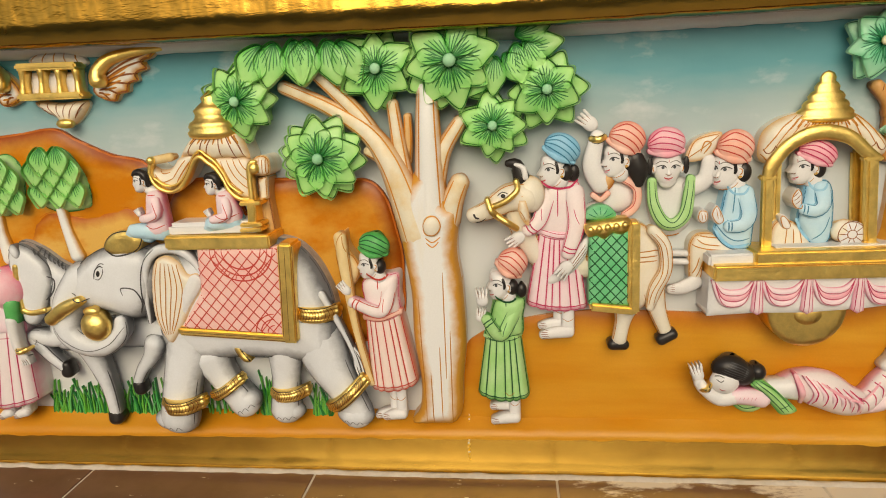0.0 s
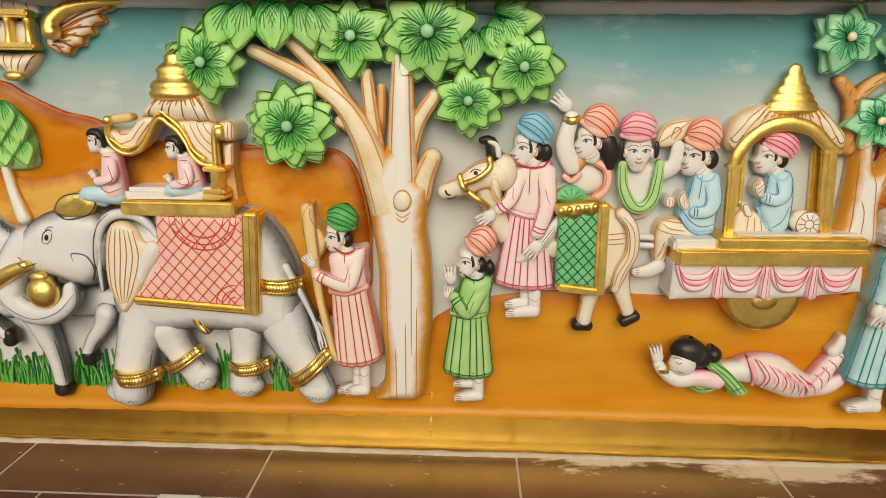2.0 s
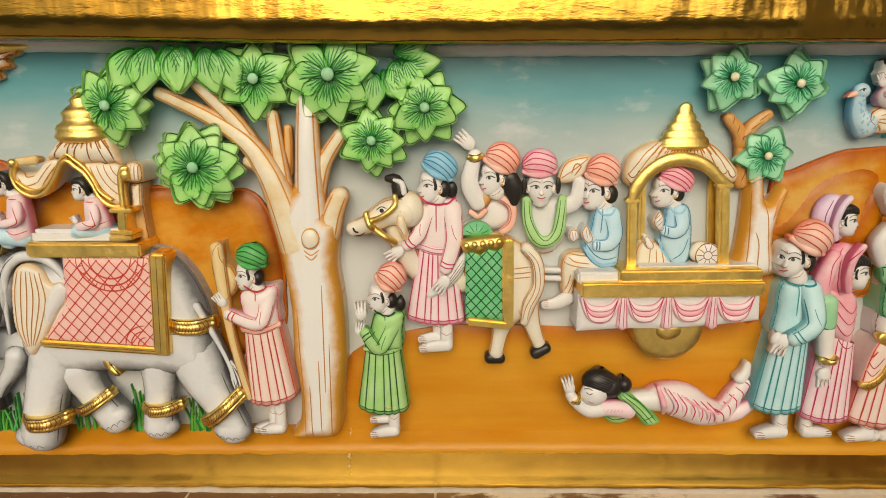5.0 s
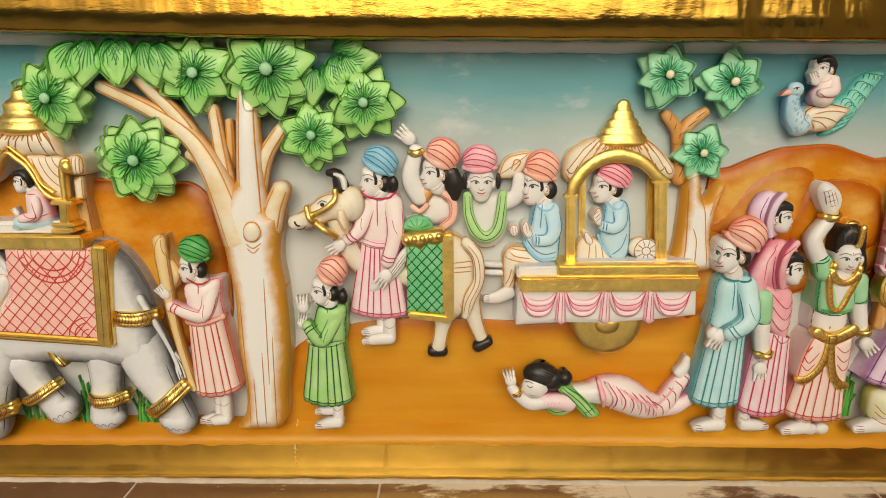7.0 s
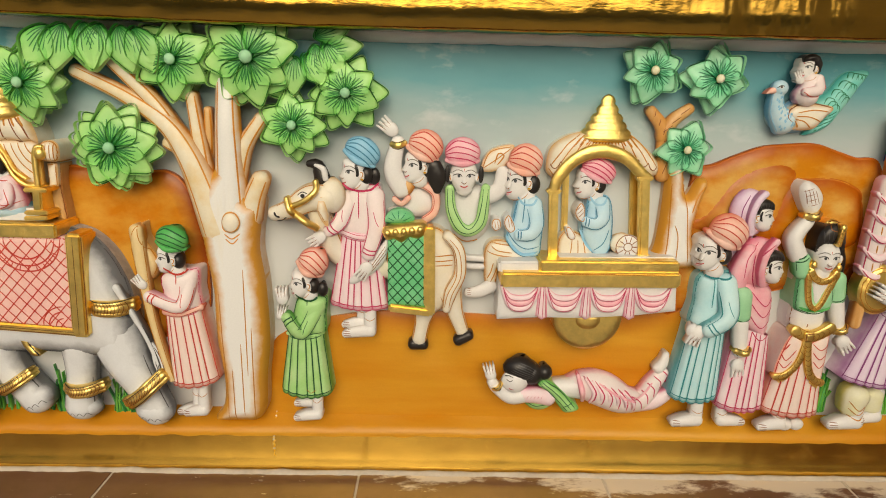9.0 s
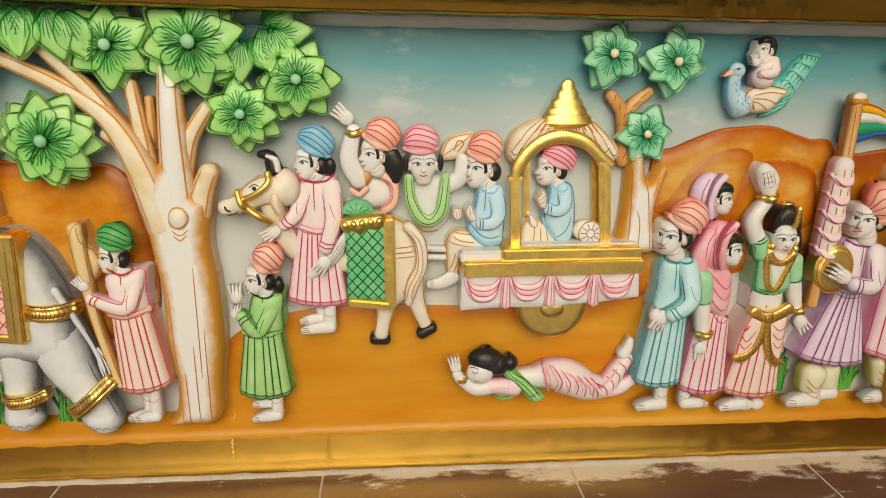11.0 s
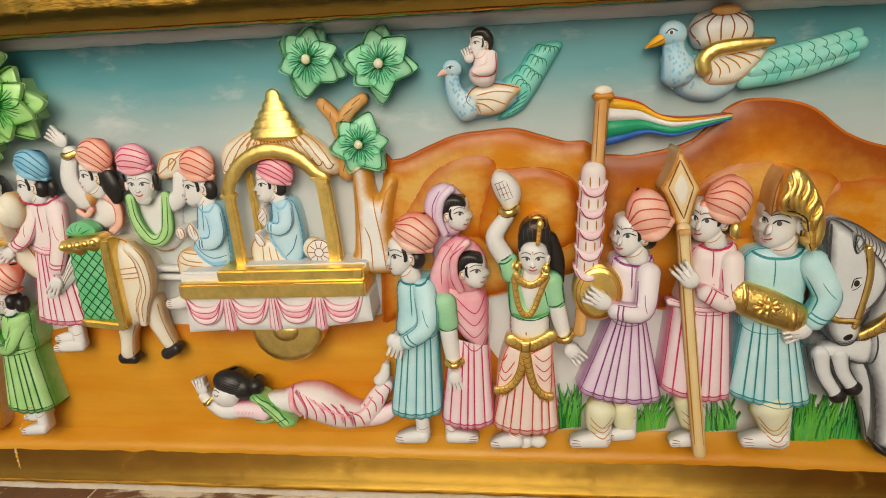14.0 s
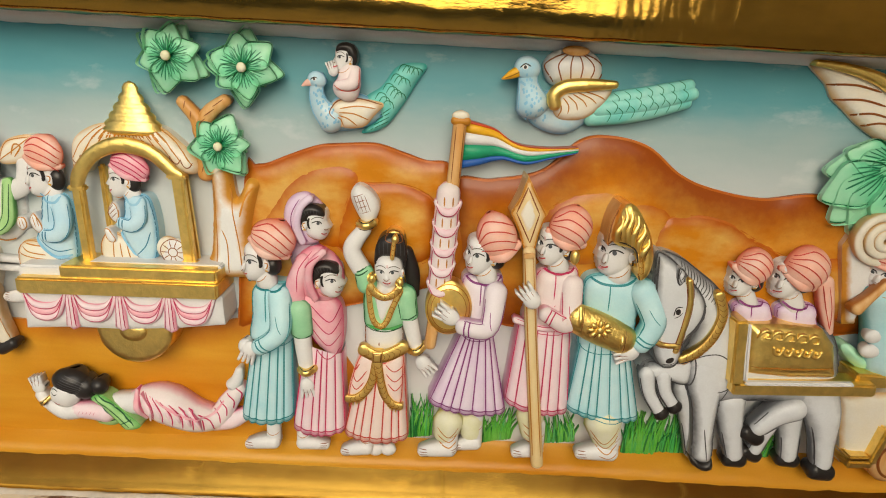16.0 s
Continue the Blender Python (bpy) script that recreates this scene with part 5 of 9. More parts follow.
for k in range(6):
    S.stroke([mix((-0.4140, 0.3040), (-0.3850, 0.3000), k / 5), mix((-0.4230, 0.2690), (-0.3800, 0.2620), k / 5), mix((-0.4260, 0.2180), (-0.3930, 0.2190), k / 5), mix((-0.4180, 0.1890), (-0.4060, 0.1910), k / 5)], "ochre_line", 0.0016)
S.tube([(-0.4450, 0.2070), (-0.4430, 0.2580), (-0.4350, 0.2990), (-0.4160, 0.3200), (-0.3860, 0.3230), (-0.3630, 0.3090), (-0.3500, 0.2850)], [0.003, 0.005, 0.007, 0.008, 0.008, 0.007, 0.003], "grey", 0.058)
S.stroke([(-0.4450, 0.2020), (-0.4460, 0.2580), (-0.4380, 0.3020), (-0.4170, 0.3240)], "dark_grey", 0.0016)
S.tube([(-0.598, 0.218), (-0.571, 0.236), (-0.544, 0.248)], [0.010, 0.011, 0.008], "gold_leaf", 0.072)
S.blob((-0.528, 0.206), 0.024, 0.025, "gold_leaf", 0.066, 0.018)
S.blob((-0.530, 0.230), 0.013, 0.008, "gold_leaf", 0.07)
S.spot((-0.5090, 0.2890), 0.0050, 0.0068, "marble", -12, 0.0004)
S.spot((-0.5090, 0.2890), 0.0032, 0.0046, "black", -12, 0.0007)
S.stroke([(-0.5170, 0.2810), (-0.5140, 0.2940), (-0.5060, 0.3000), (-0.5000, 0.2980)], "black", 0.0018)
S.stroke([(-0.5160, 0.2810), (-0.5090, 0.2800), (-0.5020, 0.2880), (-0.5000, 0.2970)], "black", 0.0012)
S.stroke([(-0.5110, 0.2990), (-0.5050, 0.3040), (-0.4980, 0.3030)], "dark_grey", 0.0014)
S.stroke([(-0.473, 0.255), (-0.475, 0.266), (-0.455, 0.263), (-0.448, 0.242), (-0.457, 0.221)], "dark_grey", 0.0020)
S.stroke([(-0.559, 0.259), (-0.544, 0.248), (-0.531, 0.250)], "dark_grey", 0.0018)
S.stroke([(-0.598, 0.203), (-0.583, 0.181), (-0.550, 0.165), (-0.512, 0.175), (-0.485, 0.202)], "dark_grey", 0.0012)
S.pillow([(-0.499, 0.326), (-0.483, 0.348), (-0.451, 0.353), (-0.434, 0.340), (-0.447, 0.320), (-0.479, 0.313)], "gold_leaf", 0.004, 0.012, 0.058, 0.03, line="black", lw=0.0014)
S.stroke([(-0.497, 0.325), (-0.479, 0.315), (-0.449, 0.320)], "black", 0.0016)
gold_ring(S, (-0.442, 0.071), (-0.379, 0.074), 0.0110, 0.055, 0.019)
gold_ring(S, (-0.368, 0.076), (-0.318, 0.107), 0.0085, 0.040, 0.014)
gold_ring(S, (-0.269, 0.081), (-0.212, 0.087), 0.0095, 0.038, 0.014)
gold_ring(S, (-0.172, 0.064), (-0.115, 0.112), 0.0105, 0.050, 0.018)
gold_ring(S, (-0.215, 0.220), (-0.151, 0.219), 0.0115, 0.044, 0.016)
for c, rx, rz, tilt, d in (((-0.4350, 0.0380), 0.036, 0.021, 0, 0.044), ((-0.3210, 0.0620), 0.030, 0.020, 28, 0.030), ((-0.2510, 0.0480), 0.030, 0.019, 0, 0.030), ((-0.1360, 0.0500), 0.030, 0.021, -8, 0.044)):
    S.blob(c, rx, rz, "grey", d, rz * 0.9, tilt)
    for k in (-0.7, -0.35, 0.0, 0.35):
        p = loc(c, rx, rz, tilt, k, -0.55)
        S.stroke([at(p, -0.005, -0.001), at(p, 0, 0.005), at(p, 0.005, -0.001)], "dark_grey", 0.0009)
S.tube([(-0.171, 0.247), (-0.150, 0.203), (-0.133, 0.157), (-0.122, 0.105)], [0.0065, 0.005, 0.004, 0.003], "grey", [0.05, 0.05, 0.046, 0.044], line="dark_grey", lw=0.0010, skip=0.38)
for k in range(7):
    S.tube([(-0.1300, 0.1590), at((-0.1230, 0.1300), 0.0022 * (k - 3), 0.001 * k), at((-0.1170, 0.0950), 0.0020 * (k - 3), 0.003 * abs(k - 3))], [0.0030, 0.0022, 0.0008], "dark_grey" if k % 2 else "grey", 0.046, 0.8, 8)
S.thing("elephant_statue", "grey carved elephant with gold anklets and gold ball in its trunk", "elephant statue")

S = Sculpt()
S.pillow([(-0.350, 0.325), (-0.225, 0.324), (-0.222, 0.183), (-0.394, 0.197), (-0.354, 0.255)], "pink_cloth", 0.006, 0.01, 0.060, 0.03, smooth=False, cell=0.006)
lattice(S, (-0.291, 0.246), 0.24, 0.16, 0.0185, "red_line", 0.0016)
for r in (0.030, 0.040, 0.048):
    S.stroke([((-0.281, 0.322)[0] + r * math.cos(a), (-0.281, 0.322)[1] - r * math.sin(a)) for a in np.linspace(0, math.pi, 12)], "red_line", 0.0022)
for k in range(13):
    a = math.pi * k / 12
    c = (-0.281, 0.322)
    S.stroke([(c[0] + 0.040 * math.cos(a), c[1] - 0.040 * math.sin(a)), (c[0] + 0.049 * math.cos(a), c[1] - 0.049 * math.sin(a))], "red_line", 0.0016)
for r in (0.012, 0.022, 0.030):
    c = (-0.242, 0.192)
    S.stroke([(c[0] - r * math.cos(a), c[1] + r * math.sin(a)) for a in np.linspace(0.0, 1.6, 8)], "red_line", 0.0018)
cloth = S.thing("elephant_cloth", "pink cloth with red lattice and gilded border on the elephant", "cloth")
for a, b, w in (((-0.212, 0.330), (-0.220, 0.177), 0.024), ((-0.397, 0.196), (-0.212, 0.183), 0.014)):
    S = Sculpt()
    S.bar(a, b, w, "gold_leaf", 0.03, 0.072 if w > 0.02 else 0.0690, 0.004)
    for o in (-0.42, 0.0, 0.42):
        d = np.array(b) - np.array(a)
        e = np.array([-d[1], d[0]]) / np.linalg.norm(d) * w * o
        S.stroke([np.array(a) + e + d * 0.03, np.array(a) + e + d * 0.97], "brown_line", 0.0012 if o else 0.0007)
    S.part("border", cloth, "gilded cloth border")
S = Sculpt()
S.pillow([(-0.3210, 0.1700), (-0.3070, 0.1670), (-0.3020, 0.1550), (-0.2920, 0.1410), (-0.3030, 0.1390), (-0.3140, 0.1510)], "gold_leaf", 0.004, 0.005, 0.052, 0.02, cell=0.004, line="black", lw=0.0012)
S.part("strap", cloth, "gilded girth strap")

# ---- howdah ----
how = holder("howdah", (-0.323, 0.319), "gilded elephant seat with scalloped cream canopy and gold finial", "howdah")
S = Sculpt()
S.bar((-0.395, 0.334), (-0.234, 0.333), 0.021, "gold_leaf", 0.01, 0.070, 0.003)
under(how, new("platform", S.mesh("platform")))
S = Sculpt()
S.bar((-0.393, 0.350), (-0.254, 0.351), 0.022, "marble", 0.005, 0.060, 0.006)
under(how, new("seat", S.mesh("seat")))
S = Sculpt()
S.bar((-0.2620, 0.3510), (-0.2590, 0.3930), 0.0125, "gold_leaf", 0.02, 0.060, 0.002)
for y, w in ((333, 17), (324, 13), (285, 11)):
    S.bar(mix((-0.2790, 0.3490), (-0.2760, 0.3880), (333 - y) / 48), mix((-0.2460, 0.3500), (-0.2440, 0.3880), (333 - y) / 48), 0.006, "gold_leaf", 0.02, 0.058 + 0.0004 * w, 0.0015)
under(how, new("post", S.mesh("post")))
S = Sculpt()
S.pillow([(-0.2570, 0.4220), (-0.2400, 0.4250), (-0.2410, 0.3870), (-0.2360, 0.3260), (-0.2550, 0.3240), (-0.2590, 0.3820)], "bark_brown", 0.004, 0.006, 0.030, 0.0, smooth=False, line="brown_line")
S.pillow([(-0.2540, 0.4210), (-0.2400, 0.4230), (-0.2420, 0.3910), (-0.2550, 0.3880)], "cream", 0.003, 0.005, 0.036, 0.0, smooth=False, line="ochre_line")
under(how, new("rear_post", S.mesh("rear_post")))
S = Sculpt()
S.pillow([(-0.4140, 0.4470), (-0.4000, 0.4390), (-0.3840, 0.4410), (-0.3680, 0.4560), (-0.3400, 0.4600), (-0.3050, 0.4550), (-0.2680, 0.4530), (-0.2600, 0.4420), (-0.2610, 0.4180), (-0.2630, 0.3940), (-0.2820, 0.3930), (-0.2960, 0.4040), (-0.3050, 0.4230), (-0.3150, 0.4380), (-0.3260, 0.4440), (-0.3370, 0.4540), (-0.3470, 0.4480), (-0.3580, 0.4310), (-0.3710, 0.4150), (-0.3860, 0.4070), (-0.4000, 0.4100), (-0.4130, 0.4210), (-0.4180, 0.4350)], "cream", 0.012, 0.016, 0.034, 0.0, cell=0.004)
for a, b, c in (((-0.2950, 0.4490), (-0.2840, 0.4250), (-0.2650, 0.4050)), ((-0.2860, 0.4500), (-0.2770, 0.4310), (-0.2620, 0.4150)), ((-0.2770, 0.4500), (-0.2700, 0.4380), (-0.2600, 0.4260)), ((-0.3040, 0.4480), (-0.2920, 0.4190), (-0.2730, 0.4010)), ((-0.4010, 0.4390), (-0.3940, 0.4330), (-0.3830, 0.4350)), ((-0.4070, 0.4330), (-0.3960, 0.4210), (-0.3790, 0.4260)), ((-0.3790, 0.4260), (-0.3680, 0.4400), (-0.3570, 0.4520)), ((-0.3750, 0.4200), (-0.3620, 0.4370), (-0.3490, 0.4520))):
    S.stroke([a, b, c], "ochre_line", 0.0015)
under(how, new("canopy", S.mesh("canopy")))
S = Sculpt()
S.pillow([(-0.2610, 0.4290), (-0.2590, 0.4440), (-0.2490, 0.4530), (-0.2370, 0.4540), (-0.2300, 0.4460), (-0.2320, 0.4280), (-0.2450, 0.4250)], "cream", 0.008, 0.012, 0.044, 0.0, cell=0.004, line="ochre_line")
for x in (418, 425, 431):
    S.stroke([mix((-0.2500, 0.4500), (-0.2320, 0.4510), (x - 410) / 24), mix((-0.2520, 0.4280), (-0.2330, 0.4280), (x - 410) / 24)], "ochre_line", 0.0013)
S.blob((-0.2510, 0.4370), 0.0078, 0.0085, "gold_leaf", 0.054, 0.006)
S.tube([(-0.2590, 0.3940), (-0.2590, 0.4150), (-0.2580, 0.4350), (-0.2540, 0.4450), (-0.2480, 0.4460)], [0.0042, 0.0042, 0.0042, 0.0040, 0.0030], "gold_leaf", 0.054, step=0.003)
under(how, new("scroll", S.mesh("scroll")))["label"] = "scrolled cream and gold armrest"
S = Sculpt()
S.pillow([(-0.3400, 0.4860), (-0.3550, 0.4720), (-0.3660, 0.4560), (-0.3560, 0.4580), (-0.3470, 0.4580), (-0.3370, 0.4540), (-0.3270, 0.4580), (-0.3150, 0.4510), (-0.3030, 0.4520), (-0.2920, 0.4530), (-0.2790, 0.4510), (-0.2700, 0.4530), (-0.2610, 0.4500), (-0.2640, 0.4680), (-0.2750, 0.4880), (-0.3080, 0.4910)], "cream", 0.016, 0.026, 0.038, 0.0, cell=0.004)
for a, b in (((-0.3290, 0.4860), (-0.3530, 0.4580)), ((-0.3200, 0.4860), (-0.3340, 0.4560)), ((-0.3080, 0.4860), (-0.3240, 0.4570)), ((-0.3000, 0.4860), (-0.3010, 0.4520)), ((-0.2910, 0.4870), (-0.2790, 0.4520)), ((-0.2830, 0.4870), (-0.2660, 0.4530))):
    S.stroke([a, at(mix(a, b, 0.55), 0.001, 0.003), b], "brown_line", 0.0017)
for a, b in (((-0.3340, 0.4850), (-0.3590, 0.4590)), ((-0.3240, 0.4850), (-0.3420, 0.4590)), ((-0.3140, 0.4850), (-0.3290, 0.4580)), ((-0.3040, 0.4860), (-0.3130, 0.4540)), ((-0.2960, 0.4860), (-0.2890, 0.4540)), ((-0.2870, 0.4860), (-0.2720, 0.4530)), ((-0.2790, 0.4860), (-0.2620, 0.4530))):
    S.stroke([a, mix(a, b, 0.42)], "ochre_line", 0.0026)
for a, b, c in (((-0.3530, 0.4590), (-0.3440, 0.4570), (-0.3340, 0.4560)), ((-0.3240, 0.4570), (-0.3130, 0.4510), (-0.3010, 0.4520)), ((-0.3010, 0.4520), (-0.2900, 0.4520), (-0.2790, 0.4520))):
    S.stroke([a, b, c], "brown_line", 0.0016)
under(how, new("canopy_dome", S.mesh("canopy_dome")))["label"] = "petalled cream dome"
S = Sculpt()
edge = [(-0.4080, 0.4500), (-0.4120, 0.4350), (-0.4070, 0.4190), (-0.3940, 0.4090), (-0.3800, 0.4070), (-0.3660, 0.4140), (-0.3530, 0.4310), (-0.3420, 0.4490), (-0.3320, 0.4560), (-0.3220, 0.4480), (-0.3110, 0.4390), (-0.3010, 0.4230), (-0.2930, 0.4050), (-0.2780, 0.3930), (-0.2590, 0.3930)]
S.tube(edge, [0.0030, 0.0036], "gold_leaf", 0.050)
S.tube([at(p, 0.0015, 0.0085) for p in edge[2:-1]], [0.0017, 0.0017], "gold_leaf", 0.0505)
S.stroke([at(p, 0.001, 0.0052) for p in edge[2:-1]], "ochre_line", 0.0012)
S.blob((-0.4060, 0.4530), 0.0062, 0.0062, "gold_leaf", 0.052)
S.tube([(-0.4060, 0.4530), (-0.3790, 0.4570)], [0.0060, 0.0066], "spear_wood", 0.044)
under(how, new("canopy_trim", S.mesh("canopy_trim")))
S = Sculpt()
S.lathe((-0.312, 0.486), [(0.026, -0.006), (0.036, -0.002), (0.038, 0.004), (0.034, 0.008), (0.036, 0.012), (0.033, 0.018), (0.026, 0.022), (0.024, 0.028), (0.026, 0.034), (0.020, 0.040), (0.012, 0.046), (0.013, 0.052), (0.006, 0.058), (0.001, 0.062)], "gold_leaf", 0.036, 0.7)
under(how, new("finial", S.mesh("finial")))


def seated_boy(hc, r, sh, hip, knee, label):
    S = Sculpt()
    S.tube([at(sh, 0, 0), mix(sh, hip, 0.5), hip], [0.013, 0.016, 0.018], "pink", 0.050)
    S.tube([at(hip, 0.006, -0.006), mix(hip, knee, 0.6), knee, at(mix(hip, knee, 0.4), 0, -0.012)], [0.014, 0.012, 0.010, 0.009], "blue", [0.05, 0.056, 0.056, 0.05])
    S.tube([at(sh, 0.002, -0.004), at(sh, 0.006, -0.024), at(sh, -0.016, -0.030)], [0.009, 0.008, 0.006], "pink", [0.056, 0.066, 0.064])
    hand(S, at(sh, -0.022, -0.022), 120, 0.006, 0.062)
    S.stroke([at(sh, -0.006, 0.004), at(sh, 0.006, 0.004)], "red_line", 0.0014)
    S.stroke([at(sh, 0.002, -0.006), at(sh, 0.010, -0.026), at(sh, -0.006, -0.034)], "red_line", 0.0011)
    S.stroke([at(hip, -0.014, 0.006), at(hip, 0, 0.001), at(hip, 0.016, 0.006)], "red_line", 0.0012)
    head(S, hc, r, -1, 0.050, hair="cap", neck=at(sh, 0, 0.004))
    S.thing("figurine", label, "figurine", "howdah riders")


seated_boy((-0.427, 0.423), 0.019, (-0.409, 0.400), (-0.410, 0.354), (-0.451, 0.349), "carved seated child in pink top and blue trousers with black hair")
seated_boy((-0.318, 0.415), 0.018, (-0.302, 0.396), (-0.297, 0.367), (-0.327, 0.356), "carved praying child in pink top under the canopy")

# ---- woman at the far left ----
S = Sculpt()
skirt(S, (-0.750, 0.187), (-0.680, 0.187), (-0.802, 0.053), (-0.679, 0.063), "pale_pink", "pink_line", 7)
torso(S, (-0.736, 0.242), (-0.674, 0.242), (-0.745, 0.184), (-0.684, 0.184), "pink")
S.tube([(-0.679, 0.240), (-0.682, 0.210)], [0.013, 0.011], "green_deep", 0.05)
S.tube([(-0.682, 0.210), (-0.682, 0.177), (-0.680, 0.158)], [0.009, 0.008, 0.007], "skin", 0.055)
gold_ring(S, (-0.679, 0.162), (-0.662, 0.163), 0.004, 0.056, 0.006, False)
hand(S, (-0.672, 0.149), -80, 0.011, 0.056)
head(S, (-0.693, 0.271), 0.026, -0.5, 0.048, hair="", neck=(-0.696, 0.251))
S.blob((-0.690, 0.260), 0.034, 0.036, "rose", 0.036, 0.03)
foot(S, (-0.707, 0.036), (-0.726, 0.030))
foot(S, (-0.737, 0.035), (-0.753, 0.028))
S.thing("figurine", "carved woman in a pale pink striped skirt and green sleeve", "figurine", "relief figures")

# ---- attendant with staff ----
S = Sculpt()
skirt(S, (-0.110, 0.207), (-0.057, 0.215), (-0.109, 0.092), (-0.036, 0.099), "salmon_pale", "red_line", 7)
torso(S, (-0.112, 0.260), (-0.056, 0.273), (-0.108, 0.207), (-0.059, 0.213), "pale_pink")
sash(S, (-0.110, 0.207), (-0.057, 0.215), "salmon", "red_line")
foot(S, (-0.063, 0.042), (-0.089, 0.039), 0.040, 0.011, 0.05)
foot(S, (-0.075, 0.039), (-0.103, 0.036), 0.030, 0.011, 0.05)
arm(S, [(-0.069, 0.259), (-0.081, 0.220), (-0.123, 0.237)], 0.012, "pale_pink", "red_line")
hand(S, (-0.132, 0.255), 130, 0.011, 0.056)
head(S, (-0.095, 0.289), 0.025, -1, 0.045, ("green_deep", "green_line"), (-0.087, 0.320), (0.033, 0.026), -14, neck=(-0.083, 0.268))
collar(S, (-0.084, 0.273), 0.016, "red_line", 0.02)
S.thing("figurine", "carved attendant in salmon robe and green turban beside the elephant", "figurine", "relief figures")
S = Sculpt()
S.tube([(-0.137, 0.332), (-0.132, 0.282), (-0.123, 0.195), (-0.106, 0.101)], [0.010, 0.009, 0.006, 0.005], "spear_wood", [0.044, 0.048, 0.05, 0.046], line="ochre_line")
S.pillow([(-0.144, 0.319), (-0.132, 0.340), (-0.129, 0.318), (-0.112, 0.281), (-0.132, 0.249), (-0.142, 0.271)], "spear_wood", 0.008, 0.008, 0.036, line="ochre_line")
S.thing("staff", "brown wooden carved staff held upright by the attendant", "staff")

# ---- praying child in green ----
S = Sculpt()
skirt(S, (0.070, 0.176), (0.122, 0.176), (0.056, 0.083), (0.134, 0.079), "green", "green_line", 8)
torso(S, (0.085, 0.231), (0.129, 0.232), (0.071, 0.178), (0.122, 0.178), "green")
sash(S, (0.069, 0.176), (0.122, 0.178), "green", "green_line", 0.003, 0.034)
foot(S, (0.111, 0.039), (0.079, 0.035), 0.042, 0.011, 0.045)
foot(S, (0.104, 0.054), (0.077, 0.053), 0.030, 0.010, 0.05)
arm(S, [(0.116, 0.221), (0.093, 0.182), (0.073, 0.209)], 0.012, "green", "green_line")
hand(S, (0.068, 0.237), 95, 0.013, 0.056)
hand(S, (0.064, 0.210), 80, 0.010, 0.052)
head(S, (0.096, 0.255), 0.026, -1, 0.045, ("salmon", "red_line"), (0.112, 0.289), (0.031, 0.030), -32, neck=(0.105, 0.236))
S.blob((0.124, 0.248), 0.008, 0.011, "black", 0.045)
collar(S, (0.103, 0.236), 0.017, "green_line", 0.012)
S.thing("figurine", "carved praying child in green robe and salmon turban", "figurine", "relief figures")

S = Sculpt()
for k in range(34):
    z = -0.058 + 0.088 * k / 33
    S.blob((0.038 + 0.0022 * noise.noise((k * 0.7, 1, 5)), z), 0.0013 + 0.0009 * random.random(), 0.0016 + 0.0010 * random.random(), random.choice(("gold_leaf", "yellow", "cream")), 0.0305 if z < 0.004 else 0.031 - (z - 0.004) * 1.1, 0.0014, random.uniform(-40, 40), 8, 6)
tagged(S.thing("trim_seam", "rough mortar seam between two marble panels", "seam"), kind="structure")

# ---- ox with its green cloth ----
S = Sculpt()
S.pillow([(0.251, 0.334), (0.285, 0.341), (0.310, 0.323), (0.325, 0.293), (0.320, 0.255), (0.304, 0.221), (0.274, 0.201), (0.237, 0.220), (0.219, 0.259), (0.219, 0.316)], "cream", 0.018, 0.035, 0.026, line="ochre_line")
S.tube([(0.117, 0.370), (0.127, 0.334), (0.144, 0.296), (0.187, 0.278), (0.245, 0.276)], [0.018, 0.018, 0.018, 0.018, 0.02], "cream", [0.028, 0.024, 0.016, 0.014, 0.02], line="ochre_line")
S.tube([(0.057, 0.357), (0.081, 0.365), (0.110, 0.381), (0.135, 0.381)], [0.011, 0.015, 0.021, 0.022], "cream", 0.036, line="ochre_line")
S.blob((0.139, 0.385), 0.020, 0.026, "cream", 0.036)
S.tube([(0.108, 0.429), (0.120, 0.427), (0.127, 0.407)], [0.005, 0.009, 0.012], "black", 0.036)
S.tube([(0.118, 0.428), (0.129, 0.423), (0.132, 0.409)], [0.002, 0.004, 0.004], "marble", 0.044)
S.pillow([(0.121, 0.368), (0.127, 0.386), (0.135, 0.368), (0.136, 0.344), (0.128, 0.350)], "cream", 0.006, 0.008, 0.054, 0.03)
S.stroke([(0.123, 0.366), (0.128, 0.359), (0.132, 0.349)], "ochre_line", 0.0010)
S.spot((0.101, 0.386), 0.0065, 0.003, "marble", 12)
S.spot((0.101, 0.386), 0.0032, 0.003, "black", lift=0.0007)
S.stroke([(0.093, 0.386), (0.100, 0.391), (0.108, 0.389)], "black", 0.0013)
S.stroke([(0.059, 0.361), (0.062, 0.355), (0.067, 0.354)], "black", 0.0030)
S.stroke([(0.061, 0.348), (0.069, 0.349), (0.076, 0.354)], "black", 0.0014)
for pts in ([(0.079, 0.382), (0.085, 0.366), (0.096, 0.354)], [(0.081, 0.370), (0.103, 0.379), (0.120, 0.394), (0.119, 0.406)], [(0.086, 0.364), (0.106, 0.350), (0.119, 0.339)]):
    S.tube(pts, 0.0042, "gold_leaf", [0.054, 0.062, 0.050])
for k in range(4):
    S.stroke([mix((0.091, 0.340), (0.108, 0.317), k / 3), mix((0.106, 0.342), (0.121, 0.322), k / 3)], "ochre_line", 0.0014)
S.tube([(0.274, 0.220), (0.270, 0.196), (0.265, 0.166)], [0.020, 0.012, 0.011], "cream", 0.030, line="ochre_line")
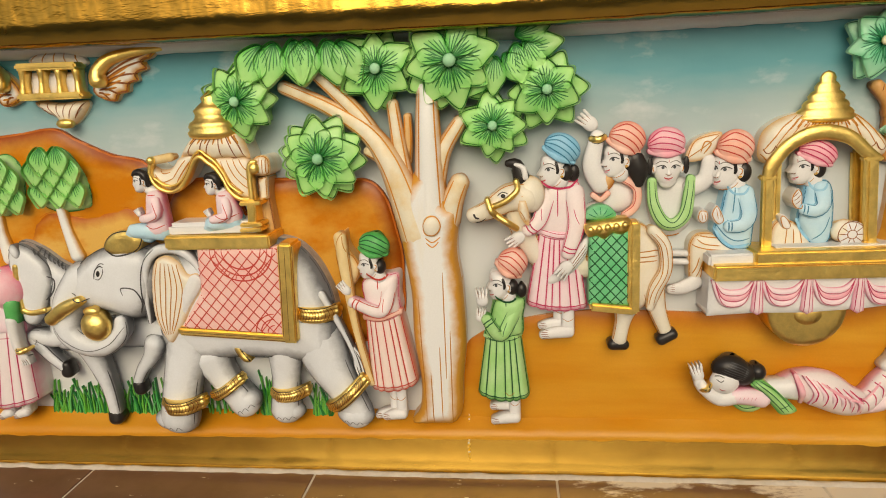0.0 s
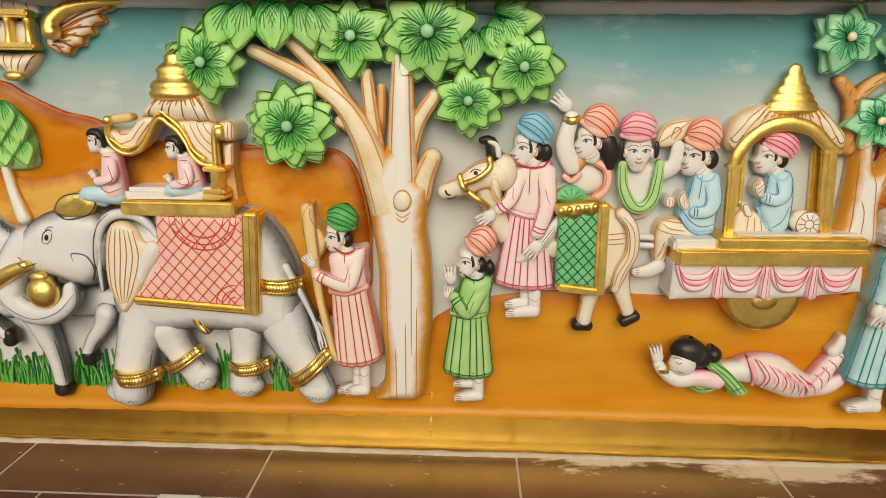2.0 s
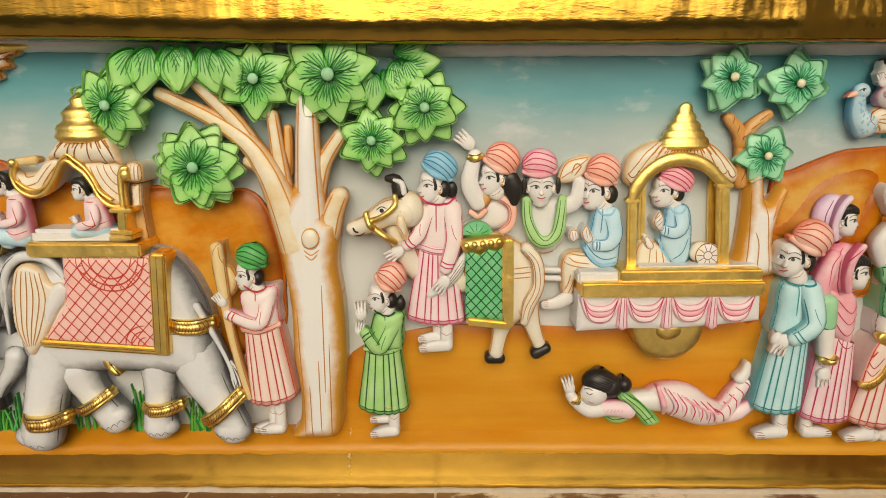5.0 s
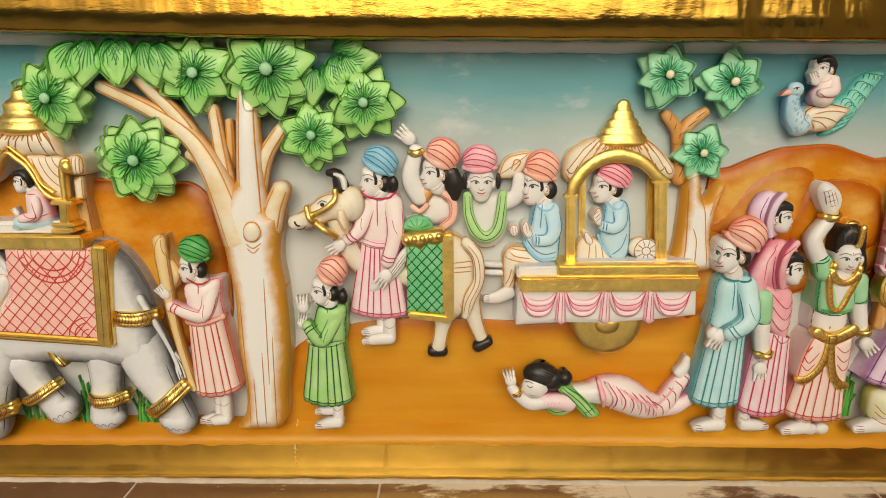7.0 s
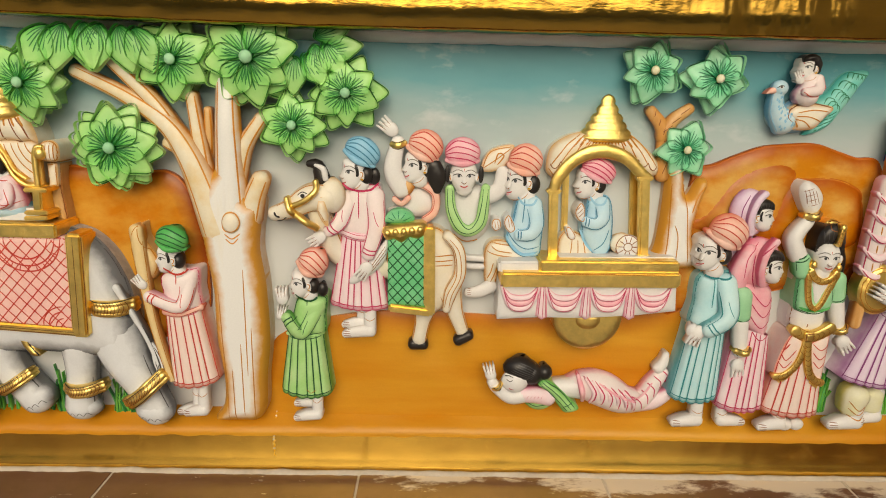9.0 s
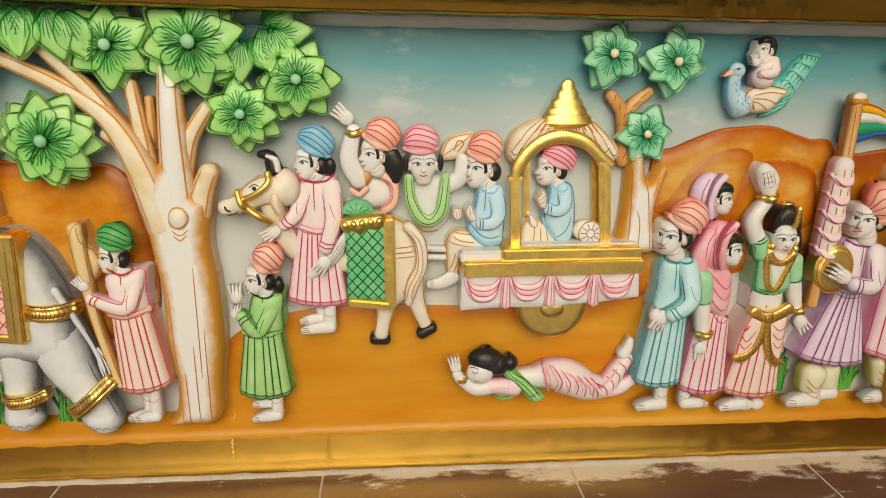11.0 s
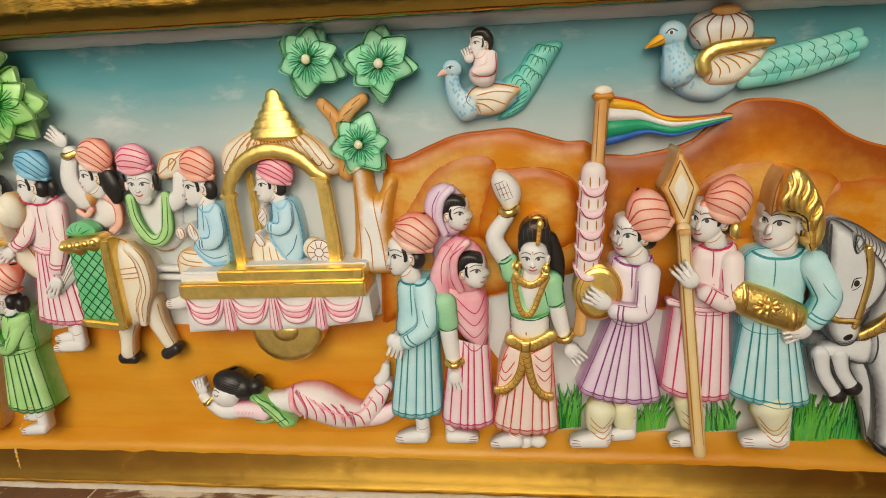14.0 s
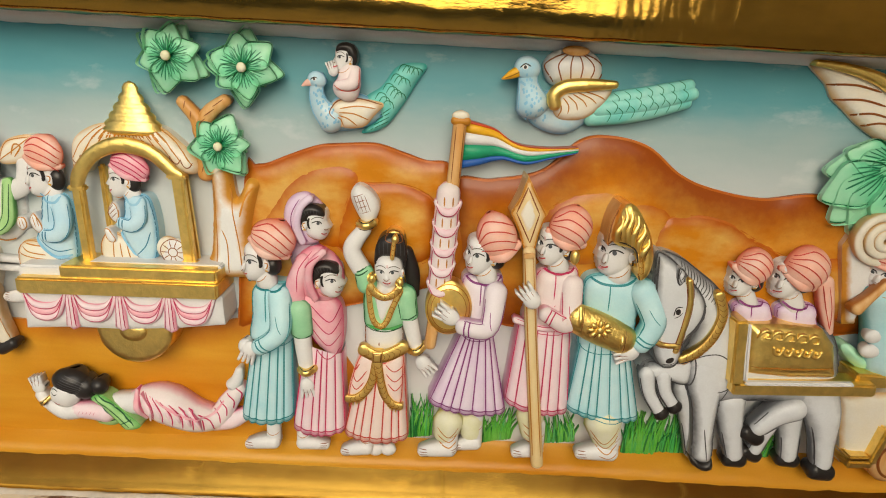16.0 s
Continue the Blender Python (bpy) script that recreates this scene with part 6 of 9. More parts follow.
S.tube([(0.310, 0.245), (0.318, 0.211), (0.330, 0.179)], [0.018, 0.013, 0.010], "cream", 0.026, line="ochre_line")
for p, q in (((0.255, 0.158), (0.273, 0.157)), ((0.324, 0.165), (0.341, 0.174))):
    S.tube([p, q], [0.009, 0.008], "black", 0.030)
S.tube([(0.304, 0.331), (0.320, 0.311), (0.323, 0.276), (0.311, 0.247), (0.305, 0.218)], [0.008, 0.009, 0.009, 0.010, 0.006], "cream", [0.042, 0.044, 0.044, 0.042, 0.04], line="ochre_line")
for o in (0, 8):
    S.stroke([at(p, 0.0008 * o - 0.004, 0) for p in ((0.305, 0.327), (0.319, 0.308), (0.322, 0.273), (0.310, 0.244), (0.306, 0.223))], "ochre_line", 0.0012)
for z in (478, 494, 508):
    S.stroke([mix((0.287, 0.300), (0.287, 0.286), (z - 478) / 30), mix((0.313, 0.302), (0.313, 0.287), (z - 478) / 30)], "ochre_line", 0.0016)
S.thing("ox_statue", "cream carved ox with gold halter and black horn", "ox statue")

S = Sculpt()
S.pillow([(0.219, 0.324), (0.276, 0.341), (0.279, 0.224), (0.219, 0.226)], "emerald", 0.005, 0.01, 0.046, 0.02, smooth=False)
lattice(S, (0.248, 0.279), 0.13, 0.22, 0.0145, "green_line", 0.0017)
ox_cloth = S.thing("ox_cloth", "green lattice cloth with gilded border on the ox", "cloth")
for a, b, w in (((0.279, 0.346), (0.281, 0.213), 0.014), ((0.220, 0.224), (0.283, 0.217), 0.012), ((0.272, 0.343), (0.273, 0.228), 0.004)):
    S = Sculpt()
    S.bar(a, b, w, "gold_leaf", 0.03, 0.053 + w * 0.2, 0.003)
    S.part("border", ox_cloth, "gilded cloth border")
S = Sculpt()
S.pillow([(0.212, 0.342), (0.239, 0.348), (0.270, 0.351), (0.274, 0.337), (0.261, 0.327), (0.250, 0.330), (0.239, 0.321), (0.228, 0.327), (0.217, 0.325)], "gold_leaf", 0.008, 0.010, 0.050, 0.03)
for k in range(5):
    S.blob(mix((0.219, 0.336), (0.265, 0.342), k / 4), 0.005, 0.005, "gold_leaf", 0.057)
S.part("fringe", ox_cloth, "embossed gold fringe")
S = Sculpt()
S.pillow([(0.212, 0.349), (0.221, 0.363), (0.235, 0.367), (0.249, 0.363), (0.256, 0.351), (0.234, 0.345)], "emerald", 0.010, 0.014, 0.036, 0.02)
for k in range(7):
    a = math.pi * k / 6
    c = (0.234, 0.348)
    S.stroke([(c[0] + 0.007 * math.cos(a), c[1] + 0.007 * math.sin(a)), (c[0] + 0.020 * math.cos(a), c[1] + 0.017 * math.sin(a))], "mint_line", 0.0012)
S.part("saddle_pad", ox_cloth, "mint green saddle pad")

Sculpt.squash = 0.70
# ---- man with blue turban ----
S = Sculpt()
skirt(S, (0.151, 0.329), (0.202, 0.323), (0.131, 0.220), (0.220, 0.215), "pink", "pink_line", 9)
torso(S, (0.155, 0.393), (0.207, 0.397), (0.152, 0.328), (0.201, 0.324), "pale_pink")
sash(S, (0.150, 0.331), (0.202, 0.324), "pink", "pink_line")
foot(S, (0.191, 0.171), (0.154, 0.168), 0.042, 0.012, 0.04)
foot(S, (0.179, 0.181), (0.152, 0.180), 0.030, 0.011, 0.04)
arm(S, [(0.162, 0.382), (0.151, 0.348), (0.134, 0.334)], 0.013, "pale_pink", "pink_line")
hand(S, (0.120, 0.324), 215, 0.014, 0.058)
arm(S, [(0.199, 0.385), (0.202, 0.342), (0.190, 0.300)], 0.015, "pale_pink", "pink_line", (0.042, 0.054, 0.06))
S.pillow([(0.162, 0.261), (0.188, 0.285), (0.211, 0.317), (0.219, 0.322), (0.215, 0.294), (0.197, 0.271), (0.169, 0.254)], "marble", 0.010, 0.012, 0.052, 0.03)
for k in range(3):
    S.stroke([mix((0.192, 0.271), (0.174, 0.256), k / 3), mix((0.218, 0.304), (0.213, 0.317), k / 3)], "brown_line", 0.0009)
hand(S, (0.187, 0.280), 235, 0.014, 0.064)
head(S, (0.172, 0.416), 0.027, -1, 0.048, ("blue_deep", "blue_line"), (0.183, 0.447), (0.037, 0.027), -28, neck=(0.180, 0.399))
S.blob((0.199, 0.412), 0.008, 0.012, "black", 0.04)
collar(S, (0.179, 0.397), 0.026, "pink_line", 0.045)
S.thing("figurine", "carved man in pink robe and blue turban leading the ox", "figurine", "relief figures")

Sculpt.squash = 0.60
# ---- figure with raised arm behind the ox ----
S = Sculpt()
S.pillow([(0.238, 0.399), (0.265, 0.401), (0.285, 0.385), (0.289, 0.363), (0.264, 0.351), (0.228, 0.351), (0.215, 0.360), (0.237, 0.374)], "skin", 0.016, 0.025, 0.012)
S.tube([(0.238, 0.392), (0.224, 0.421), (0.232, 0.461)], [0.014, 0.013, 0.010], "skin", [0.03, 0.036, 0.034])
gold_ring(S, (0.223, 0.457), (0.241, 0.459), 0.0045, 0.036, 0.008, False)
hand(S, (0.221, 0.478), 140, 0.015, 0.036)
S.tube([(0.267, 0.401), (0.285, 0.388), (0.285, 0.363), (0.271, 0.349)], 0.006, "salmon", [0.034, 0.038, 0.038, 0.034])
S.stroke([(0.264, 0.399), (0.282, 0.386), (0.282, 0.365), (0.268, 0.352)], "red_line", 0.0010)
S.tube([(0.226, 0.379), (0.237, 0.372), (0.247, 0.381)], 0.004, "salmon", 0.036)
S.pillow([(0.233, 0.397), (0.245, 0.410), (0.257, 0.402), (0.249, 0.386), (0.238, 0.386)], "bark_brown", 0.006, 0.01, 0.034, 0.01)
head(S, (0.260, 0.426), 0.027, -1, 0.042, ("salmon", "red_line"), (0.271, 0.456), (0.036, 0.031), -25, neck=(0.262, 0.406))
S.tube([(0.282, 0.428), (0.287, 0.410), (0.288, 0.393)], [0.012, 0.014, 0.006], "black", 0.042)
S.thing("figurine", "carved figure with raised arm and salmon turban behind the ox", "figurine", "relief figures")

# ---- man with green garland ----
S = Sculpt()
S.pillow([(0.301, 0.387), (0.309, 0.399), (0.341, 0.401), (0.365, 0.390), (0.368, 0.360), (0.362, 0.330), (0.340, 0.314), (0.317, 0.322), (0.306, 0.346)], "skin", 0.014, 0.03, 0.008)
S.stroke([(0.307, 0.332), (0.329, 0.315), (0.356, 0.320), (0.363, 0.327)], "ochre_line", 0.0016)
S.tube([(0.360, 0.385), (0.378, 0.396), (0.382, 0.422)], [0.013, 0.012, 0.010], "skin", [0.026, 0.03, 0.03])
S.tube([(0.306, 0.396), (0.309, 0.365), (0.321, 0.340), (0.337, 0.334), (0.352, 0.347), (0.356, 0.374), (0.358, 0.398)], [0.0065, 0.008, 0.009, 0.009, 0.009, 0.008, 0.0065], "green", [0.034, 0.036, 0.036, 0.036, 0.036, 0.036, 0.034])
for o in (-0.0035, 0.0035):
    S.stroke([at((0.306, 0.395), o, 0), at((0.309, 0.365), o, o), at((0.322, 0.340), o, o), at((0.337, 0.334), 0, o), at((0.351, 0.348), -o, o), at((0.356, 0.374), -o, 0), at((0.358, 0.396), -o, 0)], "green_line", 0.0012)
head(S, (0.326, 0.413), 0.027, 0, 0.040, ("rose", "pink_line"), (0.323, 0.448), (0.036, 0.029), 0, neck=(0.327, 0.395))
for d in (-1, 1):
    S.blob(at((0.326, 0.417), d * 0.024, 0), 0.004, 0.012, "black", 0.042)
S.thing("figurine", "carved man with green garland and pink turban", "figurine", "relief figures")
S = Sculpt()
S.pillow([(0.350, 0.424), (0.362, 0.451), (0.396, 0.459), (0.387, 0.431), (0.367, 0.421)], "cream", 0.006, 0.012, 0.030, 0.0)
S.stroke([(0.353, 0.426), (0.373, 0.440), (0.392, 0.455)], "ochre_line", 0.0014)
S.stroke([(0.352, 0.425), (0.363, 0.449), (0.393, 0.457)], "ochre_line", 0.0014)
S.stroke([(0.369, 0.433), (0.374, 0.447), (0.382, 0.444), (0.373, 0.431)], "ochre_line", 0.0020)
S.thing("leaf_fan", "cream carved leaf-shaped fan held up", "fan")

# ---- cart driver ----
S = Sculpt()
S.pillow([(0.4380, 0.3010), (0.4000, 0.3180), (0.3730, 0.3210), (0.3600, 0.3070), (0.3600, 0.2760), (0.3630, 0.2540), (0.3780, 0.2540), (0.3840, 0.2810), (0.4140, 0.2850), (0.4370, 0.2920)], "cream", 0.016, 0.018, 0.030, 0.0, cell=0.004, line="ochre_line")
for pts in ([(0.4260, 0.2950), (0.3870, 0.2980), (0.3670, 0.3030), (0.3610, 0.3080)], [(0.4120, 0.3130), (0.3870, 0.3150), (0.3700, 0.3180)], [(0.4000, 0.3030), (0.3790, 0.3060), (0.3690, 0.3130)], [(0.3730, 0.2870), (0.3700, 0.2740), (0.3650, 0.2630)], [(0.3800, 0.2820), (0.3750, 0.2680), (0.3700, 0.2580)]):
    S.stroke(pts, "ochre_line", 0.0016)
S.tube([(0.3710, 0.2500), (0.3530, 0.2410), (0.3370, 0.2390)], [0.011, 0.010, 0.007], "skin", 0.036)
for k in range(4):
    S.stroke([at((0.3360, 0.2460), 0, -0.003 * k), at((0.3420, 0.2460), 0, -0.003 * k)], "brown_line", 0.0009)
S.pillow([(0.4050, 0.3860), (0.4210, 0.3890), (0.4360, 0.3840), (0.4430, 0.3630), (0.4430, 0.3210), (0.4390, 0.2990), (0.4150, 0.2970), (0.3970, 0.3100), (0.3900, 0.3270), (0.3980, 0.3520)], "blue", 0.020, 0.026, 0.036, 0.0, cell=0.004, line="blue_line")
S.stroke([(0.3900, 0.3290), (0.4010, 0.3120), (0.4160, 0.3020), (0.4370, 0.3060)], "blue_deep", 0.0042)
S.stroke([(0.3920, 0.3350), (0.4040, 0.3190), (0.4190, 0.3110), (0.4380, 0.3140)], "blue_line", 0.0014)
S.stroke([(0.4140, 0.3850), (0.4130, 0.3650), (0.4120, 0.3500)], "blue_line", 0.0014)
S.tube([(0.4270, 0.3770), (0.4320, 0.3490), (0.4240, 0.3340), (0.4070, 0.3320)], [0.0125, 0.0115, 0.0105, 0.0085], "blue", [0.046, 0.056, 0.058, 0.058], line="blue_line")
for x in (917, 922):
    S.stroke([mix((0.4060, 0.3410), (0.4140, 0.3410), (x - 917) / 10), mix((0.4060, 0.3260), (0.4140, 0.3260), (x - 917) / 10)], "blue_line", 0.0018)
S.pillow([(0.3910, 0.3610), (0.3970, 0.3550), (0.4030, 0.3400), (0.3960, 0.3330), (0.3880, 0.3400), (0.3850, 0.3510)], "skin", 0.006, 0.008, 0.046, 0.0, cell=0.003, line="ochre_line")
S.pillow([(0.3700, 0.3540), (0.3800, 0.3530), (0.3820, 0.3410), (0.3740, 0.3350), (0.3670, 0.3430)], "skin", 0.006, 0.008, 0.044, 0.0, cell=0.003, line="ochre_line")
for p, q in (((0.3910, 0.3560), (0.3940, 0.3420)), ((0.3950, 0.3550), (0.3980, 0.3430)), ((0.3720, 0.3510), (0.3740, 0.3400)), ((0.3760, 0.3510), (0.3780, 0.3410))):
    S.stroke([p, q], "ochre_line", 0.0009)
head(S, (0.4080, 0.4070), 0.030, -0.8, 0.042, ("salmon", "red_line"), (0.4130, 0.4390), (0.035, 0.032), -14, neck=(0.4170, 0.3860))
collar(S, (0.4180, 0.3810), 0.014, "blue_deep", 0.006)
S.thing("figurine", "carved cart driver in blue tunic and salmon turban", "figurine", "relief figures")
Sculpt.squash = 1.0
S = Sculpt()
for z in (485, 505):
    S.tube([mix((0.324, 0.292), (0.324, 0.279), (z - 485) / 20), mix((0.359, 0.290), (0.360, 0.278), (z - 485) / 20)], 0.0045, "marble", 0.016)
S.thing("cart_shaft", "pale carved cart shafts between ox and cart", "cart shaft")

# ---- canopied cart ----
cart = holder("cart", (0.515, 0.173), "gilded canopied cart with pink swagged valance and gold wheel", "cart")


def cart_part(name, S, label=""):
    ob = under(cart, new(name, S.mesh(name)))
    if label:
        ob["label"] = label


Sculpt.squash = 0.65
S = Sculpt()
S.lathe((0.525, 0.472), [(0.0361, -0.0052), (0.0410, -0.0020), (0.0402, 0.0020), (0.0353, 0.0045), (0.0361, 0.0080), (0.0328, 0.0115), (0.0291, 0.0140), (0.0295, 0.0175), (0.0267, 0.0215), (0.0225, 0.0240), (0.0234, 0.0280), (0.0201, 0.0325), (0.0152, 0.0355), (0.0160, 0.0400), (0.0131, 0.0445), (0.0098, 0.0470), (0.0103, 0.0520), (0.0070, 0.0575), (0.0007, 0.0605)], "gold_leaf", 0.026, 0.65)
cart_part("finial", S, "stepped gold finial")
S = Sculpt()


def roof_ribs(x, z, d):
    return 0.0016 * math.sin(x * 330) * min(1, d / 0.006)


S.pillow([(0.444, 0.424), (0.447, 0.455), (0.466, 0.472), (0.490, 0.480), (0.523, 0.482), (0.557, 0.479), (0.579, 0.464), (0.604, 0.439), (0.603, 0.421), (0.582, 0.421), (0.566, 0.439), (0.542, 0.454), (0.517, 0.458), (0.492, 0.448), (0.472, 0.433), (0.459, 0.414)], "cream", 0.024, 0.03, 0.026, 0.0, fn=roof_ribs)
for k in range(12):
    a = mix((0.488, 0.477), (0.559, 0.477), k / 11)
    b = mix((0.448, 0.432), (0.600, 0.432), k / 11)
    S.stroke([a, at(mix(a, b, 0.5), 0, 0.006), at(b, 0, 0.016 * math.sin(math.pi * k / 11))], "ochre_line", 0.0015)
S.stroke([(0.446, 0.428), (0.460, 0.415), (0.472, 0.433)], "ochre_line", 0.0015)
for k in range(11):
    b, c = [at(mix((0.448, 0.432), (0.600, 0.432), q / 11), 0, 0.016 * math.sin(math.pi * q / 11)) for q in (k, k + 1)]
    S.stroke([at(b, 0, 0.003), at(mix(b, c, 0.2), 0, -0.003), at(mix(b, c, 0.5), 0, -0.0055), at(mix(b, c, 0.8), 0, -0.003), at(c, 0, 0.003)], "brown_line", 0.0014, step=0.002)
    S.stroke([mix(mix((0.488, 0.475), (0.559, 0.475), (k + 0.5) / 11), mix(b, c, 0.5), 0.05), mix(mix((0.488, 0.475), (0.559, 0.475), (k + 0.5) / 11), mix(b, c, 0.5), 0.40)], "ochre_line", 0.0024)
cart_part("roof", S, "ribbed cream canopy")
S = Sculpt()
S.tube([(0.454, 0.399), (0.459, 0.416), (0.477, 0.439), (0.503, 0.453), (0.528, 0.454), (0.554, 0.445), (0.576, 0.425), (0.587, 0.419)], [0.0075, 0.009, 0.009, 0.010, 0.010, 0.009, 0.008, 0.006], "gold_leaf", 0.052, 0.7)
cart_part("arch", S, "gold arch")
for a, b, w, y0, y1 in (((0.454, 0.401), (0.459, 0.294), 0.013, 0.036, 0.054), ((0.582, 0.422), (0.592, 0.298), 0.015, 0.036, 0.054), ((0.475, 0.425), (0.480, 0.290), 0.009, 0.0, 0.016), ((0.576, 0.427), (0.587, 0.291), 0.014, 0.0, 0.016), ((0.583, 0.423), (0.594, 0.294), 0.012, 0.018, 0.032)):
    S = Sculpt()
    S.bar(a, b, w, "gold_leaf", y0, y1, 0.003)
    if y1 > 0.05:
        S.bar(at(a, -w * 0.8, -0.004), at(a, w * 0.8, -0.004), 0.007, "gold_leaf", y0, y1 + 0.003, 0.002)
        S.bar(at(b, -w * 0.8, 0.004), at(b, w * 0.8, 0.004), 0.007, "gold_leaf", y0, y1 + 0.003, 0.002)
    cart_part("post", S)
Sculpt.squash = 1.0
S = Sculpt()
S.bar((0.435, 0.292), (0.636, 0.294), 0.020, "gold_leaf", 0.0, 0.062, 0.003)
cart_part("deck", S, "gold deck rail")
S = Sculpt()
S.bar((0.381, 0.274), (0.638, 0.277), 0.022, "gold_leaf", 0.0, 0.068, 0.003)
S.stroke([(0.382, 0.282), (0.502, 0.284), (0.633, 0.285)], "ochre_line", 0.0010)
cart_part("side_beam", S, "gold side beam")
S = Sculpt()
S.bar((0.378, 0.288), (0.438, 0.289), 0.018, "marble", 0.0, 0.054, 0.003)
S.bar((0.465, 0.299), (0.636, 0.302), 0.008, "marble", 0.0, 0.046, 0.002)
cart_part("driver_board", S, "white board")
S = Sculpt()
S.pillow([(0.380, 0.265), (0.508, 0.266), (0.638, 0.266), (0.641, 0.226), (0.578, 0.218), (0.509, 0.213), (0.440, 0.213), (0.379, 0.209)], "marble", 0.004, 0.008, 0.052, 0.0, smooth=False)
for k in range(4):
    a, b = mix((0.383, 0.261), (0.639, 0.264), k / 4), mix((0.383, 0.261), (0.639, 0.264), (k + 0.86) / 4)
    for q, dz in enumerate((0.026, 0.034, 0.018)):
        S.tube([a, at(mix(a, b, 0.22), 0, -dz * 0.8), at(mix(a, b, 0.5), 0, -dz), at(mix(a, b, 0.78), 0, -dz * 0.8), b], [0.002, 0.0045, 0.0052, 0.0045, 0.002], "pink" if q else "rose", 0.058)
        S.stroke([at(a, 0.002, 0), at(mix(a, b, 0.22), 0, -dz * 0.8 - 0.002), at(mix(a, b, 0.5), 0, -dz - 0.002), at(mix(a, b, 0.78), 0, -dz * 0.8 - 0.002), at(b, -0.002, 0)], "pink_line", 0.0010)
    if k < 3:
        t = mix(a, b, 1.08)
        S.pillow([at(t, -0.005, 0.002), at(t, 0.006, 0.002), at(t, 0.009, -0.046), at(t, 0.001, -0.050), at(t, -0.008, -0.044)], "pink", 0.004, 0.005, 0.058, 0.04, smooth=False, cell=0.004)
        for o in (-0.003, 0.001, 0.004):
            S.stroke([at(t, o, 0), at(t, o * 1.6, -0.046)], "pink_line", 0.0009)
cart_part("valance", S, "white valance with pink painted swags")
S = Sculpt()
c = (0.515, 0.211)
ring = [(c[0] + 0.051 * math.cos(a), c[1] + 0.051 * math.sin(a)) for a in np.linspace(0, 2 * math.pi, 20, endpoint=False)]
S.pillow(ring, "gold_leaf", 0.004, 0.006, 0.042, 0.0)
S.pillow([(c[0] + 0.018 * math.cos(a), c[1] + 0.014 * math.sin(a) - 0.004) for a in np.linspace(0, 2 * math.pi, 12, endpoint=False)], "gold_leaf", 0.004, 0.006, 0.047, 0.03)
cart_part("wheel", S, "flat gold wheel disc")

Sculpt.squash = 0.60
S = Sculpt()
S.pillow([(0.4680, 0.3200), (0.4780, 0.3360), (0.4960, 0.3340), (0.5170, 0.3190), (0.5280, 0.2970), (0.4980, 0.2930), (0.4710, 0.2960)], "cream", 0.014, 0.016, 0.024, 0.0, cell=0.004, line="ochre_line")
for x in (1012, 1022, 1032):
    S.stroke([mix((0.4880, 0.3260), (0.5050, 0.3210), (x - 1012) / 20), mix((0.4870, 0.3000), (0.5100, 0.2980), (x - 1012) / 20)], "ochre_line", 0.0014)
S.pillow([(0.4770, 0.3410), (0.4840, 0.3430), (0.4930, 0.3300), (0.4900, 0.3230), (0.4810, 0.3260)], "skin", 0.006, 0.006, 0.036, 0.0, cell=0.003, line="ochre_line")
S.pillow([(0.5080, 0.3860), (0.5240, 0.3910), (0.5390, 0.3860), (0.5460, 0.3580), (0.5470, 0.3250), (0.5420, 0.3030), (0.5220, 0.3010), (0.5070, 0.3200), (0.5000, 0.3390), (0.5050, 0.3640)], "blue", 0.020, 0.024, 0.030, 0.0, cell=0.004, line="blue_line")
S.stroke([(0.4980, 0.3420), (0.5060, 0.3220), (0.5180, 0.3070)], "blue_deep", 0.0036)
S.stroke([(0.5200, 0.3090), (0.5330, 0.3220), (0.5400, 0.3410)], "blue_line", 0.0014)
S.tube([(0.5260, 0.3800), (0.5280, 0.3590), (0.5180, 0.3500), (0.5040, 0.3530)], [0.0115, 0.0105, 0.0095, 0.0080], "blue", [0.042, 0.050, 0.052, 0.050], line="blue_line")
for x in (1040, 1045):
    S.stroke([mix((0.5040, 0.3600), (0.5110, 0.3600), (x - 1040) / 8), mix((0.5030, 0.3470), (0.5100, 0.3460), (x - 1040) / 8)], "blue_line", 0.0016)
S.pillow([(0.4940, 0.3800), (0.5000, 0.3770), (0.5030, 0.3660), (0.5010, 0.3530), (0.4930, 0.3540), (0.4870, 0.3660)], "skin", 0.007, 0.008, 0.044, 0.0, cell=0.003, line="ochre_line")
for p, q in (((0.4900, 0.3690), (0.4960, 0.3760)), ((0.4910, 0.3640), (0.4990, 0.3720)), ((0.4930, 0.3590), (0.5000, 0.3660))):
    S.stroke([p, q], "brown_line", 0.0009)
head(S, (0.5070, 0.4070), 0.026, -0.95, 0.038, ("rose", "pink_line"), (0.5190, 0.4270), (0.037, 0.024), -22, neck=(0.5180, 0.3880))
collar(S, (0.5210, 0.3830), 0.012, "blue_deep", 0.006)
S.thing("figurine", "carved passenger in blue tunic and pink turban in the cart", "figurine", "relief figures")
S = Sculpt()
S.tube([(0.558, 0.321), (0.572, 0.314)], [0.016, 0.017], "cream", 0.036, line="ochre_line")
S.blob((0.571, 0.315), 0.0185, 0.0185, "marble", 0.044, 0.007)
for r in (0.017, 0.006):
    S.stroke([((0.569, 0.316)[0] + r * math.cos(a), (0.569, 0.316)[1] + r * math.sin(a)) for a in np.linspace(0, 2 * math.pi, 16, endpoint=False)], "brown_line", 0.0012, closed=True)
for k in range(10):
    a = 2 * math.pi * k / 10
    c = (0.569, 0.316)
    S.stroke([(c[0] + 0.006 * math.cos(a), c[1] + 0.006 * math.sin(a)), (c[0] + 0.016 * math.cos(a), c[1] + 0.016 * math.sin(a))], "brown_line", 0.0012)
S.thing("bolster", "white round bolster with brown petal end in the cart", "cushion")

Sculpt.squash = 1.0
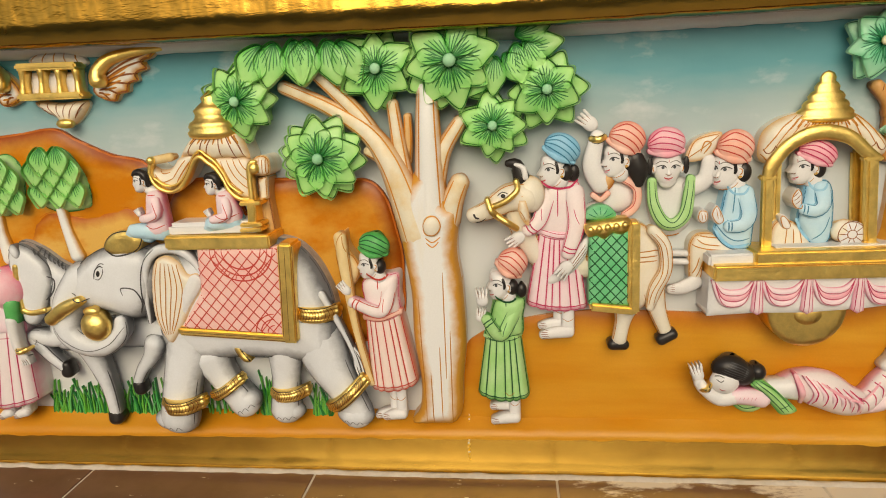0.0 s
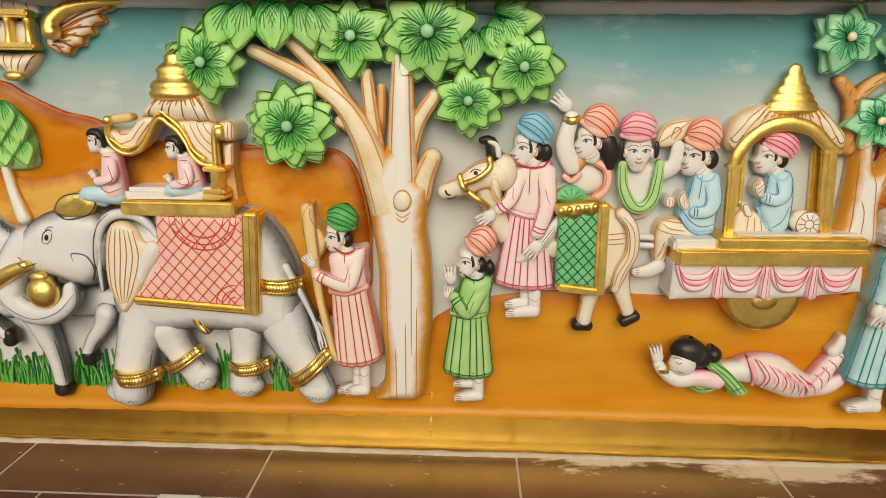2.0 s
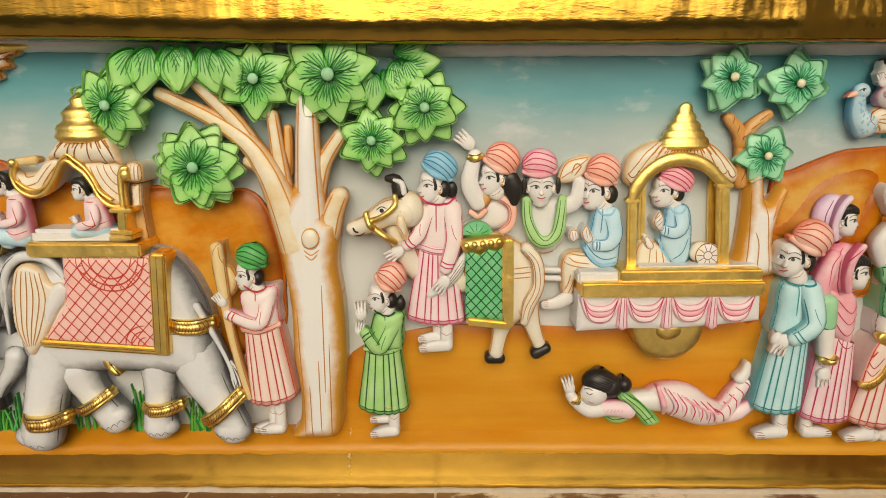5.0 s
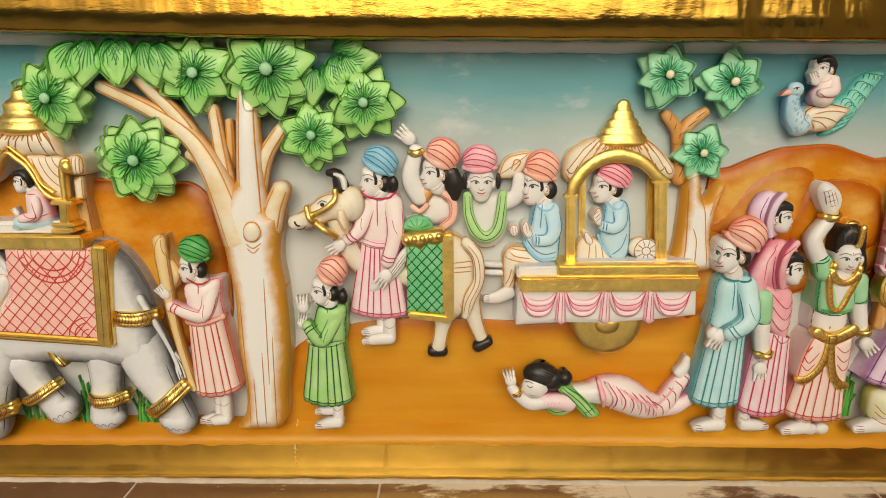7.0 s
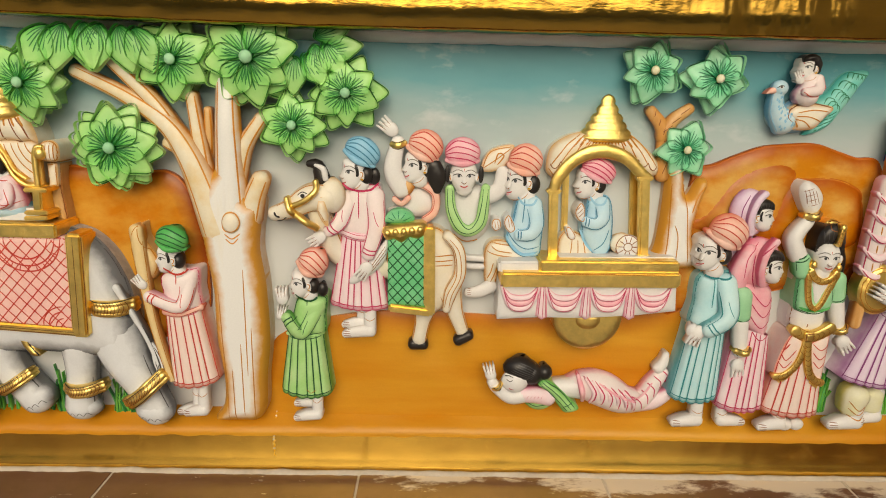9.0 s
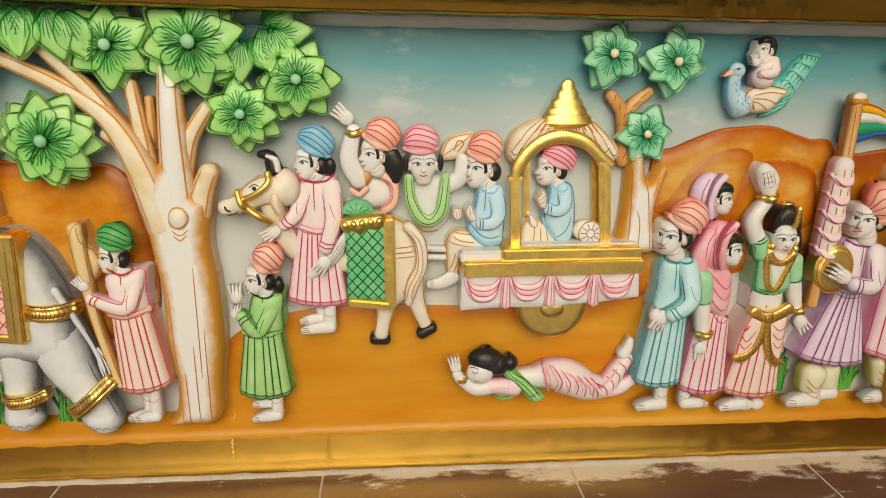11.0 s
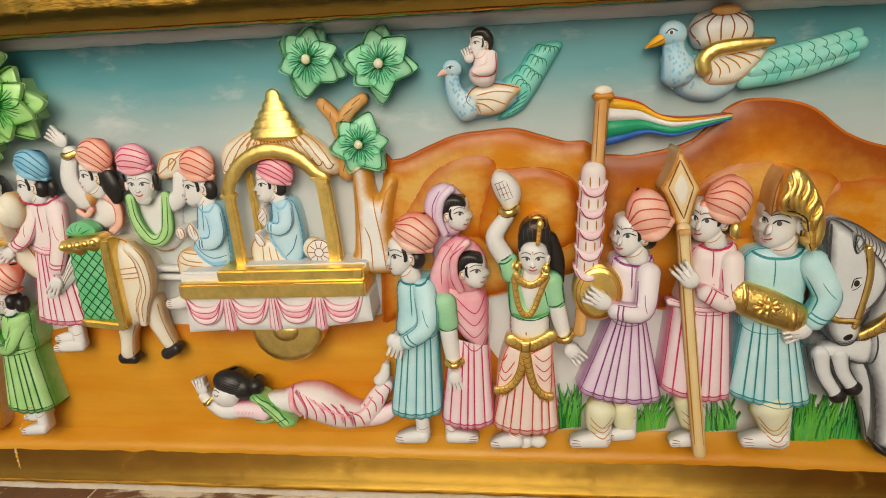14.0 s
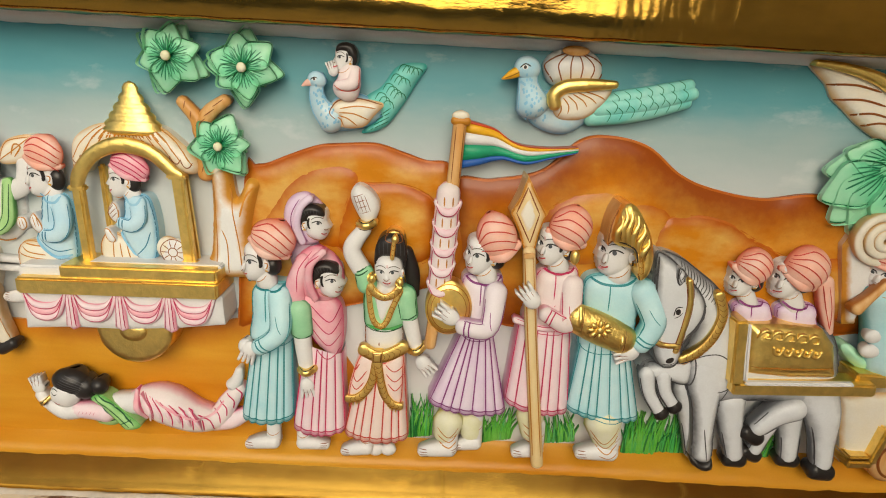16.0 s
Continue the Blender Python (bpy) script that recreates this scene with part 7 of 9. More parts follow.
# ---- tree behind the cart ----
tree = holder("tree", (0.631, 0.309), "carved tree with brown bark and three mint-green leaf whorls", "tree")
S = Sculpt()
S.pillow([(0.605, 0.283), (0.614, 0.316), (0.618, 0.367), (0.618, 0.417), (0.613, 0.464), (0.641, 0.464), (0.646, 0.417), (0.652, 0.391), (0.666, 0.416), (0.682, 0.412), (0.673, 0.374), (0.668, 0.334), (0.676, 0.284)], "bark", 0.020, 0.022, 0.010, brush=0.020, cell=0.005)
for o, v in ((0.2, 0.409), (0.5, 0.350), (0.82, 0.409)):
    S.stroke([mix((0.613, 0.290), (0.670, 0.291), o), mix((0.618, 0.330), (0.664, 0.331), o), mix((0.619, v), (0.650, v), o)], "ochre_line", 0.0015)
S.stroke([(0.658, 0.368), (0.665, 0.393), (0.676, 0.407)], "bark_edge", 0.0024)
under(tree, new("trunk", S.mesh("trunk")))
for pts in ([(0.609, 0.474), (0.605, 0.490), (0.587, 0.511)], [(0.608, 0.478), (0.621, 0.499), (0.642, 0.515)], [(0.613, 0.419), (0.610, 0.461), (0.610, 0.486)]):
    S = Sculpt()
    S.tube(pts, [0.011, 0.010, 0.008], "bark_brown", 0.013)
    for k in range(3):
        S.stroke([at(mix(pts[0], pts[2], k / 3), -0.003, 0.004), at(mix(pts[0], pts[2], k / 3 + 0.2), 0.003, 0.006)], "brown_line", 0.0012)
    under(tree, new("limb", S.mesh("limb")))
rosette(tree, (0.580, 0.565), 0.049, 0.028, "mint", 6, 4, 18)
rosette(tree, (0.670, 0.556), 0.049, 0.028, "mint", 6, 4, 40)
rosette(tree, (0.637, 0.459), 0.046, 0.028, "mint", 6, 3, 10)

# ---- prostrate woman ----
S = Sculpt()
S.tube([(0.492, 0.088), (0.518, 0.095), (0.546, 0.091), (0.583, 0.072), (0.614, 0.070), (0.631, 0.095), (0.645, 0.114)], [0.014, 0.023, 0.029, 0.024, 0.017, 0.014, 0.011], "pale_pink", [0.028, 0.030, 0.032, 0.030, 0.026, 0.024, 0.022])
S.tube([(0.609, 0.061), (0.635, 0.065), (0.654, 0.076)], [0.014, 0.013, 0.010], "pink", 0.024)
S.tube([(0.509, 0.115), (0.514, 0.095), (0.519, 0.073)], [0.003, 0.0045, 0.003], "rose", [0.040, 0.0545, 0.040])
for k in range(6):
    t = k / 5
    a, b = mix((0.518, 0.114), (0.577, 0.094), t), mix((0.528, 0.073), (0.596, 0.056), t)
    S.tube([a, at(mix(a, b, 0.5), 0.008, 0), b], [0.0012, 0.0026, 0.0012], "pink", [0.050 - 0.006 * t, 0.0565 - 0.003 * t, 0.048 - 0.006 * t])
    S.stroke([at(a, 0.004, 0), at(mix(a, b, 0.5), 0.012, 0), at(b, 0.004, 0)], "pink_line", 0.0018)
for k in range(5):
    t = k / 4
    a, b = mix((0.593, 0.083), (0.642, 0.120), t), mix((0.613, 0.056), (0.648, 0.099), t)
    S.stroke([a, at(mix(a, b, 0.5), 0.006, 0.002), b], "pink_line", 0.0017)
S.stroke([(0.539, 0.108), (0.572, 0.087), (0.607, 0.079), (0.627, 0.101)], "rose", 0.0040)
S.tube([(0.637, 0.121), (0.644, 0.131), (0.647, 0.145)], [0.010, 0.0085, 0.0055], "skin", 0.024)
S.tube([(0.476, 0.090), (0.495, 0.091), (0.514, 0.092)], [0.015, 0.016, 0.019], "skin", [0.032, 0.032, 0.033])
S.tube([(0.466, 0.079), (0.444, 0.082), (0.426, 0.082)], [0.014, 0.013, 0.012], "pink", 0.042)
S.tube([(0.426, 0.081), (0.406, 0.078), (0.385, 0.093), (0.377, 0.104)], [0.012, 0.011, 0.009, 0.008], "skin", 0.042)
gold_ring(S, (0.379, 0.094), (0.392, 0.103), 0.003, 0.044, 0.006, False)
hand(S, (0.375, 0.115), 105, 0.013, 0.042)
S.blob((0.412, 0.106), 0.021, 0.019, "skin", 0.042)
S.blob((0.421, 0.124), 0.028, 0.020, "black", 0.038, 0.018, -12)
S.blob((0.438, 0.116), 0.018, 0.018, "black", 0.038, 0.016)
S.blob((0.457, 0.119), 0.0125, 0.0125, "black", 0.038, 0.013)
for k in range(7):
    S.stroke([mix((0.402, 0.123), (0.417, 0.139), k / 6), mix((0.421, 0.116), (0.432, 0.133), k / 6), mix((0.435, 0.111), (0.443, 0.125), k / 6)], "dark_grey", 0.0010)
S.stroke([(0.398, 0.113), (0.403, 0.110), (0.407, 0.113)], "black", 0.0012)
S.stroke([(0.396, 0.116), (0.402, 0.118), (0.408, 0.116)], "black", 0.0010)
S.stroke([(0.402, 0.100), (0.405, 0.097), (0.410, 0.097)], "lips", 0.0012)
S.pillow([(0.447, 0.102), (0.461, 0.109), (0.479, 0.097), (0.497, 0.079), (0.513, 0.062), (0.493, 0.055), (0.480, 0.068), (0.465, 0.088)], "green", 0.007, 0.010, 0.046, 0.02)
for o in (0.15, 0.5, 0.85):
    S.stroke([mix((0.446, 0.105), (0.459, 0.110), o), mix((0.471, 0.081), (0.483, 0.095), o), mix((0.491, 0.060), (0.508, 0.066), o)], "green_line", 0.0013)
S.stroke([(0.487, 0.067), (0.495, 0.071), (0.503, 0.074)], "green_line", 0.0012)
S.pillow([(0.429, 0.063), (0.443, 0.067), (0.474, 0.065), (0.478, 0.058), (0.464, 0.047), (0.445, 0.048)], "green", 0.008, 0.012, 0.022)
S.stroke([(0.436, 0.062), (0.449, 0.056), (0.473, 0.061)], "green_line", 0.0014)
for k in range(5):
    S.stroke([mix((0.431, 0.081), (0.452, 0.081), k / 4), at(mix((0.431, 0.081), (0.452, 0.081), k / 4), 0.002, 0.004)], "pink_line", 0.0010)
S.thing("figurine", "carved woman in pink striped sari lying prostrate on the earth", "figurine", "relief figures")

# ---- people behind the cart ----
S = Sculpt()
S.blob((0.743, 0.369), 0.029, 0.036, "lilac", 0.022, 0.018, 8)
S.pillow([(0.718, 0.336), (0.758, 0.338), (0.758, 0.299), (0.729, 0.285)], "lilac", 0.012, 0.02, 0.012)
head(S, (0.755, 0.366), 0.026, 0.9, 0.036, hair="cap")
S.stroke([(0.749, 0.399), (0.739, 0.381), (0.738, 0.356), (0.748, 0.340)], "lilac_line", 0.0016)
S.stroke([(0.737, 0.397), (0.727, 0.376), (0.728, 0.348)], "lilac_line", 0.0012)
S.tube([(0.753, 0.401), (0.741, 0.389), (0.736, 0.364), (0.742, 0.342)], 0.005, "lilac", [0.044, 0.048, 0.046, 0.04])
S.thing("figurine", "carved woman with lilac veil standing behind others", "figurine", "relief figures")

S = Sculpt()
skirt(S, (0.743, 0.201), (0.794, 0.185), (0.725, 0.067), (0.800, 0.066), "pink", "pink_line", 8)
S.pillow([(0.728, 0.264), (0.748, 0.276), (0.785, 0.262), (0.794, 0.240), (0.794, 0.200), (0.786, 0.171), (0.766, 0.185), (0.747, 0.209), (0.733, 0.237)], "rose", 0.018, 0.025, 0.028, 0.0)
for k in range(4):
    t = k / 3
    S.stroke([mix((0.753, 0.256), (0.749, 0.214), t), mix((0.778, 0.233), (0.773, 0.181), t), mix((0.792, 0.256), (0.793, 0.193), t)], "pink_line", 0.0014)
S.blob((0.762, 0.296), 0.034, 0.040, "rose", 0.032, 0.020, 10)
S.tube([(0.745, 0.317), (0.733, 0.282), (0.736, 0.256)], [0.012, 0.014, 0.010], "rose", 0.040)
head(S, (0.774, 0.292), 0.028, 0.86, 0.046, hair="cap")
S.tube([(0.772, 0.335), (0.757, 0.319), (0.754, 0.293), (0.761, 0.270)], 0.005, "rose", [0.058, 0.064, 0.062, 0.056])
S.stroke([(0.768, 0.332), (0.750, 0.315), (0.749, 0.281), (0.758, 0.260)], "pink_line", 0.0014)
S.stroke([(0.754, 0.330), (0.738, 0.306), (0.736, 0.276)], "pink_line", 0.0012)
S.tube([(0.738, 0.251), (0.741, 0.218)], [0.016, 0.015], "mint", 0.046)
S.stroke([(0.730, 0.216), (0.742, 0.212), (0.755, 0.216)], "green_line", 0.0020)
S.tube([(0.742, 0.209), (0.745, 0.182), (0.748, 0.159)], [0.012, 0.011, 0.009], "skin", 0.048)
gold_ring(S, (0.739, 0.165), (0.759, 0.167), 0.005, 0.050, 0.008, False)
hand(S, (0.748, 0.139), -85, 0.015, 0.048)
foot(S, (0.739, 0.034), (0.772, 0.034), 0.036, 0.012, 0.03)
S.thing("figurine", "carved woman with pink veil, green sleeve and gold bangle", "figurine", "relief figures")

S = Sculpt()
skirt(S, (0.672, 0.202), (0.726, 0.205), (0.653, 0.081), (0.727, 0.082), "aqua", "aqua_line", 8)
torso(S, (0.674, 0.273), (0.728, 0.282), (0.672, 0.202), (0.726, 0.204), "aqua", 0.026)
foot(S, (0.698, 0.036), (0.663, 0.033), 0.040, 0.013, 0.035, "skin")
arm(S, [(0.712, 0.270), (0.715, 0.224), (0.688, 0.201)], 0.017, "aqua", "aqua_line", (0.046, 0.062, 0.064))
hand(S, (0.674, 0.195), 250, 0.016, 0.060, 4)
S.blob((0.668, 0.198), 0.010, 0.011, "skin", 0.056)
head(S, (0.687, 0.313), 0.031, -0.66, 0.046, ("salmon", "red_line"), (0.706, 0.346), (0.042, 0.035), -26, neck=(0.695, 0.284))
collar(S, (0.697, 0.282), 0.026, "aqua_line", 0.05)
S.thing("figurine", "carved man in turquoise robe and salmon turban", "figurine", "relief figures")

# ---- dancer ----
S = Sculpt()
skirt(S, (0.823, 0.190), (0.879, 0.193), (0.797, 0.061), (0.890, 0.057), "salmon_pale", "red_line", 9)
S.pillow([(0.8240, 0.1930), (0.8500, 0.1790), (0.8770, 0.1960), (0.8800, 0.1650), (0.8780, 0.1170), (0.8670, 0.1190), (0.8560, 0.1290), (0.8450, 0.1660), (0.8370, 0.1470), (0.8230, 0.1280), (0.8050, 0.1220), (0.8090, 0.1570)], "salmon_pale", 0.006, 0.016, 0.048, 0.0, line="red_line", cell=0.005)
for a, b, c in (((0.8550, 0.1770), (0.8670, 0.1680), (0.8790, 0.1760)), ((0.8560, 0.1640), (0.8680, 0.1530), (0.8800, 0.1630)), ((0.8590, 0.1490), (0.8690, 0.1390), (0.8780, 0.1480)), ((0.8200, 0.1770), (0.8130, 0.1670), (0.8120, 0.1770)), ((0.8300, 0.1680), (0.8170, 0.1510), (0.8100, 0.1620)), ((0.8260, 0.1500), (0.8160, 0.1390), (0.8090, 0.1460))):
    S.stroke([a, b, c], "red_line", 0.0015)
torso(S, (0.822, 0.291), (0.876, 0.285), (0.828, 0.196), (0.874, 0.198), "skin", 0.022, 0.016)
S.pillow([(0.8230, 0.2810), (0.8320, 0.2870), (0.8430, 0.2790), (0.8600, 0.2790), (0.8730, 0.2850), (0.8850, 0.2750), (0.8830, 0.2500), (0.8750, 0.2280), (0.8530, 0.2220), (0.8270, 0.2260), (0.8220, 0.2510)], "mint", 0.014, 0.018, 0.036, 0.0, line="green_line", cell=0.004)
S.pillow([(0.8400, 0.2780), (0.8630, 0.2770), (0.8560, 0.2530), (0.8480, 0.2390), (0.8420, 0.2530)], "skin", 0.003, 0.006, 0.049, 0.03, cell=0.004)
S.stroke([(0.8280, 0.2330), (0.8520, 0.2270), (0.8750, 0.2350)], "green_deep", 0.0040)
S.stroke([(0.8280, 0.2290), (0.8520, 0.2230), (0.8750, 0.2300)], "green_line", 0.0014)
S.spot((0.8450, 0.2040), 0.0009, 0.0030, "brown_line")
gold_strip(S, [(0.8300, 0.2850), (0.8330, 0.2590), (0.8380, 0.2400), (0.8470, 0.2330), (0.8550, 0.2410), (0.8620, 0.2610), (0.8720, 0.2850)], 0.0036, 0.0525)
gold_strip(S, [(0.8320, 0.2900), (0.8390, 0.2800), (0.8510, 0.2750), (0.8630, 0.2800), (0.8700, 0.2890)], 0.0048, 0.0535)
gold_strip(S, [(0.8240, 0.1980), (0.8370, 0.1910), (0.8510, 0.1890), (0.8640, 0.1940), (0.8780, 0.2030)], 0.0086, 0.052)
S.pillow([(0.8370, 0.1970), (0.8510, 0.1970), (0.8500, 0.1820), (0.8370, 0.1820)], "gold_leaf", 0.002, 0.003, 0.057, 0.03, smooth=False, cell=0.003, line="brown_line")
for pts in ([(0.8420, 0.1800), (0.8380, 0.1560), (0.8290, 0.1370), (0.8160, 0.1260), (0.8050, 0.1240)], [(0.8450, 0.1800), (0.8490, 0.1530), (0.8560, 0.1300), (0.8670, 0.1180), (0.8770, 0.1150)]):
    gold_strip(S, pts, 0.0058, 0.0545)
    for k in range(12):
        m = spline(pts, 0.004)
        p = m[int((0.35 + 0.6 * k / 11) * (len(m) - 1))]
        S.tube([p[:2] - np.array([0, 0.005]), p[:2] - np.array([0, 0.0095])], [0.0012, 0.0009], "gold_leaf", 0.0545, 0.6, 6)
S.tube([(0.8270, 0.2860), (0.8220, 0.3050)], [0.0135, 0.0130], "mint", 0.040, line="green_line")
for p, q in (((0.8080, 0.3060), (0.8270, 0.3150)), ((0.8100, 0.3020), (0.8280, 0.3100))):
    S.stroke([p, at(mix(p, q, 0.5), 0, -0.002), q], "green_line", 0.0018)
S.tube([(0.8180, 0.3090), (0.8060, 0.3360), (0.8220, 0.3630)], [0.0128, 0.0120, 0.0095], "skin", [0.038, 0.040, 0.040])
gold_ring(S, (0.815, 0.370), (0.835, 0.373), 0.005, 0.040, 0.007, False)
S.pillow([(0.817, 0.375), (0.805, 0.398), (0.804, 0.412), (0.812, 0.420), (0.828, 0.413), (0.840, 0.396), (0.836, 0.376), (0.827, 0.369)], "skin", 0.010, 0.014, 0.036, 0.0)
for k in range(4):
    S.stroke([mix((0.807, 0.405), (0.817, 0.384), k / 3), mix((0.820, 0.410), (0.828, 0.388), k / 3)], "brown_line", 0.0008)
    S.stroke([mix((0.808, 0.407), (0.822, 0.408), k / 3), mix((0.815, 0.387), (0.830, 0.388), k / 3)], "brown_line", 0.0008)
S.tube([(0.8790, 0.2770), (0.8840, 0.2460)], [0.0135, 0.0125], "mint", 0.040, line="green_line")
for p, q in (((0.8740, 0.2430), (0.8940, 0.2500)), ((0.8750, 0.2380), (0.8940, 0.2450))):
    S.stroke([p, at(mix(p, q, 0.5), 0, -0.002), q], "green_line", 0.0018)
S.tube([(0.8850, 0.2410), (0.8910, 0.2170), (0.8960, 0.1970)], [0.0115, 0.0105, 0.0085], "skin", 0.040)
gold_ring(S, (0.8870, 0.1950), (0.9060, 0.2030), 0.005, 0.040, 0.007, False)
hand(S, (0.906, 0.177), -50, 0.016, 0.042)
foot(S, (0.830, 0.032), (0.799, 0.028), 0.040, 0.013, 0.03)
for x in (0, 1):
    S.blob(mix((0.843, 0.034), (0.861, 0.035), x), 0.012, 0.010, "skin", 0.036)
S.tube([(0.8770, 0.3310), (0.8850, 0.3010), (0.8910, 0.2710)], [0.009, 0.011, 0.005], "black", 0.026)
head(S, (0.8550, 0.3090), 0.0265, -0.15, 0.048, hair="", neck=(0.8520, 0.2840))
S.pillow([(0.8360, 0.3250), (0.8380, 0.3440), (0.8470, 0.3570), (0.8630, 0.3600), (0.8740, 0.3540), (0.8780, 0.3280), (0.8750, 0.3110), (0.8720, 0.3250), (0.8590, 0.3290), (0.8440, 0.3280), (0.8380, 0.3170)], "black", 0.008, 0.014, 0.046, 0.0, cell=0.0035)
for x in (818, 826, 834, 850, 857, 864):
    S.stroke([mix((0.8420, 0.3500), (0.8750, 0.3490), (x - 818) / 46), mix((0.8430, 0.3330), (0.8750, 0.3330), (x - 818) / 46)], "dark_grey", 0.0008)
S.pillow([(0.8490, 0.3520), (0.8520, 0.3620), (0.8610, 0.3650), (0.8710, 0.3600), (0.8730, 0.3510), (0.8620, 0.3480)], "gold_leaf", 0.006, 0.010, 0.036, 0.0, cell=0.004, line="brown_line")
S.blob((0.8630, 0.3560), 0.0048, 0.0060, "gold_leaf", 0.058, 0.004)
gold_strip(S, [(0.8620, 0.3530), (0.8610, 0.3430), (0.8600, 0.3310)], 0.0026, 0.0605)
for p in ((0.8340, 0.3000), (0.8710, 0.2960)):
    S.stroke([at(p, 0.0052 * math.cos(a), 0.0068 * math.sin(a)) for a in np.linspace(0, 2 * math.pi, 12)], "gold_leaf", 0.0024, 0.0010)
    S.blob(p, 0.0045, 0.0060, "gold_leaf", 0.052, 0.004)
S.thing("figurine", "carved dancer in mint blouse with gold jewellery and raised hand", "figurine", "relief figures")


# ---- flag on its pole ----
flag = holder("flag", (0.915, 0.202), "striped pennant on an ochre pole wound with a pink garland", "flag")
S = Sculpt()
S.tube([(0.938, 0.511), (0.929, 0.372), (0.914, 0.208)], [0.0085, 0.0085, 0.008], "bark_brown", [0.034, 0.042, 0.048], 0.85)
S.tube([(0.930, 0.506), (0.947, 0.506)], 0.005, "ochre_line", 0.038)
S.blob((0.938, 0.512), 0.011, 0.007, "cream", 0.036)
for o in (-0.005, 0.005):
    S.stroke([at((0.938, 0.499), o, 0), at((0.935, 0.430), o, 0)], "brown_line", 0.0010)
under(flag, new("pole", S.mesh("pole")))
top = spline([(0.945, 0.507), (0.982, 0.498), (1.006, 0.483), (1.027, 0.478), (1.057, 0.477), (1.090, 0.480)], 0.006)
low = spline([(0.941, 0.446), (0.967, 0.452), (0.994, 0.459), (1.025, 0.455), (1.054, 0.462), (1.090, 0.473)], 0.006)
n = 26
ts = np.linspace(0, 1, n)
tp = np.array([top[int(t * (len(top) - 1))] for t in ts])
lw = np.array([low[int(t * (len(low) - 1))] for t in ts])
for u0, u1, mat, nm in ((0.0, 0.05, "flag_red", "red"), (0.05, 0.25, "yellow", "yellow"), (0.25, 0.50, "marble", "white"), (0.50, 0.83, "flag_green", "green"), (0.83, 1.0, "navy", "blue")):
    S = Sculpt()
    vs, fs = [], []
    for i in range(n):
        y = 0.026 + 0.0025 * math.sin(i * 0.55)
        for u in (u0, (u0 + u1) / 2, u1):
            p = tp[i] * (1 - u) + lw[i] * u
            vs.append((p[0], -y - (0.0012 if u == (u0 + u1) / 2 else 0), p[1]))
        for u in (u1, u0):
            p = tp[i] * (1 - u) + lw[i] * u
            vs.append((p[0], -0.002, p[1]))
    for i in range(n - 1):
        for k in range(5):
            fs.append((i * 5 + k, i * 5 + (k + 1) % 5, i * 5 + 5 + (k + 1) % 5, i * 5 + 5 + k))
    fs += [(0, 1, 2, 3, 4), tuple((n - 1) * 5 + k for k in (4, 3, 2, 1, 0))]
    S.add(vs, fs, mat)
    under(flag, new("stripe", S.mesh("stripe")))["label"] = nm + " painted stripe"
S = Sculpt()
S.tube([(0.928, 0.418), (0.926, 0.362), (0.922, 0.289)], [0.0150, 0.0165, 0.0150], "pale_pink", 0.042, 0.85, 16, line="pink_line")
for k in range(5):
    c = mix((0.928, 0.399), (0.923, 0.291), k / 4)
    S.tube([at(c, -0.0155, 0.006), at(c, -0.009, -0.003), at(c, 0, -0.006), at(c, 0.009, -0.003), at(c, 0.0155, 0.006)], [0.003, 0.0052, 0.0058, 0.0052, 0.003], "pink", [0.044, 0.0525, 0.055, 0.0525, 0.044])
    S.stroke([at(c, -0.015, 0.002), at(c, -0.009, -0.007), at(c, 0, -0.010), at(c, 0.009, -0.007), at(c, 0.015, 0.002)], "pink_line", 0.0015)
    for o in (-0.005, 0.006):
        S.stroke([at(c, o, 0.014), at(c, o, 0.002)], "ochre_line", 0.0018)
under(flag, new("garland", S.mesh("garland")))["label"] = "pink flower garland"

# ---- flag bearer ----
S = Sculpt()
foot(S, (0.949, 0.035), (0.910, 0.032), 0.040, 0.015, 0.05)
foot(S, (0.986, 0.041), (0.958, 0.037), 0.030, 0.013, 0.05)
S.tube([(0.946, 0.086), (0.943, 0.065)], [0.022, 0.018], "pale_yellow", 0.036)
S.tube([(0.978, 0.085), (0.980, 0.064)], [0.018, 0.016], "pale_yellow", 0.028)
for k in range(3):
    S.stroke([mix((0.930, 0.082), (0.932, 0.058), k / 2), mix((0.947, 0.067), (0.948, 0.051), k / 2), mix((0.960, 0.083), (0.959, 0.060), k / 2)], "ochre_line", 0.0014)
skirt(S, (0.957, 0.227), (0.999, 0.226), (0.915, 0.116), (1.026, 0.105), "lilac", "lilac_line", 9)
torso(S, (0.953, 0.302), (1.007, 0.304), (0.957, 0.224), (0.999, 0.225), "pale_lilac", 0.026)
sash(S, (0.956, 0.230), (1.000, 0.230), "lilac", "lilac_line", 0.005, 0.036)
head(S, (0.978, 0.337), 0.031, -0.75, 0.050, ("salmon", "red_line"), (0.993, 0.364), (0.037, 0.045), 20, neck=(0.984, 0.308))
collar(S, (0.980, 0.304), 0.028, "lilac_line", 0.035)
S.thing("figurine", "carved flag bearer in lilac robe and salmon turban", "figurine", "relief figures")
S = Sculpt()
c = (0.936, 0.264)
S.pillow([(c[0] + 0.031 * math.cos(a), c[1] + 0.038 * math.sin(a)) for a in np.linspace(0, 2 * math.pi, 18, endpoint=False)], "gold_leaf", 0.006, 0.010, 0.052, 0.03)
for r in (0.9, 0.75):
    S.stroke([(c[0] + 0.031 * r * math.cos(a), c[1] + 0.038 * r * math.sin(a)) for a in np.linspace(0, 2 * math.pi, 18, endpoint=False)], "ochre_line", 0.0011, closed=True)
S.thing("gold_shield", "round embossed gold disc held in the hand", "shield")
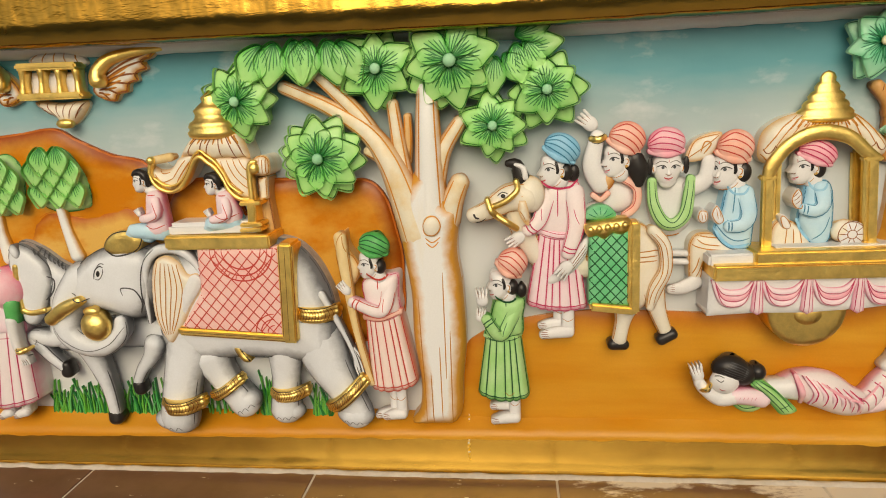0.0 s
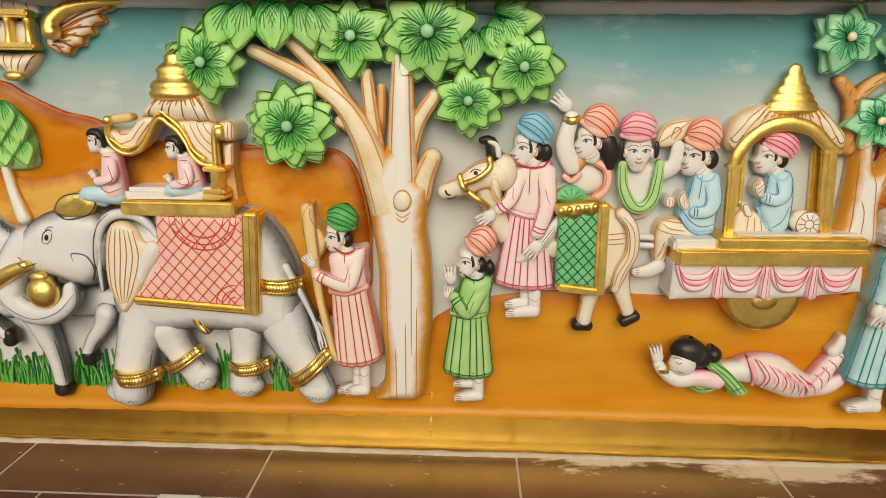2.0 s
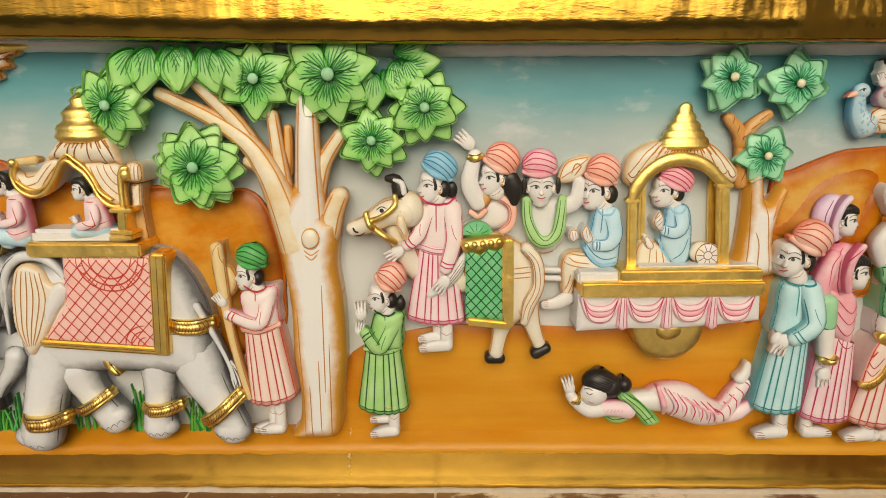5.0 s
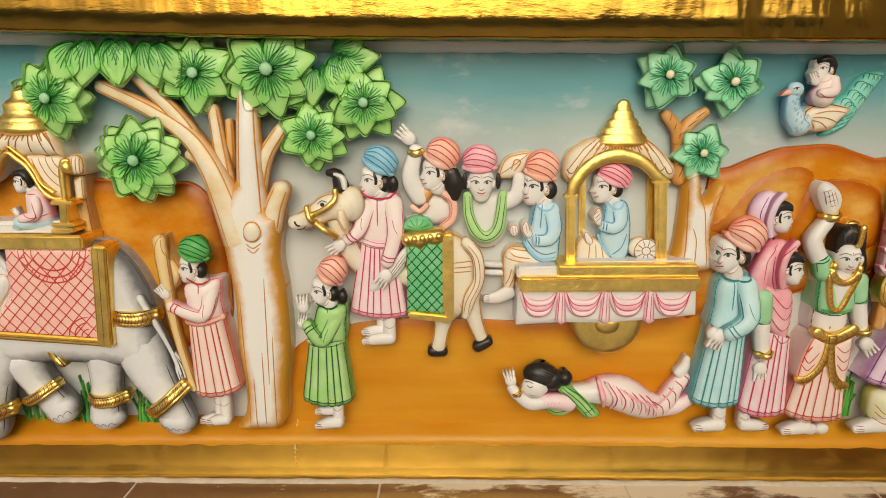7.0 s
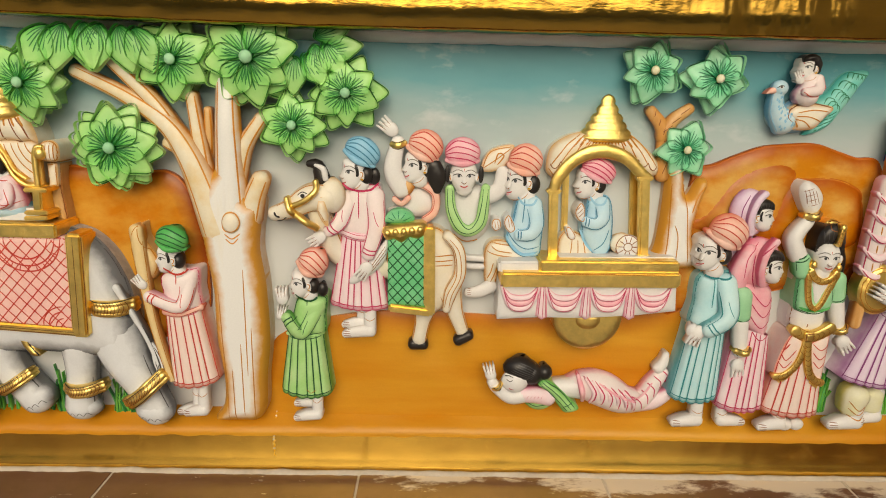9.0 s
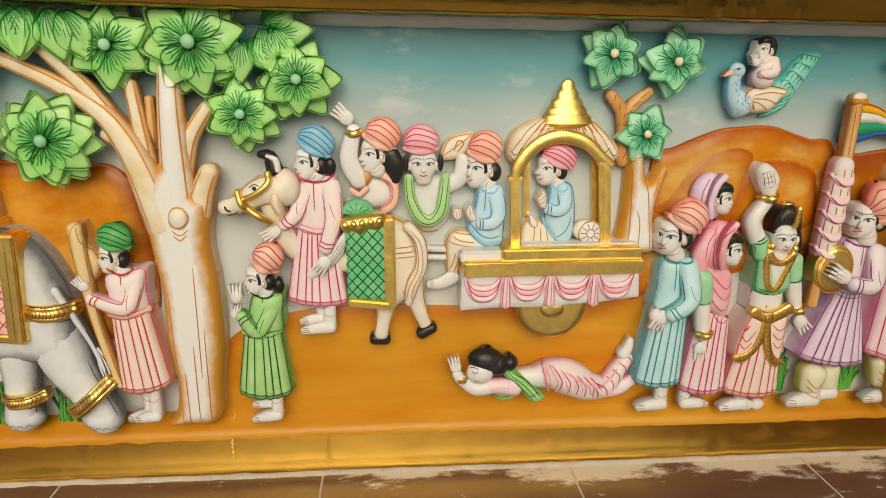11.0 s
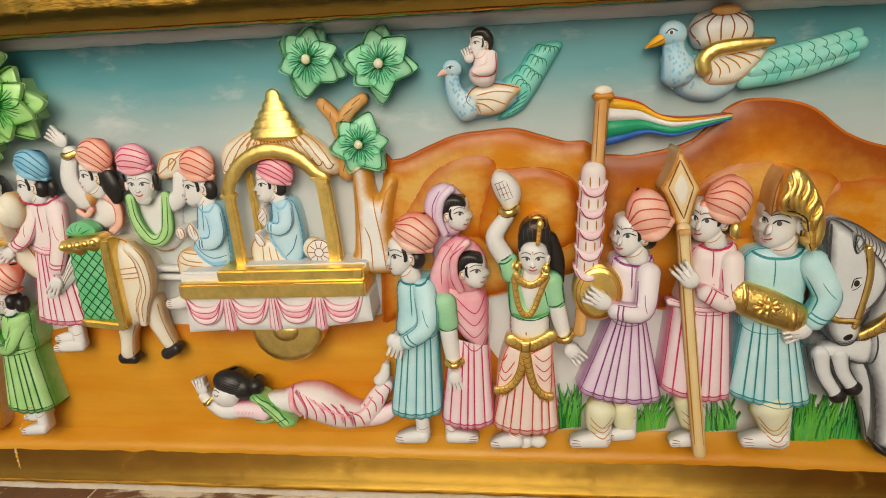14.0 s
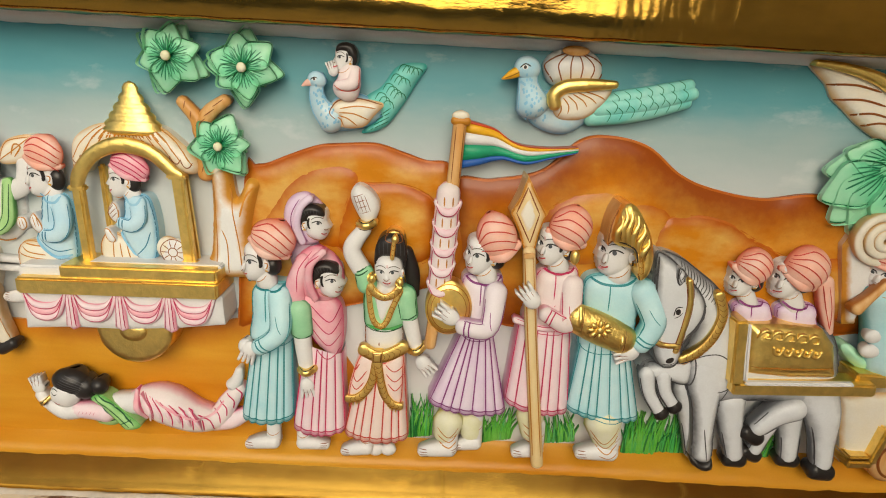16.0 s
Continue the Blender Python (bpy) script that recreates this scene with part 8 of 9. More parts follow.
S = Sculpt()
arm(S, [(0.997, 0.291), (0.988, 0.246), (0.954, 0.248)], 0.016, "pale_lilac", "lilac_line", (0.052, 0.070, 0.074))
hand(S, (0.938, 0.259), 150, 0.017, 0.070)
S.thing("figurine", "carved lilac-sleeved arm resting on the gold disc", "figurine", "relief figures")

# ---- spear bearer ----
S = Sculpt()
foot(S, (1.075, 0.036), (1.045, 0.032), 0.034, 0.014, 0.05)
S.tube([(1.062, 0.101), (1.067, 0.070)], [0.020, 0.016], "pale_yellow", 0.032)
for k in range(3):
    S.stroke([mix((1.051, 0.091), (1.056, 0.065), k / 2), mix((1.065, 0.082), (1.069, 0.055), k / 2), mix((1.078, 0.093), (1.078, 0.066), k / 2)], "ochre_line", 0.0014)
skirt(S, (1.033, 0.244), (1.104, 0.238), (1.022, 0.123), (1.114, 0.111), "pink", "pink_line", 8, 0.020)
torso(S, (1.051, 0.315), (1.106, 0.320), (1.041, 0.241), (1.103, 0.238), "pale_pink", 0.024)
sash(S, (1.028, 0.246), (1.103, 0.240), "pink", "pink_line", 0.005, 0.030)
head(S, (1.071, 0.353), 0.031, -0.7, 0.046, ("salmon", "red_line"), (1.087, 0.380), (0.040, 0.040), -18, neck=(1.078, 0.325))
S.blob((1.093, 0.345), 0.006, 0.010, "gold_leaf", 0.062)
collar(S, (1.077, 0.323), 0.028, "pink_line", 0.04)
arm(S, [(1.097, 0.304), (1.094, 0.254), (1.063, 0.267)], 0.016, "pale_pink", "pink_line", (0.046, 0.060, 0.064))
hand(S, (1.042, 0.287), 130, 0.017, 0.068)
S.thing("figurine", "carved spear bearer in pink robe and salmon turban", "figurine", "relief figures")
spear = holder("spear", (1.076, 0.030), "tall ochre spear with a diamond-shaped cream blade", "spear")
S = Sculpt()
S.tube([(1.035, 0.348), (1.047, 0.242), (1.061, 0.137), (1.075, 0.034)], [0.0085, 0.0085, 0.009, 0.009], "spear_wood", 0.054, 0.9)
for o in (-0.0055, 0.0055):
    S.stroke([at((1.035, 0.341), o, 0), at((1.047, 0.244), o, 0), at((1.060, 0.140), o, 0), at((1.072, 0.050), o, 0)], "ochre_line", 0.0016)
S.bar((1.028, 0.344), (1.041, 0.345), 0.007, "bark_brown", 0.045, 0.066)
under(spear, new("shaft", S.mesh("shaft")))
S = Sculpt()
S.pillow([(1.027, 0.444), (1.040, 0.420), (1.054, 0.396), (1.047, 0.371), (1.042, 0.340), (1.031, 0.340), (1.021, 0.370), (1.008, 0.396), (1.019, 0.419)], "spear_wood", 0.006, 0.012, 0.048, 0.0, smooth=False, line="ochre_line", lw=0.0020)
S.pillow([(1.028, 0.429), (1.044, 0.396), (1.035, 0.358), (1.016, 0.396)], "cream", 0.004, 0.01, 0.051, 0.03, smooth=False)
for p, q in (((1.027, 0.430), (1.044, 0.397)), ((1.044, 0.397), (1.035, 0.359)), ((1.035, 0.359), (1.015, 0.397)), ((1.015, 0.397), (1.027, 0.430))):
    S.stroke([p, q], "brown_line", 0.0017)
under(spear, new("blade", S.mesh("blade")))["label"] = "diamond-shaped blade"

# ---- crowned drummer ----
S = Sculpt()
foot(S, (1.180, 0.040), (1.136, 0.040), 0.042, 0.016, 0.05)
S.tube([(1.166, 0.098), (1.175, 0.062)], [0.028, 0.018], "pale_yellow", 0.038)
for k in range(4):
    S.stroke([mix((1.146, 0.089), (1.162, 0.051), k / 3), mix((1.167, 0.069), (1.176, 0.046), k / 3), mix((1.186, 0.096), (1.187, 0.055), k / 3)], "ochre_line", 0.0014)
skirt(S, (1.120, 0.221), (1.186, 0.220), (1.109, 0.116), (1.216, 0.104), "aqua", "aqua_line", 9, 0.026)
torso(S, (1.116, 0.306), (1.200, 0.310), (1.121, 0.214), (1.186, 0.217), "aqua", 0.028)
head(S, (1.1570, 0.3470), 0.037, -0.66, 0.042, hair="", neck=(1.159, 0.316))
S.pillow([(1.1340, 0.3620), (1.1350, 0.3890), (1.1420, 0.4100), (1.1510, 0.4190), (1.1580, 0.4050), (1.1570, 0.3870), (1.1560, 0.3670), (1.1440, 0.3680)], "bark_brown", 0.004, 0.008, 0.054, 0.0, cell=0.004, line="brown_line")
S.pillow([(1.1390, 0.3680), (1.1390, 0.3900), (1.1430, 0.4090), (1.1490, 0.4190), (1.1600, 0.4160), (1.1730, 0.3990), (1.1850, 0.3760), (1.1910, 0.3500), (1.1880, 0.3290), (1.1790, 0.3200), (1.1730, 0.3320), (1.1750, 0.3480), (1.1640, 0.3610)], "gold_leaf", 0.007, 0.012, 0.068, 0.0, cell=0.004)
for a, b in (((1.1410, 0.3730), (1.1430, 0.4040)), ((1.1490, 0.3740), (1.1460, 0.4140)), ((1.1560, 0.3700), (1.1520, 0.4150)), ((1.1620, 0.3660), (1.1620, 0.4080)), ((1.1690, 0.3590), (1.1720, 0.3950)), ((1.1750, 0.3480), (1.1800, 0.3780))):
    S.tube([a, at(mix(a, b, 0.35), -0.003, 0), at(mix(a, b, 0.7), 0.002, 0), b], [0.0034, 0.0038, 0.0028, 0.0008], "gold_leaf", [0.074, 0.077, 0.076, 0.072], 0.6, step=0.003)
    S.stroke([at(a, 0.004, 0), at(mix(a, b, 0.35), 0.001, 0), at(mix(a, b, 0.7), 0.005, 0)], "brown_line", 0.0010)
gold_strip(S, [(1.1690, 0.3540), (1.1750, 0.3400), (1.1760, 0.3250)], 0.0032, 0.0745)
S.stroke([(1.1430, 0.3710), (1.1550, 0.3680), (1.1660, 0.3590), (1.1710, 0.3350), (1.1750, 0.3230)], "black", 0.0020)
collar(S, (1.151, 0.310), 0.034, "aqua_line", 0.04)
arm(S, [(1.193, 0.299), (1.209, 0.259), (1.194, 0.228)], 0.020, "aqua", "aqua_line", (0.046, 0.056, 0.060))
hand(S, (1.181, 0.216), 200, 0.017, 0.062)
S.thing("figurine", "carved drummer in turquoise robe with a gold crown", "figurine", "relief figures")
S = Sculpt()
S.tube([(1.1050, 0.2610), (1.1380, 0.2470), (1.1720, 0.2320)], [0.0205, 0.0225, 0.0200], "gold_chased", 0.058, 0.72, 18)
hub = (1.1340, 0.2510)
for k in range(8):
    t = 2 * math.pi * k / 8
    S.blob((hub[0] + 0.0115 * math.cos(t), hub[1] + 0.0085 * math.sin(t)), 0.0055, 0.0034, "gold_leaf", 0.0735, 0.003, math.degrees(t))
    S.stroke([(hub[0] + 0.006 * math.cos(t + 0.4), hub[1] + 0.005 * math.sin(t + 0.4)), (hub[0] + 0.018 * math.cos(t + 0.4), hub[1] + 0.013 * math.sin(t + 0.4))], "brown_line", 0.0009)
S.blob(hub, 0.005, 0.005, "gold_leaf", 0.0745, 0.003)
for p, q in (((1.1080, 0.2780), (1.1060, 0.2470)), ((1.1660, 0.2500), (1.1650, 0.2180))):
    S.tube([p, mix(p, q, 0.5), q], 0.0030, "gold_leaf", [0.064, 0.074, 0.064])
    S.stroke([at(p, 0.004, 0), at(mix(p, q, 0.5), 0.004, 0), at(q, 0.004, 0)], "brown_line", 0.0010)
S.thing("drum", "embossed gold barrel drum carried in the arms", "drum")

# ---- grey horse with gold saddle ----
S = Sculpt()
S.pillow([(1.274, 0.168), (1.273, 0.212), (1.302, 0.246), (1.329, 0.262), (1.391, 0.255), (1.453, 0.254), (1.477, 0.227), (1.489, 0.179), (1.488, 0.139), (1.445, 0.132), (1.389, 0.139), (1.336, 0.132), (1.295, 0.135)], "grey", 0.024, 0.045, 0.030, line="dark_grey", lw=0.0022, brush=0.034)
S.pillow([(1.2120, 0.3510), (1.2370, 0.3470), (1.2680, 0.3270), (1.2970, 0.3050), (1.3190, 0.2750), (1.3350, 0.2370), (1.3390, 0.1800), (1.3160, 0.1550), (1.2780, 0.1720), (1.2630, 0.2050), (1.2690, 0.2530), (1.2380, 0.3150)], "grey", 0.020, 0.035, 0.034, 0.0, line="dark_grey", lw=0.0018, brush=0.018)
S.pillow([(1.2000, 0.3540), (1.2160, 0.3510), (1.2360, 0.3350), (1.2590, 0.3120), (1.2750, 0.2910), (1.2780, 0.2700), (1.2690, 0.2470), (1.2560, 0.2300), (1.2550, 0.2090), (1.2490, 0.1950), (1.2340, 0.1910), (1.2200, 0.2030), (1.2110, 0.2280), (1.2050, 0.2750), (1.2010, 0.3200)], "grey", 0.016, 0.026, 0.048, 0.0, line="dark_grey", lw=0.0018, brush=0.012, cell=0.004)
S.pillow([(1.2270, 0.3370), (1.2320, 0.3380), (1.2380, 0.3320), (1.2380, 0.3190), (1.2320, 0.3130), (1.2270, 0.3220)], "grey", 0.004, 0.006, 0.062, 0.04, cell=0.003, line="black", lw=0.0012)
S.stroke([(1.2310, 0.3350), (1.2290, 0.3270), (1.2330, 0.3190)], "dark_grey", 0.0012)
for k in range(13):
    a = mix((1.2370, 0.3420), (1.2920, 0.3060), k / 12)
    S.stroke([a, at(a, 0.001, -0.010), at(a, -0.005, -0.020)], "dark_grey", 0.0015)
S.stroke([(1.2030, 0.3500), (1.2050, 0.3150), (1.2090, 0.2770), (1.2140, 0.2370)], "dark_grey", 0.0024)
S.spot((1.2360, 0.2790), 0.0062, 0.0060, "marble", 30, 0.0004)
S.spot((1.2360, 0.2780), 0.0034, 0.0042, "black", 0, 0.0008)
S.stroke([(1.2310, 0.2720), (1.2330, 0.2830), (1.2410, 0.2850)], "black", 0.0015)
S.stroke([(1.2320, 0.2690), (1.2370, 0.2710), (1.2420, 0.2770)], "black", 0.0010)
S.stroke([(1.2730, 0.2870), (1.2720, 0.2700), (1.2640, 0.2530), (1.2540, 0.2410)], "dark_grey", 0.0034)
S.spot((1.2370, 0.2070), 0.0058, 0.0044, "black", 35)
S.stroke([(1.2290, 0.1990), (1.2380, 0.2000), (1.2450, 0.2030)], "dark_grey", 0.0014)
for pts, w in (([(1.2450, 0.3210), (1.2500, 0.2920), (1.2480, 0.2610), (1.2420, 0.2210)], 0.0040), ([(1.2090, 0.2380), (1.2220, 0.2300), (1.2450, 0.2290)], 0.0036)):
    S.tube(pts, w, "gold_leaf", 0.0630, 0.6)
    for o in (-1, 1):
        S.stroke([at(p, o * w * (1 if len(pts) > 3 else 0.1), o * w * (0.1 if len(pts) > 3 else 1)) for p in pts], "brown_line", 0.0010)
gold_strip(S, [(1.2900, 0.3010), (1.2990, 0.2740), (1.2920, 0.2430), (1.2760, 0.2200), (1.2560, 0.2060)], 0.0068, 0.0580)
S.pillow([(1.2730, 0.2040), (1.2720, 0.1680), (1.2860, 0.1290), (1.2950, 0.0820), (1.3010, 0.0430), (1.3300, 0.0410), (1.3270, 0.0910), (1.3270, 0.1420), (1.3330, 0.1920), (1.3060, 0.2160)], "grey", 0.018, 0.024, 0.036, 0.0, brush=0.014, line="dark_grey", lw=0.0016, cell=0.005)
S.pillow([(1.2990, 0.0480), (1.3170, 0.0410), (1.3300, 0.0470), (1.3350, 0.0300), (1.3220, 0.0230), (1.3050, 0.0320)], "black", 0.014, 0.014, 0.038, 0.0, cell=0.004)
S.pillow([(1.2770, 0.2070), (1.2440, 0.2000), (1.2160, 0.1940), (1.2080, 0.1830), (1.2160, 0.1680), (1.2470, 0.1640), (1.2780, 0.1620)], "grey", 0.016, 0.018, 0.034, 0.0, brush=0.012, line="dark_grey", lw=0.0016, cell=0.005)
for a, b, c, h in (((1.2160, 0.1780), (1.2230, 0.1490), (1.2400, 0.1220), (1.2460, 0.1150)), ((1.2380, 0.1770), (1.2450, 0.1520), (1.2580, 0.1330), (1.2630, 0.1260))):
    S.tube([a, b, c], [0.0125, 0.0105, 0.0095], "grey", 0.042, 0.8, 14, line="dark_grey", lw=0.0016)
    S.tube([mix(c, h, 0.6), h], [0.0105, 0.0115], "black", 0.042)
S.tube([(1.280, 0.151), (1.297, 0.090), (1.309, 0.043)], [0.018, 0.013, 0.012], "grey", 0.022, line="dark_grey", lw=0.0016, skip=0.38)
S.tube([(1.344, 0.136), (1.356, 0.085), (1.367, 0.046)], [0.024, 0.017, 0.014], "grey", 0.030, line="dark_grey", lw=0.0016, skip=0.38)
S.tube([(1.360, 0.038), (1.379, 0.037)], [0.012, 0.012], "black", 0.030)
S.tube([(1.434, 0.133), (1.410, 0.119), (1.389, 0.097)], [0.022, 0.018, 0.014], "grey", 0.038, line="dark_grey", lw=0.0016, skip=0.38)
S.tube([(1.373, 0.089), (1.392, 0.079)], [0.011, 0.012], "black", 0.038)
S.tube([(1.413, 0.105), (1.405, 0.078), (1.398, 0.054)], [0.016, 0.013, 0.012], "grey", 0.026, line="dark_grey", lw=0.0016, skip=0.38)
S.tube([(1.384, 0.049), (1.403, 0.042)], [0.011, 0.011], "black", 0.026)
S.tube([(1.435, 0.124), (1.443, 0.083), (1.448, 0.047)], [0.022, 0.016, 0.014], "grey", 0.028, line="dark_grey", lw=0.0016, skip=0.38)
S.tube([(1.440, 0.040), (1.460, 0.038)], [0.011, 0.011], "black", 0.028)
S.tube([(1.456, 0.170), (1.475, 0.125), (1.483, 0.085), (1.488, 0.048)], [0.034, 0.026, 0.018, 0.015], "grey", [0.030, 0.040, 0.044, 0.046], 0.8, 14, line="dark_grey", lw=0.0016, skip=0.38)
S.tube([(1.479, 0.037), (1.499, 0.034)], [0.014, 0.013], "black", 0.048)
S.thing("horse_statue", "grey carved horse with gold bridle and collar drawing a chariot", "horse statue", "relief horses")
saddle = holder("saddle", (1.419, 0.181), "embossed gold saddle cloth with a gilded rim on the horse", "saddle")
S = Sculpt()
S.pillow([(1.338, 0.262), (1.386, 0.264), (1.437, 0.260), (1.458, 0.236), (1.469, 0.190), (1.407, 0.187), (1.343, 0.191), (1.338, 0.230)], "gold_leaf", 0.012, 0.02, 0.054, 0.02, smooth=False, fn=lambda x, z, d: 0.0014 * noise.noise((x * 130, z * 130, 4)) * min(1, d / 0.006))
for k in range(5):
    c = mix((1.357, 0.251), (1.423, 0.246), k / 4)
    S.tube([at(c, -0.010, -0.004), at(c, -0.004, 0.006), at(c, 0.005, 0.005), at(c, 0.006, -0.003), at(c, 0.000, -0.004)], [0.0012, 0.0022, 0.0024, 0.0022, 0.0014], "gold_leaf", 0.0665, step=0.002)
for k in range(5):
    c = mix((1.378, 0.230), (1.430, 0.228), k / 4)
    S.tube([at(c, -0.007, 0.004), at(c, -0.005, -0.004), at(c, 0.002, -0.006), at(c, 0.006, 0.002)], 0.0022, "gold_leaf", 0.0665, step=0.002)
    S.blob(c, 0.0028, 0.0028, "gold_leaf", 0.0665)
S.stroke([(1.348, 0.204), (1.398, 0.204), (1.462, 0.207)], "ochre_line", 0.0016)
under(saddle, new("saddle_cloth", S.mesh("saddle_cloth")))
for a, b, w, m in (((1.322, 0.271), (1.330, 0.178), 0.018, "gold_leaf"), ((1.331, 0.267), (1.341, 0.184), 0.006, "marble"), ((1.341, 0.180), (1.490, 0.185), 0.006, "marble"), ((1.325, 0.172), (1.522, 0.178), 0.018, "gold_leaf")):
    S = Sculpt()
    S.bar(a, b, w, m, 0.03 if m == "gold_leaf" else 0.060, 0.070, 0.003 if m == "gold_leaf" else 0.002)
    under(saddle, new("rim", S.mesh("rim")))

# ---- riders behind the horse ----
for hc, r, tc, tr, sl, sr, wl, wr in (((1.331, 0.316), 0.027, (1.338, 0.337), (0.036, 0.034), (1.324, 0.280), (1.374, 0.283), (1.331, 0.243), (1.386, 0.246)), ((1.393, 0.320), 0.032, (1.408, 0.338), (0.044, 0.042), (1.384, 0.279), (1.438, 0.282), (1.392, 0.242), (1.446, 0.245))):
    S = Sculpt()
    torso(S, sl, sr, wl, wr, "lilac", 0.018, 0.012)
    head(S, hc, r, -0.6, 0.036, ("salmon", "red_line"), tc, tr, -28, neck=mix(sl, sr, 0.42))
    collar(S, at(mix(sl, sr, 0.45), 0, 0.006), 0.024, "lilac_line", 0.02)
    if r > 0.03:
        S.tube([(1.439, 0.319), (1.450, 0.283), (1.462, 0.247)], [0.012, 0.010, 0.005], "salmon", 0.034)
        for o in (-0.004, 0.004):
            S.stroke([at((1.437, 0.316), o, 0), at((1.448, 0.285), o, 0), at((1.458, 0.253), 0, 0)], "red_line", 0.0012)
    S.thing("figurine", "carved rider in lilac tunic and salmon turban behind the horse", "figurine", "relief figures")

# ---- chariot at the far right ----
chariot = holder("chariot", (1.577, 0.031), "cream and gold chariot with scrolled post and dark wheel", "chariot")
for nm, out, mat, base in (("body", [(1.502, 0.149), (1.546, 0.156), (1.591, 0.158), (1.621, 0.044), (1.528, 0.040)], "cream", 0.030), ("back_post", [(1.458, 0.369), (1.474, 0.400), (1.489, 0.406), (1.510, 0.322), (1.500, 0.257), (1.483, 0.256)], "bark", 0.024)):
    S = Sculpt()
    S.pillow(out, mat, 0.010, 0.02, base, smooth=False)
    under(chariot, new(nm, S.mesh(nm)))
S = Sculpt()
for r, d in ((0.030, 0.040), (0.019, 0.045), (0.009, 0.048)):
    c = (1.496, 0.382)
    S.tube([(c[0] + r * math.cos(a), c[1] + r * math.sin(a)) for a in np.linspace(0, 2 * math.pi, 14)], 0.0058, "cream", d)
under(chariot, new("scroll", S.mesh("scroll")))
for a, b, w in (((1.501, 0.186), (1.573, 0.185), 0.020), ((1.521, 0.052), (1.558, 0.053), 0.012), ((1.521, 0.063), (1.553, 0.064), 0.005), ((1.556, 0.054), (1.569, 0.110), 0.012)):
    S = Sculpt()
    S.bar(a, b, w, "gold_leaf", 0.01, 0.056, 0.003)
    under(chariot, new("rail", S.mesh("rail")))
S = Sculpt()
c = (1.594, 0.057)
S.pillow([(c[0] + 0.034 * math.cos(a), c[1] + 0.040 * math.sin(a)) for a in np.linspace(0, 2 * math.pi, 18, endpoint=False)], "bark_brown", 0.008, 0.012, 0.040, 0.0)
S.stroke([(c[0] + 0.024 * math.cos(a), c[1] + 0.028 * math.sin(a)) for a in np.linspace(0, 2 * math.pi, 18, endpoint=False)], "brown_line", 0.0040, closed=True)
under(chariot, new("wheel", S.mesh("wheel")))
S = Sculpt()
S.pillow([(1.486, 0.224), (1.498, 0.229), (1.529, 0.209), (1.562, 0.206), (1.577, 0.199), (1.525, 0.192), (1.504, 0.203)], "leaf_mint", 0.012, 0.014, 0.030, 0.0)
S.tube([(1.518, 0.305), (1.534, 0.260), (1.548, 0.208)], [0.026, 0.026, 0.030], "aqua", 0.034)
S.blob((1.514, 0.249), 0.012, 0.010, "skin", 0.046)
S.blob((1.515, 0.227), 0.014, 0.010, "skin", 0.046)
head(S, (1.520, 0.333), 0.030, -0.6, 0.036, ("salmon", "red_line"))
S.thing("figurine", "carved charioteer in teal seated on a mint cushion", "figurine", "relief figures")
S = Sculpt()
S.tube([(1.478, 0.289), (1.493, 0.305), (1.511, 0.328)], [0.009, 0.006, 0.005], "bark_brown", 0.052)
S.thing("sceptre", "short brown carved staff held by the charioteer", "staff")

# ---- palm above the chariot ----
palm = holder("tree", (1.467, 0.371), "carved palm tree with drooping mint-green fronds", "tree")
S = Sculpt()
S.tube([(1.508, 0.380), (1.489, 0.441), (1.476, 0.477)], [0.016, 0.014, 0.012], "bark", 0.012)
under(palm, new("trunk", S.mesh("trunk")))
bpy.context.view_layer.update()
for p, a, L in (((1.486, 0.478), 190, 0.070), ((1.490, 0.474), 212, 0.085), ((1.494, 0.470), 232, 0.090), ((1.500, 0.468), 250, 0.090), ((1.512, 0.468), 266, 0.085), ((1.494, 0.482), 170, 0.060), ((1.520, 0.474), 290, 0.085), ((1.530, 0.480), 330, 0.08), ((1.508, 0.486), 205, 0.075), ((1.520, 0.488), 225, 0.080)):
    put_leaf(palm, LEAVES["mint"], p, a, L, 0.022 + random.uniform(0, 0.012), -6, 1.05)

# ---- winged carriage at the far right ----
S = Sculpt()
S.pillow([(1.374, 0.599), (1.426, 0.596), (1.488, 0.578), (1.525, 0.545), (1.506, 0.509), (1.483, 0.508), (1.451, 0.526), (1.432, 0.541), (1.411, 0.557), (1.400, 0.573)], "cream", 0.012, 0.016, 0.005)
for p, q in (((1.398, 0.573), (1.466, 0.567)), ((1.413, 0.555), (1.476, 0.550)), ((1.436, 0.537), (1.483, 0.536)), ((1.453, 0.524), (1.493, 0.526))):
    S.stroke([p, at(mix(p, q, 0.5), 0, 0.004), q], "brown_line", 0.0028)
S.tube([(1.374, 0.598), (1.410, 0.594), (1.455, 0.583), (1.504, 0.558)], [0.004, 0.006, 0.008, 0.010], "gold_leaf", 0.022)
S.thing("carved_wing", "cream carved wing with brown feather lines and gold edge", "wing")

